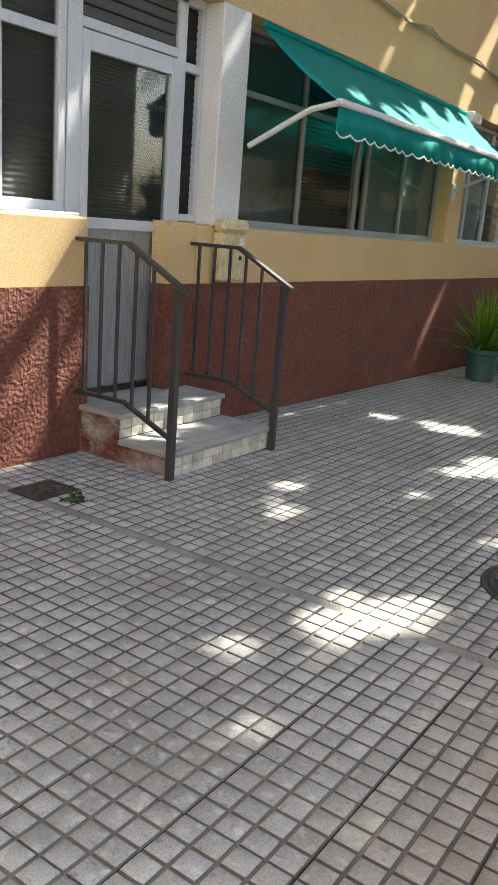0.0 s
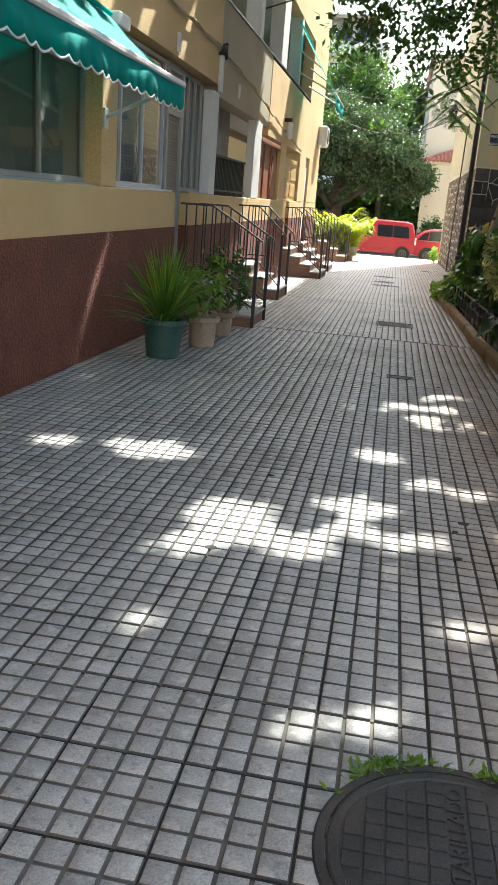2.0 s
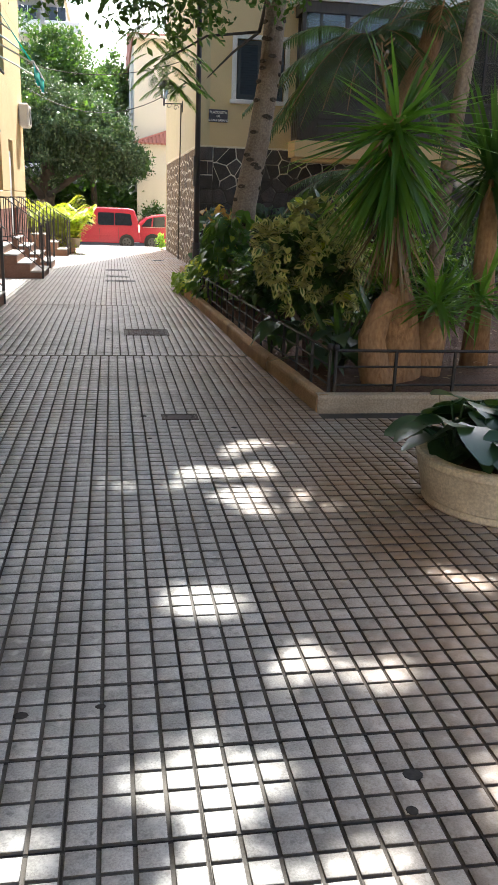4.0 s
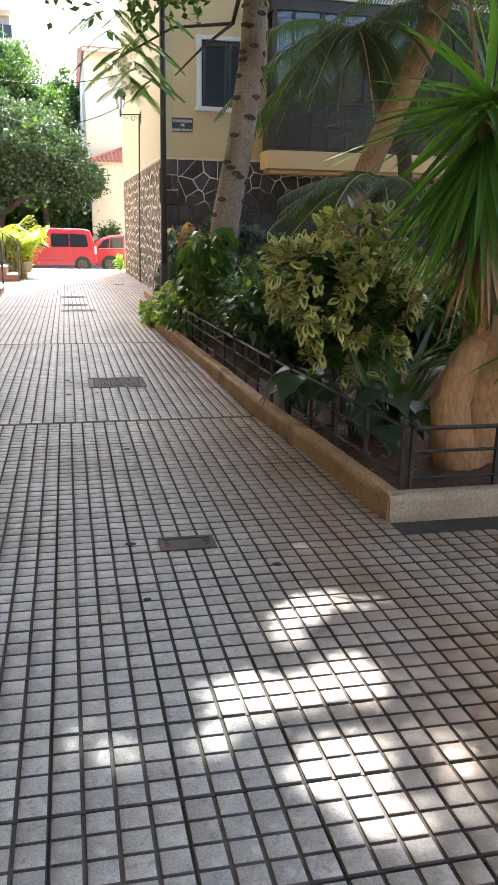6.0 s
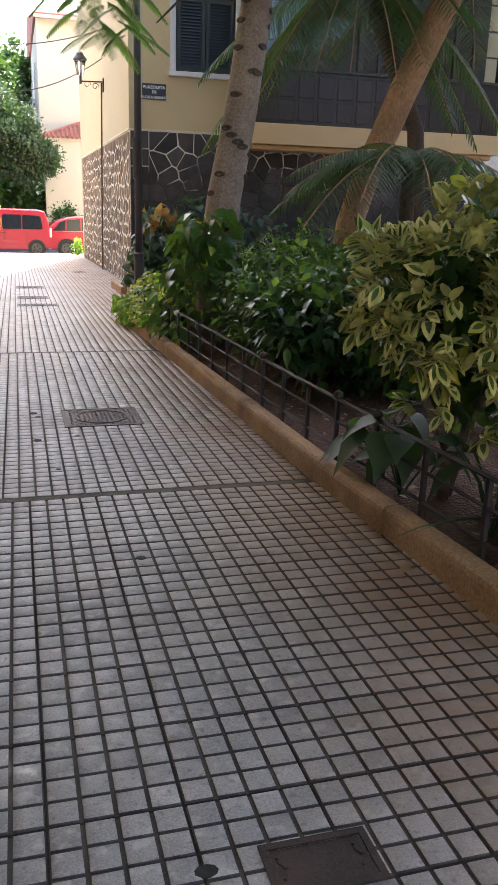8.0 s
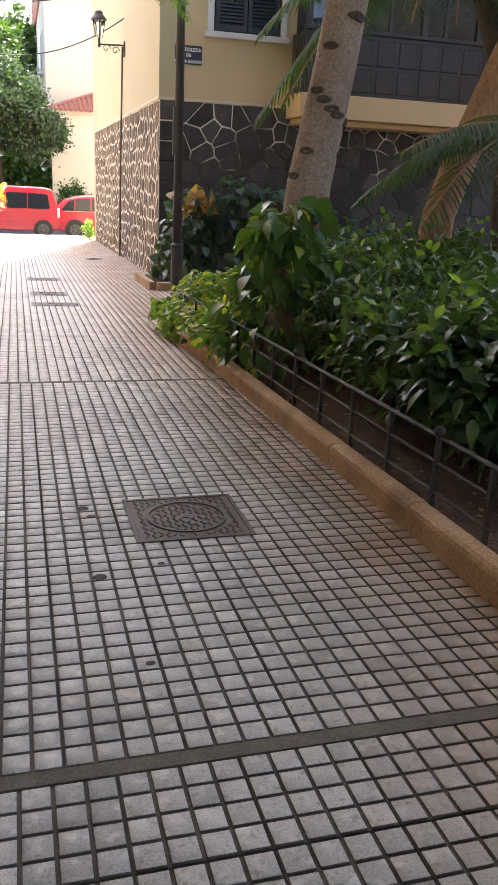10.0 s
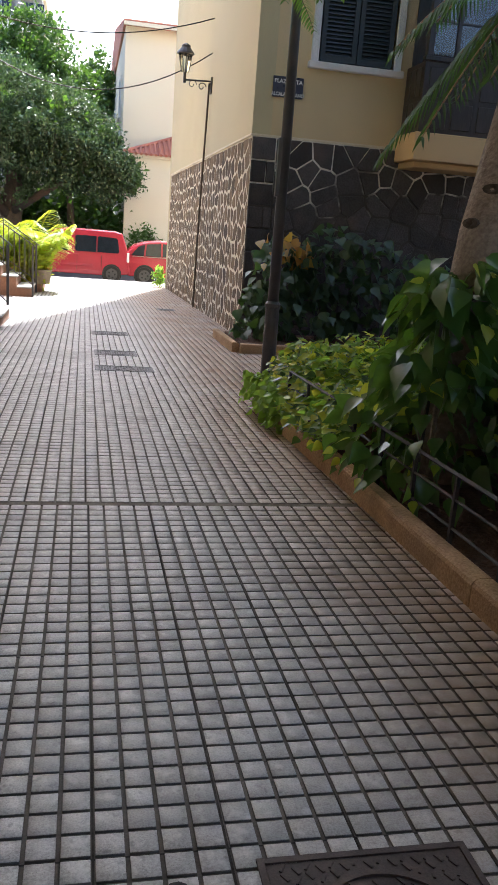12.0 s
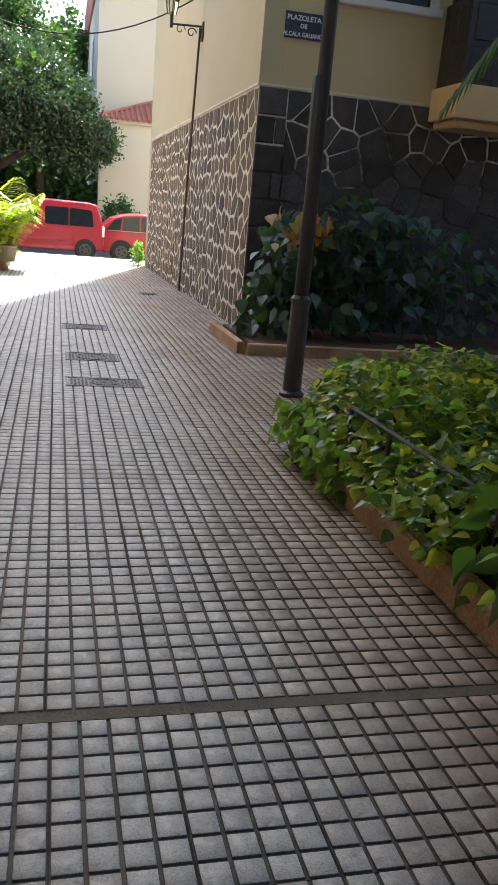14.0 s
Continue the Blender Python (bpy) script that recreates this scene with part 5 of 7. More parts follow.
for pts in (((0.34, 1.02), (0.60, 1.33), (0.84, 1.42), (0.80, 1.02)), ((0.86, 1.02), (0.90, 1.43), (1.42, 1.48), (1.42, 1.02)), ((1.48, 1.02), (1.48, 1.48), (2.6, 1.40), (3.1, 1.05))):
    bb = bmesh.new()
    lo = [bb.verts.new((x, lean_y(z + RZ, Y1, RZ + 0.85, 0.2) - 0.012, z + RZ)) for x, z in pts]
    hi = [bb.verts.new((x, lean_y(z + RZ, Y1, RZ + 0.85, 0.2) + 0.02, z + RZ)) for x, z in pts]
    bb.faces.new(lo)
    bb.faces.new(hi[::-1])
    for i in range(4):
        bb.faces.new((lo[i], hi[i], hi[(i + 1) % 4], lo[(i + 1) % 4]))
    part("window", bb, M_CARGLASS, car, "dark side window")
part("trim", boxed(0.4, 3.0, Y1 - 0.012, Y1 + 0.02, RZ + 0.985, RZ + 1.0), M_CHROME, car)
for x in (0.85, 3.45):
    part("wheel_arch", tube(bmesh.new(), [(x, Y1 - 0.006, RZ + 0.33), (x, Y1 + 0.3, RZ + 0.33)], 0.38, 24), M_BLACK, car)
    wheel(car, x, Y1 - 0.015, RZ + 0.32)
    wheel(car, x, Y1 + 1.5, RZ + 0.32)

# ---- far buildings ----
wb = thing("white_house", (5, 56, -0.7), "tall cream house with red tiled eaves", "house")
part("wall", boxed(0.32, 12, 54, 80, -1, 9.75), M_CREAM, wb)
part("roof", prism(bmesh.new(), [(53.4, 9.75), (53.4, 9.9), (67, 12.2), (80.5, 9.9), (80.5, 9.75)], 0.22, 12.4, axis="x"), M_ROOF, wb)
part("gutter", boxed(0.2, 12.4, 53.3, 53.42, 9.65, 9.8), M_CREAM, wb)
for z in (1.2, 3.9, 6.4):
    for y in (57.5, 64.0, 71.0):
        wn_ = part("window", boxed(0.308, 0.4, y, y + 1.4, z, z + 1.7), M_CARGLASS, wb)
        for a, b in ((y - 0.12, y), (y + 1.4, y + 1.52)):
            part("frame", boxed(0.27, 0.36, a, b, z - 0.1, z + 1.8), M_WHITE, wn_)
        part("sill", boxed(0.2, 0.36, y - 0.2, y + 1.6, z - 0.2, z - 0.1), M_WHITE, wn_)
an = thing("annex", (3, 52.5, -0.7), "low cream annex with a red tiled roof", "house")
part("wall", boxed(0.42, 9, 52.0, 53.98, -1, 4.02), M_CREAM, an)
part("cornice", boxed(0.3, 9.1, 51.85, 53.98, 4.02, 4.16), M_CREAM, an)
hip = bmesh.new()
low = [hip.verts.new(p) for p in ((0.25, 51.75, 4.16), (9.2, 51.75, 4.16), (9.2, 53.99, 4.16), (0.25, 53.99, 4.16))]
top = [hip.verts.new(p) for p in ((2.75, 53.98, 5.16), (9.2, 53.98, 5.16))]
for q in ((low[0], low[1], top[1], top[0]), (low[0], top[0], low[3]), (low[1], low[2], top[1]), (low[3], top[0], top[1], low[2]), (low[3], low[2], low[1], low[0])):
    hip.faces.new(q)
rf = part("roof", hip, M_ROOF, an)
for k in range(40):
    x = 0.42 + k * 0.22
    u = min(1.0, (x - 0.25) / 2.5)
    part("roof_tile", tube(bmesh.new(), [(x, 51.72, 4.17), (x, 51.75 + 2.22 * u, 4.17 + u)], 0.07, 6), M_ROOF, rf)
part("hip_ridge", tube(bmesh.new(), [(0.25, 51.75, 4.19), (2.75, 53.98, 5.19)], 0.085, 6), M_ROOF, rf)

ap = thing("apartment_building", (-6, 84, -0.7), "distant white apartment block with long balconies", "building")
part("wall", boxed(-22, -3.3, 84, 96, -1, 15.2), M_CREAM, ap)
part("roof", boxed(-22.3, -4.7, 83.6, 96, 17.6, 17.9), M_BEIGE, ap)
part("attic", boxed(-22, -4.9, 84.6, 96, 15.2, 17.6), M_STEP, ap)
for k in range(5):
    z = 3.0 + 2.9 * k
    bl_ = part("balcony", boxed(-22, -3.5, 82.7, 84, z - 0.15, z + 0.95, bevel=0.05), M_WHITE, ap)
    for x in (-20, -16.5, -13, -9.8, -7.9, -5.4):
        w_ = part("window", boxed(x - 0.7, x + 0.7, 83.93, 84.02, z + 0.4, z + 2.2), M_CARGLASS, ap)
        part("frame", boxed(x - 0.03, x + 0.03, 83.9, 83.95, z + 0.4, z + 2.2), M_WHITE, w_)
    part("divider", boxed(-6.75, -6.45, 82.6, 84, z - 0.15, z + 2.75), M_STEP, ap)


# ---- trees ----
def tree(name, label, limbs, leaf_sets, bark, category="tree", loc=None):
    t = thing(name, loc or limbs[0][0][0], label, category)
    b = bmesh.new()
    for pts, rad in limbs[:1]:
        tube(b, pts, rad, 14, bump=0.08, seed=3)
    trunk = part("trunk", b, bark, t, smooth=True)
    for pts, rad in limbs[1:]:
        part("limb", tube(bmesh.new(), pts, rad, 8, bump=0.1, seed=5), bark, t, smooth=True)
    for nm, kind, pos, way, L, W, mat, kw in leaf_sets:
        grown(nm, kind, pos, way, L, W, mat, t, **kw)
    return t, trunk


R = np.random.default_rng(21)


# holes cut in the unseen crown to place sun patches on the paving: x, y, half sizes along and across the lane
GAPS = [(-0.98, 3.28, 0.14, 0.17), (-0.84, 3.64, 0.12, 0.09), (-0.92, 3.47, 0.15, 0.11), (-1.0, 3.14, 0.07, 0.08), (-1.25, 2.84, 0.10, 0.12),
        (-1.36, 6.32, 0.22, 0.27), (-1.5, 5.92, 0.2, 0.14), (-1.02, 6.07, 0.2, 0.15), (-0.72, 6.71, 0.2, 0.11), (-0.65, 6.32, 0.15, 0.10), (-2.06, 7.26, 0.3, 0.18),
        (-2.65, 7.23, 0.16, 0.14), (-1.49, 5.17, 0.1, 0.1), (-2.13, 4.67, 0.14, 0.07), (-2.01, 4.36, 0.1, 0.06), (-0.68, 4.75, 0.12, 0.06)]
GAPS += [(-0.37, 6.41, 0.10, 0.08), (-0.3, 7.18, 0.22, 0.09), (-0.67, 7.73, 0.15, 0.16), (0.06, 6.55, 0.12, 0.16), (-0.26, 5.5, 0.13, 0.08), (0.43, 7.77, 0.09, 0.08), (-1.57, 9.4, 0.07, 0.07),
         (-0.49, 9.36, 0.12, 0.13), (-0.11, 9.41, 0.16, 0.12), (-0.19, 9.9, 0.10, 0.10), (0.08, 9.92, 0.09, 0.09), (-0.36, 8.92, 0.12, 0.14), (-0.24, 8.72, 0.12, 0.09), (0.0, 8.95, 0.09, 0.08), (-0.99, 9.18, 0.06, 0.05)]
# places on the facade and the awning kept sunlit by further holes: x, y, z and radius
LIT = ((XF, 3.94, 0.2, 0.14), (XF, 3.9, 0.55, 0.07), (XF, 6.99, 0.27, 0.13), (XF, 7.05, 0.1, 0.12), (XF, 10.1, 0.6, 0.075), (XF, 9.95, 0.38, 0.07), (XF, 9.8, 0.15, 0.075), (-3.0, 4.7, 0.24, 0.16), (-3.0, 5.1, 0.24, 0.12), (XF, 4.72, 2.47, 0.12), (XF, 4.4, 2.0, 0.09),
       (XF, 5.68, 2.56, 0.07), (-3.6, 9.95, 1.9, 0.10), (-3.6, 9.8, 1.6, 0.06), (-2.95, 8.1, 2.55, 0.22), (-2.9, 8.6, 2.5, 0.28), (-2.95, 9.2, 2.5, 0.36), (-2.95, 9.8, 2.5, 0.32), (-3.2, 8.8, 2.7, 0.2), (-3.2, 9.5, 2.7, 0.25), (XF, 4.0, 1.2, 0.2), (XF, 3.6, 1.15, 0.2), (-3.0, 6.9, 2.55, 0.12), (-2.85, 7.3, 2.42, 0.2), (-2.85, 7.8, 2.42, 0.24), (XF, 8.2, 3.1, 0.12), (XF, 10.4, 3.2, 0.25), (XF, 11.6, 3.3, 0.2), (XF, 13.0, 3.2, 0.15))
SX, SY = SUN.x / SUN.z, SUN.y / SUN.z


drift = random.Random(41)
for gx, gy, ga, gb in tuple(GAPS):
    for k in range(2):
        a, far = 6.283 * drift.random(), 1.3 + 1.1 * drift.random()
        size = 0.004 + 0.022 * drift.random()
        GAPS.append((gx + (ga + 0.06) * far * math.cos(a), gy + (gb + 0.06) * far * math.sin(a), size * 1.4, size))
GAPS += [(x - SX * (z + 0.15), y - SY * (z + 0.15), r, r) for x, y, z, r in LIT]


def lit_through(p):
    """Whether a leaf at p would close one of the gaps, or shade the sunny far part of the facade."""
    fy = p[:, 1] - SY * (p[:, 2] + 0.15)
    fx = p[:, 0] - SX * (p[:, 2] + 0.15)
    wob = 0.16 * np.sin(7.3 * fx + 3 * fy) + 0.14 * np.sin(17 * fy - 9 * fx) + 0.12 * np.sin(29 * fx + 23 * fy)
    open_ = np.zeros(len(p), bool)
    for gx, gy, ga, gb in GAPS:
        open_ |= ((fx - gx) / (ga + 0.055)) ** 2 + ((fy - gy) / (gb + 0.055)) ** 2 < 1 + wob
    k = (p[:, 0] - XF) / SX
    wy, wz = p[:, 1] - SY * k, p[:, 2] - k
    return open_ | ((wy > 18.6) & (wz > -0.5) & (wz < 6.0))


def overhang(count, each, roof):
    """Leaf clumps above bed and lane; roof: high, close, unseen layer added for shade."""
    c = []
    step = math.sqrt(12 * 18.5 / count)
    wide = int(12 / step)
    while len(c) < count:
        k, u = len(c), R.uniform(0, 1)
        if roof:
            x = -5.5 + step * (k % wide + R.uniform(0, 1))
            y = 4.0 + step * (k // wide + R.uniform(0, 1))
            z = 8.2 + 2.4 * u
        else:
            x, y = R.uniform(-1.9, 3.4), R.uniform(15.6, 17.4)
            z = 3.55 + 0.35 * max(0, -0.9 - x) + 0.25 * max(0, x + 0.2) + 1.9 * u
            if x > 1.9:
                z += 0.5
        c.append((x, y, z))
    c = np.array(c)
    pos = np.repeat(c, each, 0) + R.normal(size=(count * each, 3)) * (np.array([0.34, 0.34, 0.2]) if roof else np.array([0.19, 0.19, 0.13]))
    way = unit(R.normal(size=(len(pos), 3)) * (np.array([1, 1, 0.45]) if roof else 1.0)) + np.array([0, 0, -0.15 if roof else -0.35])
    keep = ~lit_through(pos + way * 0.15)
    return pos[keep], way[keep]


pos, way = overhang(150, 64, False)
# leaf roof added out of view to shade the lane and shape its dapples
top_pos, top_way = overhang(2450, 26, True)
trunk_pts = [(1.02, 18.35, -0.4), (1.06, 18.4, 0.3), (1.15, 18.45, 1.3), (1.35, 18.55, 2.3), (1.50, 18.6, 3.3), (1.58, 18.65, 4.4), (1.7, 18.6, 6.0)]
limbs = [
    (trunk_pts, [0.25, 0.215, 0.192, 0.178, 0.168, 0.155, 0.13]),
    ([(1.6, 18.65, 4.6), (1.3, 17.0, 5.4), (0.8, 15.2, 5.6), (0.2, 13.5, 6.0)], [0.10, 0.08, 0.05, 0.02]),
    ([(1.65, 18.62, 5.2), (2.6, 17.2, 6.4), (3.4, 15.5, 7.0)], [0.10, 0.07, 0.02]),
    ([(1.7, 18.6, 5.9), (0.2, 18.9, 7.3), (-1.6, 18.0, 8.2)], [0.10, 0.07, 0.02]),
    ([(1.7, 18.6, 5.9), (2.2, 20.0, 7.6), (2.4, 22.0, 9.0)], [0.10, 0.07, 0.02]),
    ([(0.8, 15.2, 5.6), (-0.6, 13.8, 6.3), (-2.0, 11.8, 6.9)], [0.05, 0.04, 0.015]),
    ([(3.0, 16.2, 6.8), (2.4, 13.2, 7.2), (1.8, 10.2, 7.2)], [0.06, 0.045, 0.015]),
]
tr, trunk = tree("garden_tree", "leaning grey-barked tree with a dark spreading crown", limbs,
                 [("crown", SMALL, pos, way, R.uniform(0.09, 0.15, len(pos)), R.uniform(0.05, 0.085, len(pos)), L_CANOPY, {"rng": R}),
                  ("high_crown", SMALL, top_pos, top_way, R.uniform(0.27, 0.36, len(top_pos)), R.uniform(0.18, 0.25, len(top_pos)), L_CANOPY, {"rng": R})], M_BARK, loc=(1.02, 18.35, -0.3))
rr = random.Random(5)
for k in range(30):
    z = 0.9 + 3.2 * rr.random()
    i = np.interp(z, [-0.4, 0.3, 1.3, 2.3, 3.3, 4.4], range(6))
    c = Vector(trunk_pts[int(i)]).lerp(Vector(trunk_pts[min(int(i) + 1, 6)]), i - int(i))
    a = math.pi * (1.05 + 0.9 * rr.random())
    rad = 0.198 - 0.012 * (z - 1)
    q = c + Vector((math.cos(a), math.sin(a), 0)) * rad
    b = lathe(bmesh.new(), [(0.07, -0.02), (0.062, 0.012), (0.035, 0.012), (0.008, 0.0)], (0, 0, 0), 10, squash=0.5)
    bmesh.ops.transform(b, matrix=Matrix.Translation(q) @ Vector((math.cos(a), math.sin(a), 0)).to_track_quat("Z", "Y").to_matrix().to_4x4(), verts=b.verts)
    part("branch_scar", b, M_BARK_DARK, trunk)


def pinnate(rng, start, way, length, leaflets, droop, leaf_len):
    """The places and ways of leaflets along one feather-like leaf."""
    way = Vector(way).normalized()
    side = way.cross(Vector((0, 0, 1))).normalized()
    pos, ways, spine = [], [], []
    for i in range(leaflets):
        u = (i + 0.6) / leaflets
        p = Vector(start) + way * length * u - Vector((0, 0, droop * length * u * u))
        spine.append(p)
        tang = (way - Vector((0, 0, 2 * droop * u))).normalized()
        for s in (-1, 1):
            pos.append(p)
            ways.append(tang * 0.55 + side * s + Vector((0, 0, -0.25 * rng.random())))
    return pos, ways, spine


def fronds(name, parent, rng, starts, length, leaflets, droop, leaf_len, leaf_wid, mat, stem_mat=None, leaf_droop=0.25, stem=0.006, label=""):
    for st, wy in starts:
        L = length * (0.8 + 0.4 * rng.random())
        p, w, spine = pinnate(rng, st, wy, L, leaflets, droop * (0.7 + 0.6 * rng.random()), leaf_len)
        k = len(p)
        taper = np.array([math.sin(math.pi * (0.12 + 0.8 * (i // 2) / (k / 2))) for i in range(k)])
        fr_ = grown(name, BLADE, np.array(p), np.array(w), leaf_len * taper, leaf_wid, mat, parent, droop=leaf_droop, face_up=0.9, label=label)
        if stem_mat:
            part("stalk", tube(bmesh.new(), [st, *spine], [stem] + [stem * 0.8] * (len(spine) - 1) + [stem * 0.3], 5), stem_mat, fr_)


rr = random.Random(9)
ft = tr
part("limb", tube(bmesh.new(), [(1.55, 18.62, 4.6), (1.7, 19.8, 4.9), (1.7, 20.9, 4.3)], [0.06, 0.045, 0.03], 8), M_BARK_DARK, ft, smooth=True)
part("limb", tube(bmesh.new(), [(1.7, 20.9, 4.3), (0.7, 20.5, 4.1), (-0.25, 20.1, 3.5)], [0.03, 0.022, 0.01], 6), M_BARK_DARK, ft)
part("limb", tube(bmesh.new(), [(1.7, 20.9, 4.3), (1.2, 20.7, 3.9), (0.7, 20.3, 3.4)], [0.03, 0.022, 0.01], 6), M_BARK_DARK, ft)
st = []
for k in range(52):
    u = rr.random()
    p = (0.42 - 0.75 * u + 0.35 * (rr.random() - 0.5), 20.5 - 0.5 * u + 0.9 * (rr.random() - 0.5), 3.2 + 1.1 * rr.random())
    a = rr.random() * 2 * math.pi
    st.append((p, (math.cos(a), math.sin(a), -0.25)))
fronds("feathery_leaf", ft, rr, st, 0.42, 18, 0.45, 0.12, 0.024, L_FEATHER, M_BARK_DARK, stem=0.004)


def palm(name, label, trunk_points, radii, starts, length, mat, bark, leaflets=34, droop=0.55, leaf_len=0.42, leaf_wid=0.03):
    t = thing(name, trunk_points[0], label, "palm")
    part("trunk", tube(bmesh.new(), trunk_points, radii, 12, bump=0.12, seed=8), bark, t, smooth=True)
    fronds("frond", t, rr, starts, length, leaflets, droop, leaf_len, leaf_wid, mat, M_BARK_RED, leaf_droop=0.35, stem=0.012)
    return t


def crown_starts(c, n, low=-0.2, high=0.8, spread=0.1):
    out = []
    for k in range(n):
        a = 2 * math.pi * (k + 0.4 * rr.random()) / n
        e = low + (high - low) * rr.random()
        out.append(((c[0] + spread * math.cos(a), c[1] + spread * math.sin(a), c[2]), (math.cos(a), math.sin(a), e)))
    return out


palm("leaning_palm", "thick leaning palm with an ochre trunk", [(3.48, 20.5, -0.35), (3.48, 20.5, 0.5), (3.52, 20.5, 1.03), (3.78, 20.5, 1.8), (4.20, 20.5, 2.8), (4.75, 20.5, 4.0), (5.0, 20.5, 4.8)], [0.24, 0.215, 0.19, 0.195, 0.2, 0.21, 0.21],
     crown_starts((5.0, 20.5, 4.8), 22, low=-0.3, high=0.9), 2.4, L_PALM, M_BARK_RED)
palm("small_palm", "small palm with dark arching fronds before the stone wall", [(3.3, 18.2, -0.3), (3.3, 18.2, 0.8), (3.25, 18.2, 1.75)], [0.10, 0.09, 0.08],
     crown_starts((3.25, 18.2, 1.85), 16, low=0.0, high=0.6), 1.55, L_PALM, M_BARK_DARK, leaflets=40, droop=0.55, leaf_len=0.42, leaf_wid=0.024)
palm("fan_of_fronds", "tall palm with fronds hanging before the balcony", [(5.6, 22.2, -0.35), (5.2, 22.0, 2.5), (4.0, 21.6, 4.5)], [0.16, 0.14, 0.13],
     crown_starts((3.9, 21.5, 4.5), 24, low=-0.6, high=0.5), 2.1, L_PALM, M_BARK_DARK, leaflets=46, droop=0.6, leaf_len=0.5)
palm("slim_palm", "slim palm with a ringed pale trunk", [(2.5, 13.6, -0.2), (2.55, 13.6, 1.6), (2.65, 13.6, 2.8), (2.8, 13.6, 4.6)], [0.10, 0.085, 0.075, 0.07],
     crown_starts((2.8, 13.6, 4.6), 14, low=0.0, high=0.8), 1.8, L_PALM, M_BARK)

# big ficus beyond the road, and the trees behind it
fx = thing("ficus_tree", (-4.5, 50.5, -0.82), "broad old ficus with glossy foliage over the road", "tree")
part("trunk", tube(bmesh.new(), [(-4.6, 51.8, -0.9), (-4.5, 51.6, 0.8), (-4.3, 51.3, 2.6), (-4.0, 50.9, 5.0)], [0.6, 0.45, 0.38, 0.2], 12, bump=0.2), M_BARK_DARK, fx, smooth=True)
for pts in ([(-4.5, 51.5, 1.0), (-5.2, 50.2, 2.0), (-6.4, 49.4, 2.5), (-8.2, 49.2, 3.0)], [(-4.4, 51.4, 1.3), (-3.4, 49.8, 1.9), (-2.4, 49.2, 2.5), (-1.2, 49.5, 3.1)], [(-4.2, 51.2, 3.2), (-3.2, 50.8, 4.2), (-2.0, 50.3, 4.8), (-1.0, 50, 5.0)], [(-1.9, 52.0, -0.9), (-1.9, 51.9, 1.0), (-2.0, 51.7, 2.2), (-2.2, 51.0, 3.5)]):
    part("limb", tube(bmesh.new(), pts, [0.22, 0.17, 0.12, 0.05], 8, bump=0.15), M_BARK_DARK, fx, smooth=True)
DOMES = ((-5.6, 50.2, 4.3, 3.2, 2.8, 2.3, 560), (-3.0, 50.0, 4.2, 2.4, 2.4, 1.75, 430), (-1.3, 49.9, 3.6, 1.7, 1.8, 1.35, 260), (-0.1, 49.8, 3.0, 1.15, 1.2, 0.6, 110), (-8.6, 50.4, 4.2, 3.2, 3.0, 2.6, 200))
for cx, cy, cz, rx, ry, rz, n in DOMES:
    pos, way = clumped(R, (cx, cy, cz), (rx, ry, rz), n, 58, 0.165, shell=0.84, bottom=-0.92)
    grown("crown", SMALL, pos, way, R.uniform(0.11, 0.18, len(pos)), R.uniform(0.055, 0.095, len(pos)), L_FICUS, fx, rng=R)
    # oversized dark leaves added inside: they block sky specks and paint inner shade
    pos, way = clumped(R, (cx, cy + 0.2, cz), (rx * 0.66, ry * 0.66, rz * 0.62), n // 2, 18, 0.2, shell=0.6, bottom=-0.7)
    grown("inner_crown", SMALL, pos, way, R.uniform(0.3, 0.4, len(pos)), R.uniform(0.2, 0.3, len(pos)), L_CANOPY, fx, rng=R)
FAR_TREES = (((-4.4, 58, 7.3), (2.6, 2.4, 2.6), 300), ((-2.2, 58.4, 6.2), (1.7, 1.8, 1.6), 160), ((-7.5, 57, 7.4), (3.2, 3, 3.0), 260), ((-0.9, 67, 8.4), (1.3, 1.6, 1.8), 110), ((-13, 54, 5), (6, 4, 6), 300))
for c, rad, n in FAR_TREES:
    tt = thing("street_tree", (c[0], c[1], -1.0), "leafy green street tree behind the ficus", "tree")
    part("trunk", tube(bmesh.new(), [(c[0], c[1], -1.1), (c[0] + 0.2, c[1], c[2] * 0.5), (c[0], c[1], c[2])], [0.35, 0.25, 0.1], 8), M_BARK_DARK, tt)
    pos, way = clumped(R, c, rad, n, 40, 0.3, shell=0.8)
    grown("crown", SMALL, pos, way, R.uniform(0.2, 0.34, len(pos)), R.uniform(0.11, 0.18, len(pos)), L_FAR, tt, rng=R)
    # same dark filling, put in for the shade inside these crowns
    pos, way = clumped(R, c, tuple(q * 0.66 for q in rad), n // 2, 16, 0.25, shell=0.5)
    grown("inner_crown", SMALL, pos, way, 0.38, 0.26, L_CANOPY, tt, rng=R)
# dark foliage added here to stand in for the shade beneath the ficus
hg = thing("undershade_hedge", (-6, 53, -0.8), "dark hedge added under the ficus for its undershade", "hedge")
for cx in (-10, -7.4, -5.0, -2.8, -1.0):
    pos, way = clumped(R, (cx, 53.0, 0.4), (1.8, 0.9, 2.0), 110, 24, 0.3, shell=0.6)
    grown("foliage", SMALL, pos, way, 0.38, 0.24, L_CANOPY, hg, rng=R)
setting("garden_wall", boxed(-20, 0.0, 55.0, 55.3, -1.0, 2.6), M_STEP, "grey garden wall in the shade of the ficus")
bs_ = thing("round_bush", (1.2, 51.0, -0.68), "small rounded brownish bush by the annex", "bush")
pos, way = clumped(R, (1.2, 51.2, 0.25), (0.75, 0.5, 0.9), 50, 24, 0.14)
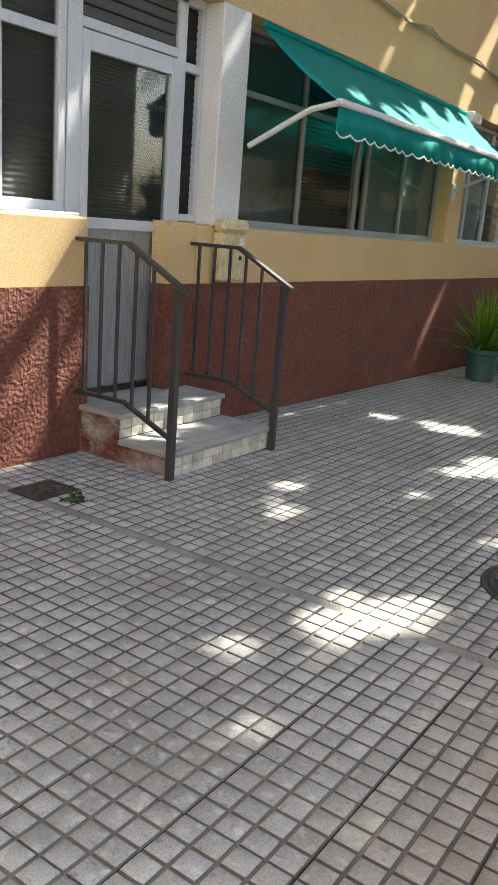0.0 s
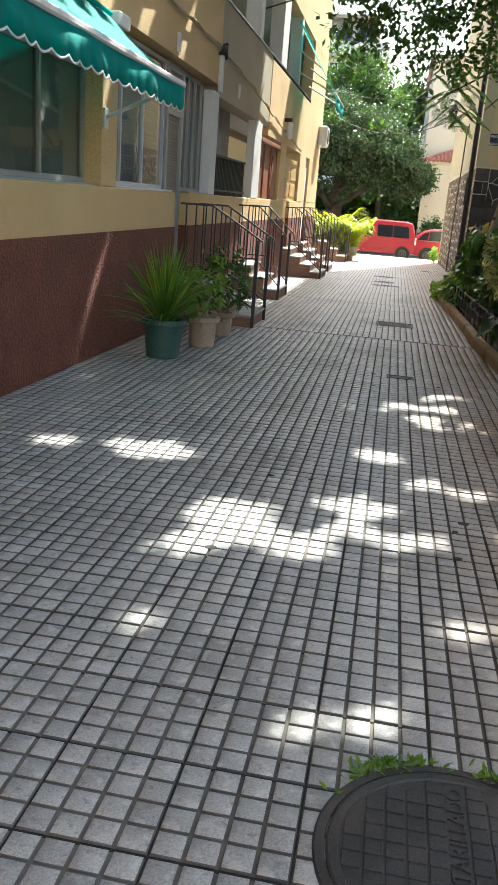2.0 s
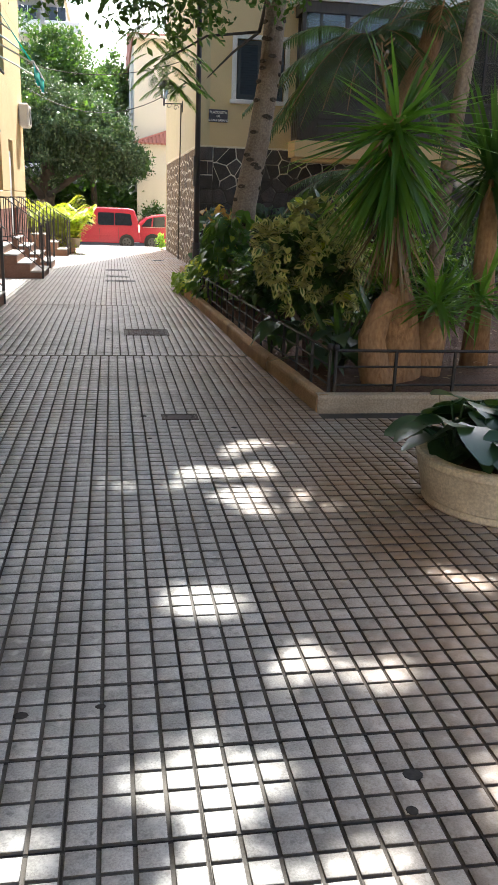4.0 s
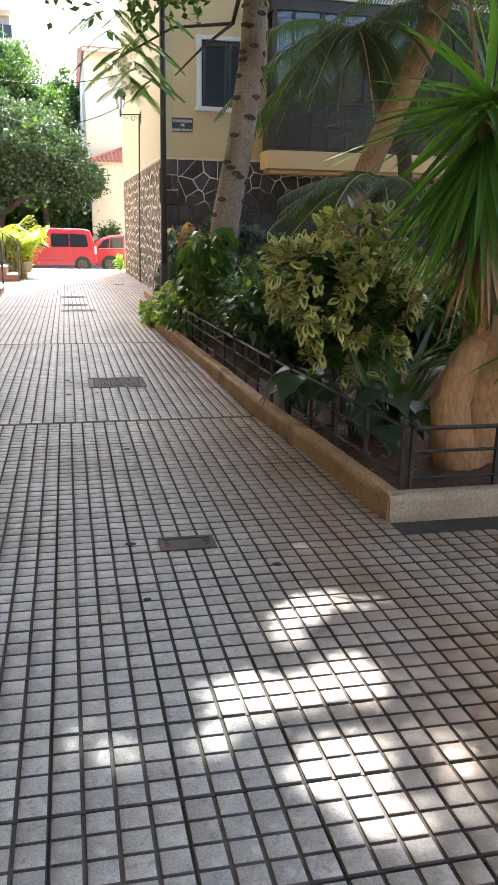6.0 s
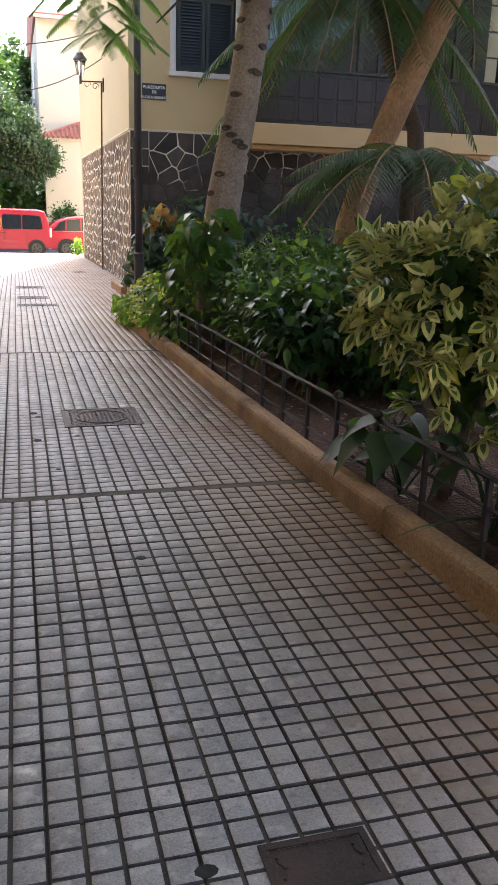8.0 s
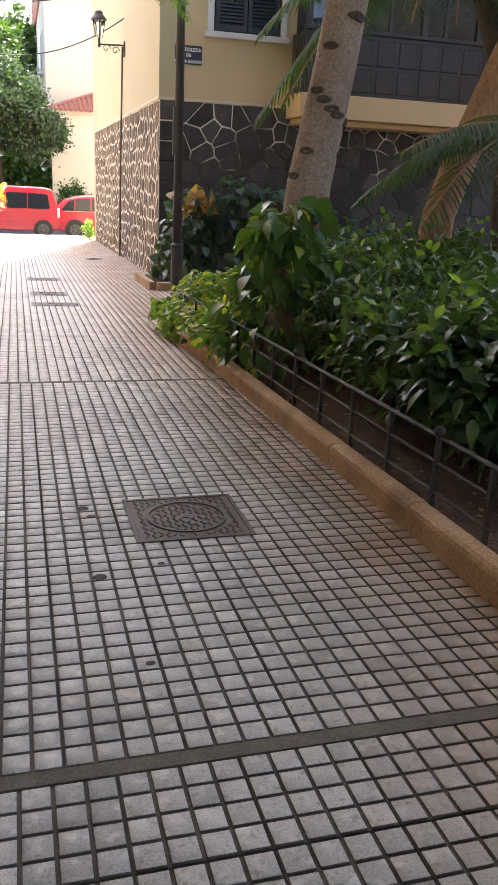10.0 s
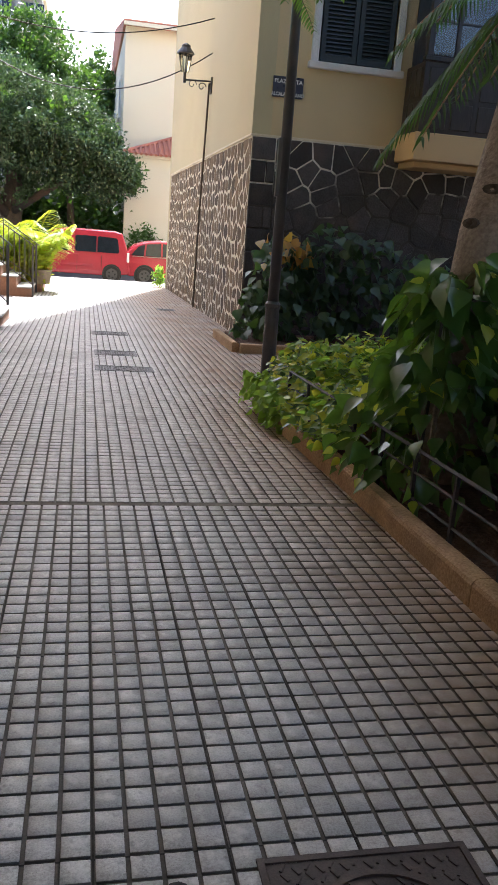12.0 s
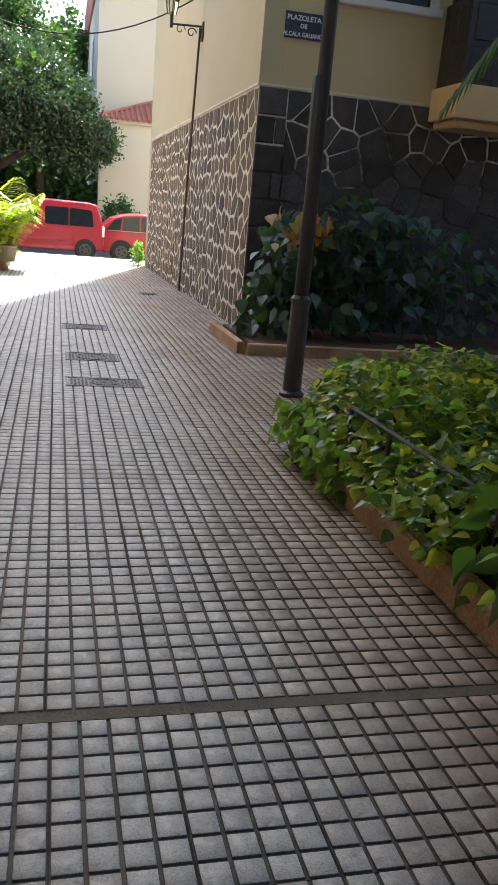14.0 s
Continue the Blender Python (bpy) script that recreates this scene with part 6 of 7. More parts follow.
grown("foliage", SMALL, pos, way, 0.16, 0.1, L_DARK, bs_, rng=R)
bs_ = thing("small_plant", (0.95, 39.3, floor_z(39)), "yellow-green plant at the foot of the house corner", "plant")
pos, way = clumped(R, (1.0, 39.3, -0.4), (0.14, 0.25, 0.32), 14, 20, 0.06)
grown("foliage", OVAL, pos, way, 0.11, 0.05, L_FRESH, bs_, rng=R)

# ---- plants of the bed ----
vs = thing("variegated_shrub", (0.85, 12.6, -0.1), "rounded shrub with cream-edged green leaves", "shrub")
part("stem", tube(bmesh.new(), [(0.89, 12.7, -0.18), (0.87, 12.68, 0.2), (0.79, 12.6, 0.6)], [0.035, 0.03, 0.02], 7), M_BARK, vs, smooth=True)
part("stem", tube(bmesh.new(), [(0.91, 12.72, -0.18), (0.99, 12.7, 0.25), (1.12, 12.6, 0.65)], [0.03, 0.025, 0.015], 7), M_BARK, vs, smooth=True)
part("stem", tube(bmesh.new(), [(0.89, 12.68, 0.1), (0.69, 12.6, 0.4), (0.52, 12.5, 0.75)], [0.025, 0.02, 0.012], 7), M_BARK, vs, smooth=True)
rosettes = []
for c, r3, k in (((0.86, 12.6, 0.84), (0.50, 0.56, 0.46), 170), ((0.58, 12.55, 0.98), (0.27, 0.36, 0.24), 40), ((1.06, 12.5, 0.95), (0.33, 0.40, 0.32), 46), ((0.92, 12.5, 0.45), (0.33, 0.36, 0.24), 38)):
    p_, d_ = ball_points(R, c, r3, k, shell=0.84, bottom=-0.7)
    rosettes += list(zip(p_, d_))
pos, way = [], []
for p_, d_ in rosettes:
    for q in range(10):
        a = R.normal(size=3)
        a -= d_ * a.dot(d_)
        pos.append(p_ + R.normal(size=3) * 0.012)
        way.append(unit(a) * 0.9 + d_ * 0.75 + np.array([0, 0, 0.15]))
pos, way = np.array(pos), np.array(way)
L_ = R.uniform(0.07, 0.115, len(pos))
grown("leaf_edges", OVAL, pos, way, L_, L_ * 0.52, L_CREAM, vs, droop=0.08, face_up=0.75, rng=np.random.default_rng(5), label="cream leaf margins")
wu = unit(way)
grown("leaves", OVAL, pos + wu * (L_ * 0.12)[:, None] + np.array([0, 0, 0.0035]), way, L_ * 0.68, L_ * 0.25, L_VARIE, vs, droop=0.06, face_up=0.75, rng=np.random.default_rng(5))
core, core_way = clumped(R, (0.88, 12.6, 0.78), (0.40, 0.44, 0.40), 60, 14, 0.06, shell=0.5)
grown("inner_leaves", OVAL, core, core_way, 0.13, 0.07, L_DARK, vs, rng=R, label="plain dark leaves inside the shrub")
pick = R.choice(len(pos), 40, replace=False)
grown("yellow_leaves", OVAL, pos[pick] + wu[pick] * 0.02, way[pick], 0.10, 0.055, L_LIME, vs, droop=0.2, rng=R, label="yellow young leaves")

# thick-trunked yucca
yc = thing("yucca", (1.42, 11.5, -0.15), "tall yucca with a swollen ochre trunk and dense blades", "yucca")
b = tube(bmesh.new(), [(1.44, 11.55, -0.28), (1.43, 11.55, -0.05), (1.40, 11.5, 0.25), (1.36, 11.44, 0.5), (1.30, 11.38, 0.8), (1.22, 11.32, 1.35), (1.17, 11.3, 1.85)], [0.26, 0.22, 0.17, 0.15, 0.10, 0.065, 0.055], 16, bump=0.2, seed=2)
part("trunk", b, M_BARK_RED, yc, smooth=True)
for pts, rad in (([(1.30, 11.42, -0.25), (1.17, 11.38, 0.05), (1.12, 11.36, 0.3), (1.2, 11.34, 0.55), (1.26, 11.33, 0.66)], [0.17, 0.13, 0.11, 0.09, 0.07]), ([(1.62, 11.6, -0.25), (1.72, 11.6, 0.2), (1.74, 11.55, 0.5)], [0.20, 0.15, 0.12])):
    part("stump", tube(bmesh.new(), pts, rad, 12, bump=0.15, seed=4), M_BARK_RED, yc, smooth=True)


def rosette(name, c, n, length, width, low, high, mat, parent, droop=0.25, seed=1, label=""):
    g = np.random.default_rng(seed)
    a = g.uniform(0, 2 * np.pi, n)
    e = g.uniform(low, high, n)
    way = np.stack([np.cos(a) * np.cos(e), np.sin(a) * np.cos(e), np.sin(e)], -1)
    pos = np.asarray(c) + way * 0.04 + g.normal(size=(n, 3)) * np.array([0.015, 0.015, 0.05])
    L = length * g.uniform(0.75, 1.12, n)
    return grown(name, BLADE, pos, way, L, width * g.uniform(0.8, 1.15, n), mat, parent, droop=droop * np.cos(e) ** 2 * g.uniform(0.3, 1.4, n), face_up=0.85, rng=g, label=label)


rosette("leaves", (1.17, 11.3, 1.90), 90, 0.82, 0.050, -0.7, 0.35, L_YUCCA, yc, droop=0.10, seed=3)
rosette("leaves", (1.18, 11.3, 1.72), 110, 0.80, 0.046, -1.4, -0.65, L_YUCCA, yc, droop=0.1, seed=4)
rosette("leaves", (1.18, 11.3, 1.98), 20, 0.70, 0.050, 0.3, 1.3, L_YUCCA, yc, droop=0.12, seed=5)
rosette("dry_leaves", (1.22, 11.34, 1.35), 60, 0.7, 0.028, -1.4, -0.9, L_DRY, yc, droop=0.05, seed=6, label="dry brown hanging leaves")
rosette("side_shoot", (1.26, 11.32, 0.68), 26, 0.40, 0.035, 0.5, 1.4, L_FRESH, yc, droop=0.15, seed=7, label="fresh green side shoot")
rosette("side_shoot", (1.74, 11.5, 0.5), 60, 0.55, 0.04, -0.3, 1.1, L_YUCCA, yc, droop=0.3, seed=8)
rosette("side_shoot", (1.55, 11.1, 0.62), 40, 0.45, 0.035, -0.4, 1.0, L_YUCCA, yc, droop=0.3, seed=18)
part("flower_stalk", tube(bmesh.new(), [(1.10, 11.3, 2.0), (1.02, 11.28, 2.3), (0.99, 11.26, 2.5)], [0.012, 0.01, 0.006], 6), L_DRY, yc)
for k in range(7):
    z = 2.3 + 0.035 * k
    part("dry_flower", tube(bmesh.new(), [(1.02, 11.28, z), (1.02 + 0.07 * math.cos(2.4 * k), 11.28 + 0.07 * math.sin(2.4 * k), z + 0.05)], [0.006, 0.012], 5), L_DRY, yc)
y2 = thing("yucca", (2.3, 11.9, -0.1), "shorter yucca with dark blades", "yucca")
part("trunk", tube(bmesh.new(), [(2.3, 11.9, -0.2), (2.3, 11.9, 0.7), (2.25, 11.85, 1.6)], [0.14, 0.10, 0.07], 10, bump=0.15), M_BARK_RED, y2, smooth=True)
rosette("leaves", (2.25, 11.85, 1.65), 120, 0.8, 0.05, -1.2, 1.2, L_DARK, y2, droop=0.25, seed=9)
rosette("leaves", (2.2, 11.7, 0.6), 60, 0.6, 0.04, -0.6, 1.2, L_YUCCA, y2, droop=0.3, seed=10)

# broad dark leaves at the foot of the shrub, strap leaves, low fillers
R2 = np.random.default_rng(33)


def broad(name, label, spots, size, mat, seed, height=0.3, lean=0.7, cat="plant", kind=HEART):
    """A low plant of broad leaves on thin stalks."""
    g = np.random.default_rng(seed)
    c = np.mean([s[:3] for s in spots], 0)
    t = thing(name, (c[0], c[1], c[2]), label, cat)
    pos, way, L = [], [], []
    for x, y, z, n in spots:
        for k in range(n):
            a = g.uniform(0, 2 * np.pi)
            r = g.uniform(0.05, 1.0) * lean * height
            h = height * g.uniform(0.5, 1.15)
            tip = (x + r * math.cos(a), y + r * math.sin(a), z + h)
            part("stalk", tube(bmesh.new(), [(x, y, z - 0.02), (x + 0.4 * r * math.cos(a), y + 0.4 * r * math.sin(a), z + 0.65 * h), tip], 0.006, 4), mat, t)
            pos.append(tip)
            way.append((math.cos(a), math.sin(a), -0.25 + 0.3 * g.normal()))
            L.append(size * g.uniform(0.7, 1.2))
    L = np.array(L)
    grown("leaves", kind, np.array(pos), np.array(way), L, L * (1.1 if kind is ROUND else 0.8), mat, t, droop=0.25, face_up=0.85, rng=g)
    return t


broad("taro_plant", "broad glossy dark leaves under the shrub", [(0.82, 12.15, -0.12, 12), (0.95, 11.85, -0.12, 12), (0.68, 12.75, -0.12, 10), (0.75, 13.1, -0.15, 8)], 0.24, L_VINE, 41, height=0.34)
st_ = thing("strap_plant", (1.0, 12.1, -0.05), "strap-leaved plant in the bed", "plant")
rosette("leaves", (1.05, 12.0, -0.05), 36, 0.7, 0.05, 0.2, 1.2, L_MID, st_, droop=0.5, seed=12)
st_ = thing("strap_plant", (1.75, 13.6, -0.05), "blue-green strap leaf reaching over the soil", "plant")
rosette("leaves", (1.9, 13.7, 0.0), 22, 0.85, 0.07, 0.1, 0.9, L_VINE, st_, droop=0.45, seed=13)


def shrub(name, label, c, r3, clumps, each, size, leaf, wide, mat, kind=OVAL, stems=3, ground=None, seed=1):
    g = np.random.default_rng(seed)
    base = floor_z(c[1]) + 0.08 if ground is None else ground
    t = thing(name, (c[0], c[1], base), label, "shrub")
    for k in range(stems):
        a = 6.28 * k / stems + seed
        part("stem", tube(bmesh.new(), [(c[0] + 0.06 * math.cos(a), c[1] + 0.06 * math.sin(a), base - 0.08), (c[0] + 0.25 * r3[0] * math.cos(a), c[1] + 0.25 * r3[1] * math.sin(a), (base + c[2]) / 2), (c[0] + 0.5 * r3[0] * math.cos(a), c[1] + 0.5 * r3[1] * math.sin(a), c[2])], [0.018, 0.013, 0.006], 5), M_BARK, t)
    pos, way = clumped(g, c, r3, clumps, each, size, shell=0.6, bottom=-0.85)
    keep = pos[:, 2] > base - 0.02
    pos, way = pos[keep], way[keep]
    grown("foliage", kind, pos, way, leaf * g.uniform(0.7, 1.25, len(pos)), wide * g.uniform(0.8, 1.2, len(pos)), mat, t, droop=0.2, face_up=0.7, rng=g)
    return t


spots = [
    (1.12, 15.35, 0.46, 0.46, 0.48, 0.36, L_MID), (1.20, 16.25, 0.42, 0.48, 0.50, 0.38, L_DARK), (1.75, 15.8, 0.48, 0.55, 0.55, 0.38, L_MID), (2.35, 15.7, 0.52, 0.6, 0.6, 0.38, L_FRESH),
    (1.35, 17.1, 0.45, 0.5, 0.5, 0.42, L_MID), (2.1, 16.9, 0.5, 0.65, 0.6, 0.40, L_DARK), (3.1, 16.2, 0.55, 0.7, 0.6, 0.42, L_FRESH), (1.7, 14.9, 0.30, 0.45, 0.4, 0.30, L_DARK),
    (3.0, 15.2, 0.40, 0.6, 0.5, 0.40, L_MID), (1.9, 18.3, 0.5, 0.6, 0.6, 0.4, L_DARK), (2.4, 20.0, 0.45, 0.9, 0.8, 0.55, L_DARK), (3.8, 19.6, 0.5, 1.0, 0.9, 0.55, L_MID), (4.4, 17.0, 0.6, 1.0, 0.9, 0.6, L_MID),
]
for i, (x, y, z, rx, ry, rz, mt) in enumerate(spots):
    broad_leaf = i % 3 != 1
    bush = shrub("garden_shrub", "dense green garden shrub" if mt is L_MID else "bright green garden shrub" if mt is L_FRESH else "dark shaded garden shrub", (x, y, z - 0.10), (rx, ry, rz * 0.82), 84, 17 if broad_leaf else 26, 0.085, 0.125 if broad_leaf else 0.085, 0.075 if broad_leaf else 0.045, mt, kind=HEART if broad_leaf else OVAL, seed=50 + i)
    g = np.random.default_rng(150 + i)
    young, young_way = clumped(g, (x, y, z - 0.04), (rx, ry, rz * 0.82), 9, 7, 0.06, shell=0.9, bottom=0.0)
    grown("young_leaves", OVAL, young, young_way, 0.10, 0.055, L_FRESH, bush, rng=g, label="bright young leaves")

# climbing pothos at the tree foot: large pale-splashed leaves
pt = thing("climbing_pothos", (0.8, 18.2, -0.25), "climbing plant with large heart-shaped variegated leaves", "climber")
g = np.random.default_rng(61)
pos, way, L = [], [], []
for k in range(430):
    h = g.uniform(0.0, 1.0) ** 1.25
    c = np.array([0.80 + 0.1 * h, 18.15, -0.1 + 1.2 * h])
    a = g.uniform(0, 2 * np.pi)
    r = g.uniform(0.15, 0.58) * (1.15 - 0.7 * h)
    pos.append(c + np.array([r * math.cos(a), r * math.sin(a), g.normal() * 0.05]))
    way.append((math.cos(a) * 0.8 + 0.3 * g.normal(), math.sin(a) * 0.8 - 0.3, -0.55 + 0.3 * g.normal()))
    L.append(g.uniform(0.10, 0.17) + 0.10 * (h > 0.45) * g.random())
pos, way, L = np.array(pos), np.array(way), np.array(L)
grown("leaves", HEART, pos, way, L, L * 0.75, L_POTHOS, pt, droop=0.15, face_up=0.5, rng=np.random.default_rng(3))
pick = g.choice(len(pos), 60, replace=False)
grown("pale_leaves", HEART, pos[pick] + np.array([-0.03, -0.03, 0.02]), way[pick], L[pick] * 0.7, L[pick] * 0.42, L_LIME, pt, face_up=0.5, rng=np.random.default_rng(4), label="pale yellow splashed leaves")
part("stem", tube(bmesh.new(), [(0.85, 18.25, -0.3), (0.83, 18.2, 0.4), (0.92, 18.25, 1.0)], [0.02, 0.018, 0.01], 6), M_BARK, pt)
part("frame", tube(bmesh.new(), [(0.66, 18.0, -0.3), (0.70, 18.0, 0.9), (1.0, 18.3, 1.0)], 0.009, 5), M_IRON, pt, "bent dark iron support")

# ivy spilling over the kerb end
iv = thing("ivy_patch", (0.6, 20.2, -0.25), "low yellow-green ivy spilling over the kerb", "ground cover")
g = np.random.default_rng(71)
n = 8200
x, y = g.uniform(0.18, 2.3, n), g.uniform(18.6, 21.3, n)
keep = (x > 0.2 + 0.12 * np.abs(g.normal(size=n)) + 0.4 * np.maximum(0, y - 20.5))
x, y = x[keep], y[keep]
mound = np.minimum(1, np.maximum(0.0, x - 0.12) * 1.9) * (0.86 + 0.14 * np.sin(5 * x + 3 * y))
z = -SLOPE * y + 0.10 + 0.58 * mound * g.uniform(0.5, 1.08, len(x))
pos = np.stack([x, y, z], -1)
way = np.stack([g.normal(size=len(x)) - 0.35, g.normal(size=len(x)) - 0.2, g.normal(size=len(x)) * 0.4 - 0.2], -1)
size = g.uniform(0.06, 0.105, len(x))
pick = g.random(len(x))
for lo, hi, mt in ((0.0, 0.36, L_LIME), (0.36, 0.82, L_FRESH), (0.82, 1.0, L_MID)):
    q = (pick >= lo) & (pick < hi)
    grown("leaves", HEART, pos[q], way[q], size[q], size[q] * 0.7, mt, iv, face_up=0.7, rng=g)
n = 260
pos = np.stack([g.uniform(0.16, 0.40, n), g.uniform(19.8, 20.9, n), -0.35 + g.uniform(0.03, 0.34, n)], -1)
grown("trailing_leaves", HEART, pos, np.stack([-np.ones(n), g.normal(size=n), -np.ones(n)], -1), 0.08, 0.07, L_FRESH, iv, face_up=0.4, rng=g)

# climbers on the stone wall
cl = thing("wall_climber", (2.2, 25.6, -0.35), "dark large-leaved climber against the stone wall", "climber")
g = np.random.default_rng(81)
pos, way = [], []
for cx, cz, rx, rz, n in ((1.25, 0.0, 0.32, 0.42, 110), (1.65, 0.6, 0.5, 0.6, 230), (2.4, 0.85, 0.65, 0.55, 190), (3.1, 0.55, 0.6, 0.7, 150), (2.1, 0.0, 0.9, 0.4, 160), (3.9, 0.4, 0.7, 0.7, 90), (5.0, 0.3, 0.8, 0.6, 80)):
    for k in range(n):
        a, r = g.uniform(0, 2 * np.pi), math.sqrt(g.random())
        pos.append((cx + rx * r * math.cos(a), 25.9 + 0.35 * g.normal() * 0.5 - 0.3 * (1 - r), cz + rz * r * math.sin(a)))
        way.append((0.5 * g.normal(), -0.8, -0.5 + 0.3 * g.normal()))
pos, way = np.array(pos), np.array(way)
pos[:, 1] = np.minimum(pos[:, 1], 26.5)
keep = pos[:, 2] > -0.36
pos, way = pos[keep], way[keep]
grown("leaves", HEART, pos, way, g.uniform(0.14, 0.26, len(pos)), g.uniform(0.10, 0.18, len(pos)), L_VINE, cl, face_up=0.5, rng=g)
n = 34
pos = np.stack([g.normal(1.68, 0.18, n), g.normal(25.55, 0.08, n), g.normal(0.98, 0.12, n)], -1)
grown("turned_leaves", HEART, pos, np.stack([g.normal(size=n) * 0.6, -np.ones(n), -0.6 * np.ones(n)], -1), 0.2, 0.15, L_AUTUMN, cl, face_up=0.5, rng=g, label="yellow and red turned leaves")
for k in range(7):
    x = 1.3 + 0.5 * k
    part("stem", tube(bmesh.new(), [(x, 26.0, -0.4), (x + 0.1, 26.2, 0.3), (x - 0.05, 26.4, 0.9)], [0.015, 0.012, 0.006], 5), M_BARK_DARK, cl)

# twigs and fallen leaves on the soil
lt = thing("fallen_leaves", (1.1, 15, -0.2), "dry fallen leaves on the soil", "leaves", kind="stuff")
g = np.random.default_rng(91)
n = 420
x, y = g.uniform(0.6, 3.5, n), g.uniform(11.1, 20, n)
z = -SLOPE * y + 0.125 + 0.10 * np.minimum(1, (x - 0.5) * 0.6)
pos = np.stack([x, y, z], -1)
way = np.stack([g.normal(size=n), g.normal(size=n), 0.15 * g.normal(size=n)], -1)
grown("dry_leaves", OVAL, pos, way, g.uniform(0.03, 0.08, n), g.uniform(0.015, 0.035, n), L_DRY, lt, face_up=0.9, rng=g)
lf = thing("fallen_leaf", (0.36, 13.02, floor_z(13.0)), "single curled brown leaf on the paving", "leaf")
grown("blade", OVAL, np.array([(0.33, 12.05, floor_z(12.05) + 0.012), (0.30, 14.75, floor_z(14.75) + 0.012)]), np.array([(1, 0.2, 0.1), (1, -0.4, 0.1)]), 0.10, 0.05, L_DRY, lf, face_up=0.95)

# ---- pots ----
def pot(name, label, c, r_top, r_base, height, mat, rim=0.02, group=""):
    x, y = c
    z = floor_z(y) + 0.002
    t = thing(name, (x, y, z), label, "plant pot", group)
    lathe_profile = [(r_base, 0), (r_base + 0.01, 0.01), (r_top - 0.012, height - 0.06), (r_top + rim * 0.5, height - 0.055), (r_top + rim, height - 0.045), (r_top + rim, height), (r_top - 0.015, height), (r_top - 0.03, height - 0.05)]
    part("body", lathe(bmesh.new(), lathe_profile, (x, y, z), 32), mat, t)
    part("soil", lathe(bmesh.new(), [(r_top - 0.03, 0), (r_top - 0.035, 0.008), (0.02, 0.014)], (x, y, z + height - 0.06), 24), M_SOIL, t)
    return t, z + height - 0.05


pg = "pots along the brown wall"
p1, z1 = pot("green_pot", "dark green plastic pot with a spiky plant", (-2.88, 10.42), 0.20, 0.155, 0.38, M_PLASTIC_GREEN, 0.025, pg)
sp = thing("spiky_plant", (-2.88, 10.42, z1), "spiky grass-like yucca with yellow tips", "plant")
rosette("leaves", (-2.88, 10.42, z1 + 0.02), 120, 0.72, 0.026, 0.35, 1.5, L_YUCCA, sp, droop=0.3, seed=21)
rosette("leaves", (-2.88, 10.42, z1 + 0.02), 40, 0.68, 0.026, 0.6, 1.5, L_LIME, sp, droop=0.25, seed=22)
p2, z2 = pot("clay_pot", "beige clay pot with a leafy shrub", (-2.68, 11.28), 0.165, 0.125, 0.33, M_POT, 0.02, pg)
shrub("potted_shrub", "leafy green shrub in a clay pot", (-2.70, 11.28, z2 + 0.34), (0.27, 0.27, 0.27), 30, 12, 0.06, 0.085, 0.045, L_FRESH, ground=z2 + 0.03, seed=31)
p3, z3 = pot("clay_pot", "smaller beige clay pot with a dark shrub", (-2.66, 12.2), 0.14, 0.10, 0.28, M_POT, 0.018, pg)
shrub("potted_shrub", "tall thin leafy shrub in a clay pot", (-2.64, 12.15, z3 + 0.42), (0.28, 0.28, 0.36), 34, 12, 0.06, 0.09, 0.05, L_MID, ground=z3 + 0.03, seed=32)
pw = thing("round_planter", (1.05, 8.75, floor_z(8.75)), "large cream painted round planter", "planter")
zb = floor_z(8.75) + 0.002
part("body", lathe(bmesh.new(), [(0.41, 0), (0.42, 0.012), (0.415, 0.04), (0.425, 0.05), (0.462, 0.22), (0.47, 0.235), (0.47, 0.265), (0.455, 0.275), (0.41, 0.275), (0.40, 0.21)], (1.05, 8.75, zb), 40), M_POT_WHITE, pw, smooth=False)
part("soil", lathe(bmesh.new(), [(0.405, 0), (0.39, 0.01), (0.02, 0.03)], (1.05, 8.75, zb + 0.205), 28), M_SOIL, pw)
broad("leopard_plant", "round glossy dark leaves in the planter", [(0.84, 8.55, zb + 0.23, 24), (1.18, 8.7, zb + 0.23, 18), (0.95, 8.93, zb + 0.23, 18), (0.74, 8.72, zb + 0.23, 18)], 0.20, L_LEOPARD, 44, height=0.27, lean=1.0, kind=ROUND)
pp = thing("garden_planter", (-2.75, 35.2, floor_z(35)), "stone planter by the last stairs", "planter")
part("body", boxed(-3.4, -2.3, 34.3, 36.2, -0.9, -0.42, bevel=0.04), M_TERRA, pp)
part("pot", lathe(bmesh.new(), [(0.22, 0), (0.26, 0.3), (0.28, 0.34), (0.24, 0.34)], (-2.35, 34.7, -0.42), 20), M_POT, pp)
pl = thing("palm_clump", (-2.8, 35.0, -0.42), "sunlit yellow-green palm clump", "palm")
rr = random.Random(12)
for cx, cy in ((-3.3, 34.8), (-2.75, 35.2), (-2.4, 35.0), (-3.7, 35.0)):
    fronds("frond", pl, rr, [((cx, cy, -0.3), (math.cos(k * 0.9) * 0.38, math.sin(k * 0.9) * 0.38, 1.0)) for k in range(9)], 2.3, 30, 0.42, 0.62, 0.045, L_PALMPLANT, L_PALMPLANT, leaf_droop=0.45, stem=0.012)
pos, way = clumped(R, (-2.75, 34.8, 0.0), (0.6, 0.5, 0.5), 60, 14, 0.1)
grown("undergrowth", OVAL, pos, way, 0.2, 0.07, L_LIME, pl, rng=R)

# ---- iron covers in the paving ----
def on_floor(x, y, up=0.0):
    return Matrix.Translation((x, y, floor_z(y) + up)) @ pose(0, 0, 0, -math.degrees(math.atan(SLOPE)))


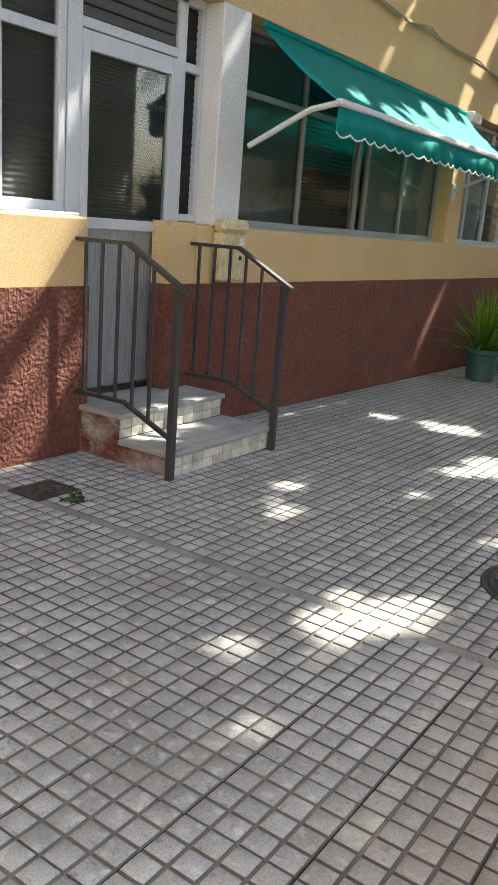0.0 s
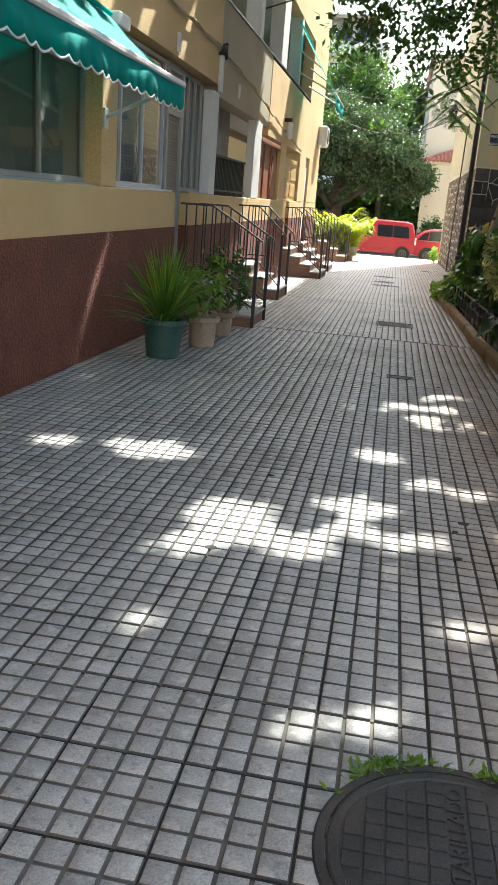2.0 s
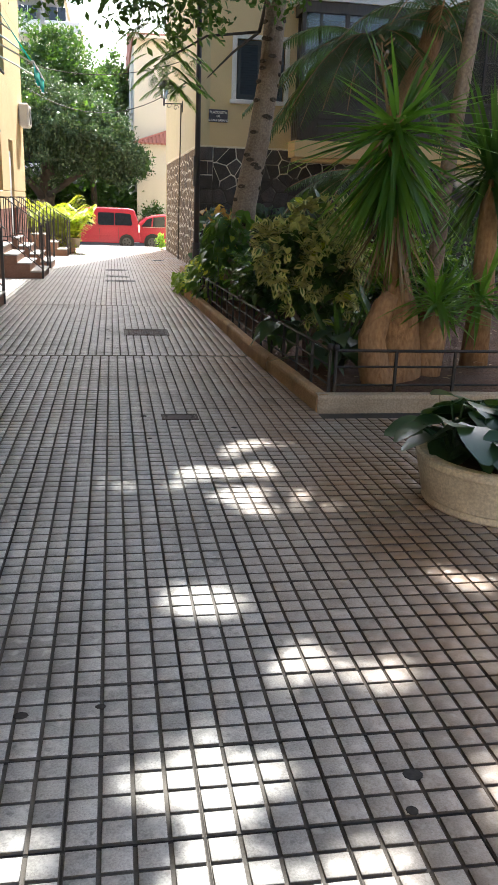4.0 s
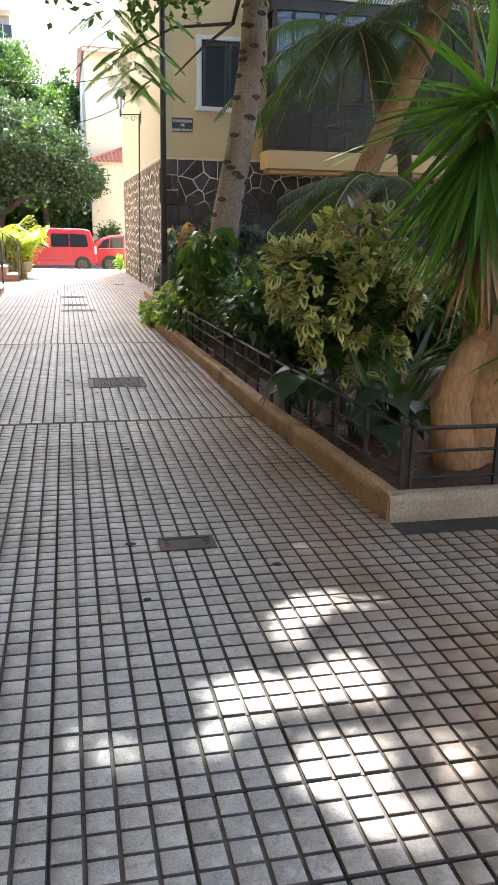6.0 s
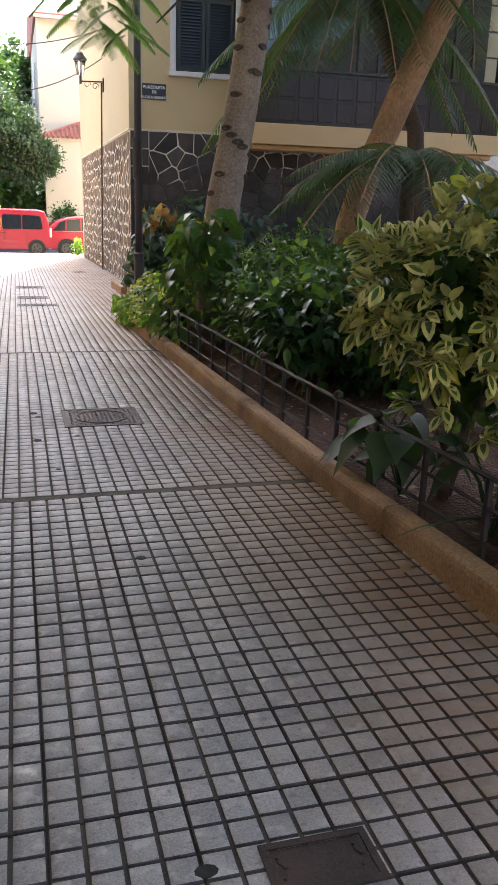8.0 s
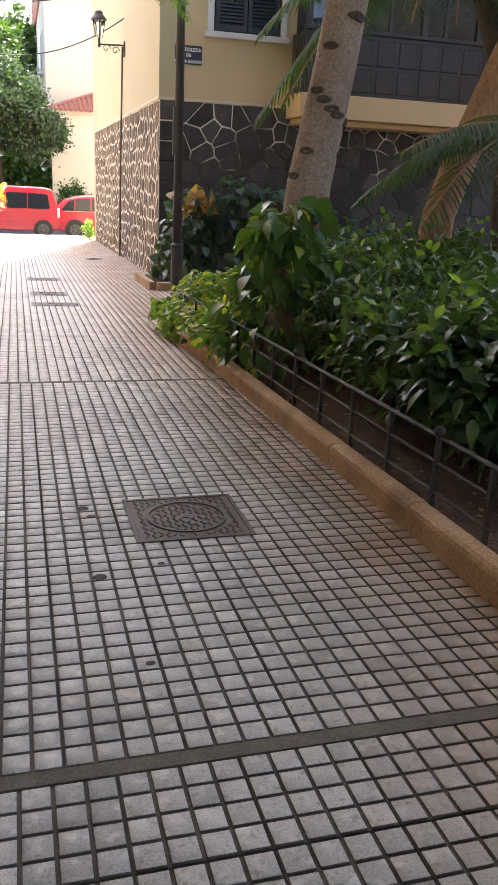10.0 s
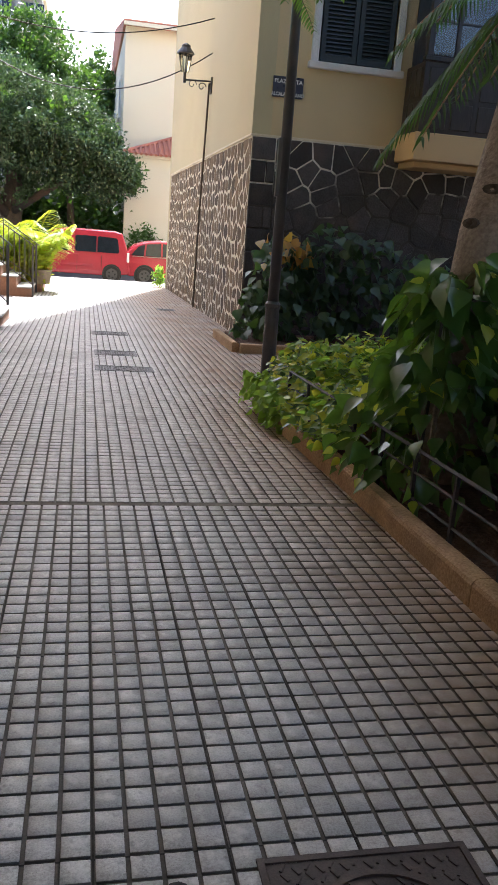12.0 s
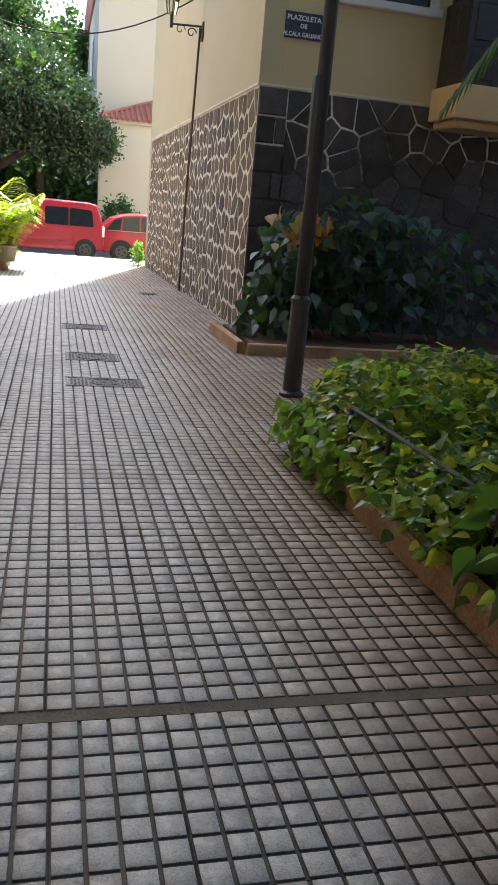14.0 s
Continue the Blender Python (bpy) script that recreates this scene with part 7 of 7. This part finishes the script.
def flat_part(name, b, mat, parent, m, label=""):
    bmesh.ops.transform(b, matrix=m, verts=b.verts)
    return part(name, b, mat, parent, label)


mh = thing("manhole_cover", (-0.395, 4.33, floor_z(4.33)), "round cast iron manhole cover with a grid of studs", "manhole cover")
m = on_floor(-0.395, 4.33)
flat_part("frame", lathe(bmesh.new(), [(0.355, -0.03), (0.355, 0.002), (0.35, 0.006), (0.327, 0.006), (0.325, -0.004), (0.31, -0.004)], (0, 0, 0), 56), M_CAST, mh, m, "worn iron ring")
lid = flat_part("lid", lathe(bmesh.new(), [(0.323, -0.02), (0.323, 0.004), (0.317, 0.007), (0.296, 0.007), (0.292, 0.002), (0.02, 0.002)], (0, 0, 0), 56), M_CAST, mh, m)
for i in range(-6, 7):
    for k in range(-6, 7):
        x, y = i * 0.052, k * 0.052
        if i == 0 or math.hypot(abs(x) + 0.018, abs(y) + 0.018) > 0.29:
            continue
        b = boxed(x - 0.0225, x + 0.0225, y - 0.0225, y + 0.0225, 0.0, 0.006, bevel=0.0015)
        flat_part("stud", b, M_CAST, lid, m)
cu = bpy.data.curves.new("lettering", "FONT")
cu.body, cu.size, cu.align_x, cu.align_y, cu.extrude = "ALCANTARILLADO", 0.062, "CENTER", "CENTER", 0.0025
cu.materials.append(M_CAST)
t_ob = new("lettering", cu)
t_ob.matrix_basis = m @ pose(0, 0, 0.004, 0, 0, 90)
hang(t_ob, lid)
wd = thing("weed", (-0.62, 4.62, floor_z(4.6)), "small green weeds at the edge of the iron ring", "weed")
g = np.random.default_rng(14)
a = np.concatenate([g.normal(2.05, 0.22, 90), g.normal(1.2, 0.1, 30)])
rad = g.normal(0.36, 0.012, len(a))
pos = np.stack([-0.41 + rad * np.cos(a), 4.33 + rad * np.sin(a), np.full(len(a), floor_z(4.6))], -1)
grown("leaves", OVAL, pos, np.stack([g.normal(size=len(a)), g.normal(size=len(a)), np.ones(len(a)) * 0.7], -1), 0.035, 0.012, L_FRESH, wd, rng=g)
wd = thing("weed", (-2.75, 3.6, floor_z(3.6)), "small weed by a dark floor drain", "weed")
pos, way = clumped(g, (-2.78, 3.62, floor_z(3.62) + 0.02), (0.08, 0.05, 0.03), 10, 8, 0.015)
grown("leaves", OVAL, pos, way, 0.04, 0.018, L_DARK, wd, rng=g)


def square_cover(x0, x1, y0, y1, label, disc=True, mat=M_RUST, name="drain_cover"):
    cx, cy = (x0 + x1) / 2, (y0 + y1) / 2
    c = thing(name, (cx, cy, floor_z(cy)), label, "drain cover", "iron covers in the lane")
    m = on_floor(cx, cy)
    w, h = (x1 - x0) / 2, (y1 - y0) / 2
    b = bmesh.new()
    for q in ((-w, w, -h, -h + 0.018), (-w, w, h - 0.018, h), (-w, -w + 0.018, -h + 0.018, h - 0.018), (w - 0.018, w, -h + 0.018, h - 0.018)):
        box(b, *q, -0.03, 0.006)
    flat_part("frame", b, mat, c, m)
    plate = flat_part("plate", boxed(-w + 0.02, w - 0.02, -h + 0.02, h - 0.02, -0.03, 0.002), mat, c, m)
    if disc:
        r = min(w, h) * 0.72
        flat_part("lid_ring", lathe(bmesh.new(), [(r, 0.0), (r, 0.009), (r - 0.011, 0.009), (r - 0.011, 0.0)], (0, 0, 0), 40), mat, plate, m)
        flat_part("key_hole", lathe(bmesh.new(), [(0.018, 0.002), (0.018, 0.0055), (0.004, 0.005)], (0, 0, 0), 12), M_BLACK, plate, m)
    b = bmesh.new()
    k = 0
    step = 0.031
    for i in range(-int(w / step), int(w / step) + 1):
        for j in range(-int(h / step), int(h / step) + 1):
            x, y = i * step, j * step + (0.012 if i % 2 else 0)
            if abs(x) > w - 0.035 or abs(y) > h - 0.035 or math.hypot(x, y) < 0.035 or abs(math.hypot(x, y) - 0.72 * min(w, h)) < 0.022:
                continue
            a = math.radians((60, -60)[(i + j) % 2])
            dx, dy = 0.0135 * math.cos(a), 0.0135 * math.sin(a)
            nx, ny = -0.0035 * math.sin(a), 0.0035 * math.cos(a)
            prism(b, [(x - dx - nx, y - dy - ny), (x + dx - nx, y + dy - ny), (x + dx + nx, y + dy + ny), (x - dx + nx, y - dy + ny)], 0.001, 0.006, axis="z")
    tagged(flat_part("relief", b, mat, plate, m), kind="stuff")
    return c


square_cover(-0.86, -0.31, 14.77, 15.30, "square rusty iron cover with a round patterned lid")
square_cover(-0.65, -0.385, 10.59, 10.75, "small rectangular rusty drain cover", disc=False)
square_cover(-1.17, -0.62, 26.05, 26.5, "square iron cover near the stairs", mat=M_CAST)
square_cover(-1.15, -0.62, 23.9, 24.35, "square iron cover near the stairs", mat=M_CAST)
square_cover(-1.16, -0.50, 22.7, 23.05, "rectangular iron cover near the stairs", mat=M_CAST)
square_cover(0.25, 0.62, 30.95, 31.3, "small iron cover by the stone wall", mat=M_CAST)
square_cover(-3.1, -2.86, 3.45, 3.75, "dark floor drain by the wall", disc=False, mat=M_CAST)
GUM = ((-1.04, 7.1), (-1.27, 7.08), (-0.21, 6.69), (-0.26, 6.56), (-0.27, 6.22), (-1.37, 5.95), (-0.76, 10.1), (-0.16, 10.35), (-0.78, 10.71), (-0.95, 13.81), (-0.67, 12.46), (-1.05, 14.47), (-0.79, 14.55), (-1.03, 15.12), (-1.06, 15.23))
for i, (x, y) in enumerate(GUM):
    gm = lathe(bmesh.new(), [(0.017 + 0.006 * (i % 3), 0), (0.015 + 0.006 * (i % 3), 0.0018), (0.004, 0.002)], (x, y, floor_z(y) + 0.0005), 9, squash=0.7 + 0.1 * (i % 4))
    tagged(part("gum_spot", gm, M_GUM, None, "flattened dark gum spot on the paving"), category="gum", group="gum spots")

# ---- paving: tiles of sixteen squares ----
T, PITCH, GAP, CH = 1 / 3, 1 / 12, 0.0060, 0.0018
v, f, mi = [], [], []
for i in range(4):
    for k in range(4):
        x0, x1, y0, y1 = i * PITCH + GAP, (i + 1) * PITCH - GAP, k * PITCH + GAP, (k + 1) * PITCH - GAP
        c = len(v)
        v += [(x0, y0, -0.011), (x1, y0, -0.011), (x1, y1, -0.011), (x0, y1, -0.011), (x0, y0, -CH), (x1, y0, -CH), (x1, y1, -CH), (x0, y1, -CH)]
        v += [(x0 + CH, y0 + CH, 0), (x1 - CH, y0 + CH, 0), (x1 - CH, y1 - CH, 0), (x0 + CH, y1 - CH, 0)]
        for q in ((8, 9, 10, 11), (4, 5, 9, 8), (5, 6, 10, 9), (6, 7, 11, 10), (7, 4, 8, 11), (0, 1, 5, 4), (1, 2, 6, 5), (2, 3, 7, 6), (3, 0, 4, 7)):
            f.append([c + w for w in q])
            mi.append(1 if min(q) < 4 else 0)
c = len(v)
v += [(0.0028, 0.0028, -0.0085), (T - 0.0028, 0.0028, -0.0085), (T - 0.0028, T - 0.0028, -0.0085), (0.0028, T - 0.0028, -0.0085)]
f.append([c, c + 1, c + 2, c + 3])
mi.append(1)
TV, TF = np.array(v), np.array(f)
tile_mesh = np_mesh("tile", TV, TF, [M_STUD, M_GROOVE], mi)
turn = pose(0, 0, 0, -math.degrees(math.atan(SLOPE)))
rng = random.Random(17)
rest = []
for ya, yb, phase in ((-3.16, 3.44, -0.453), (3.50, 13.305, -0.453), (13.36, 18.02, -0.585), (18.075, 41.5, -0.60)):
    rows = int((yb - ya) / T + 0.5)
    step = (yb - ya) / rows
    for r in range(rows):
        y = ya + r * step
        right = 4.2 if y < 10.45 else float(np.interp(y, [10.8, 13.35, 14.7, 18.6, 20.3, 20.9, 21.3, 24.5, 24.8], [0.56, 0.45, 0.43, 0.35, 0.30, 0.5, 6.0, 6.0, 0.9])) if y < 26.3 else HX
        k0 = math.ceil((-3.46 - phase) / T)
        for k in range(k0 - 1, 40):
            x = phase + k * T
            if x + 0.05 > right:
                break
            if (x + T / 2 + 0.41) ** 2 + (y + T / 2 - 4.33) ** 2 < 0.20 ** 2:
                continue
            dz = 0.0016 * (rng.random() - 0.5)
            if 4.6 < y < 14.9 and -1.95 < x < 0.28:
                ob = new("tile", tile_mesh)
                ob.matrix_basis = Matrix.Translation((x, y, floor_z(y) + dz)) @ turn @ pose(0, 0, 0, 0.25 * (rng.random() - 0.5), 0.25 * (rng.random() - 0.5), 0)
                hang(ob, floor)
            else:
                rest.append((x, y, floor_z(y) + dz))
rest = np.array(rest)
allv = TV[None] + rest[:, None]
allv[:, :, 2] -= SLOPE * TV[None, :, 1]
tagged(part("tiles", np_mesh("tiles", allv.reshape(-1, 3), (TF[None] + (np.arange(len(rest)) * len(TV))[:, None, None]).reshape(-1, 4), [M_STUD, M_GROOVE], np.tile(mi, len(rest))), None, floor), kind="stuff")
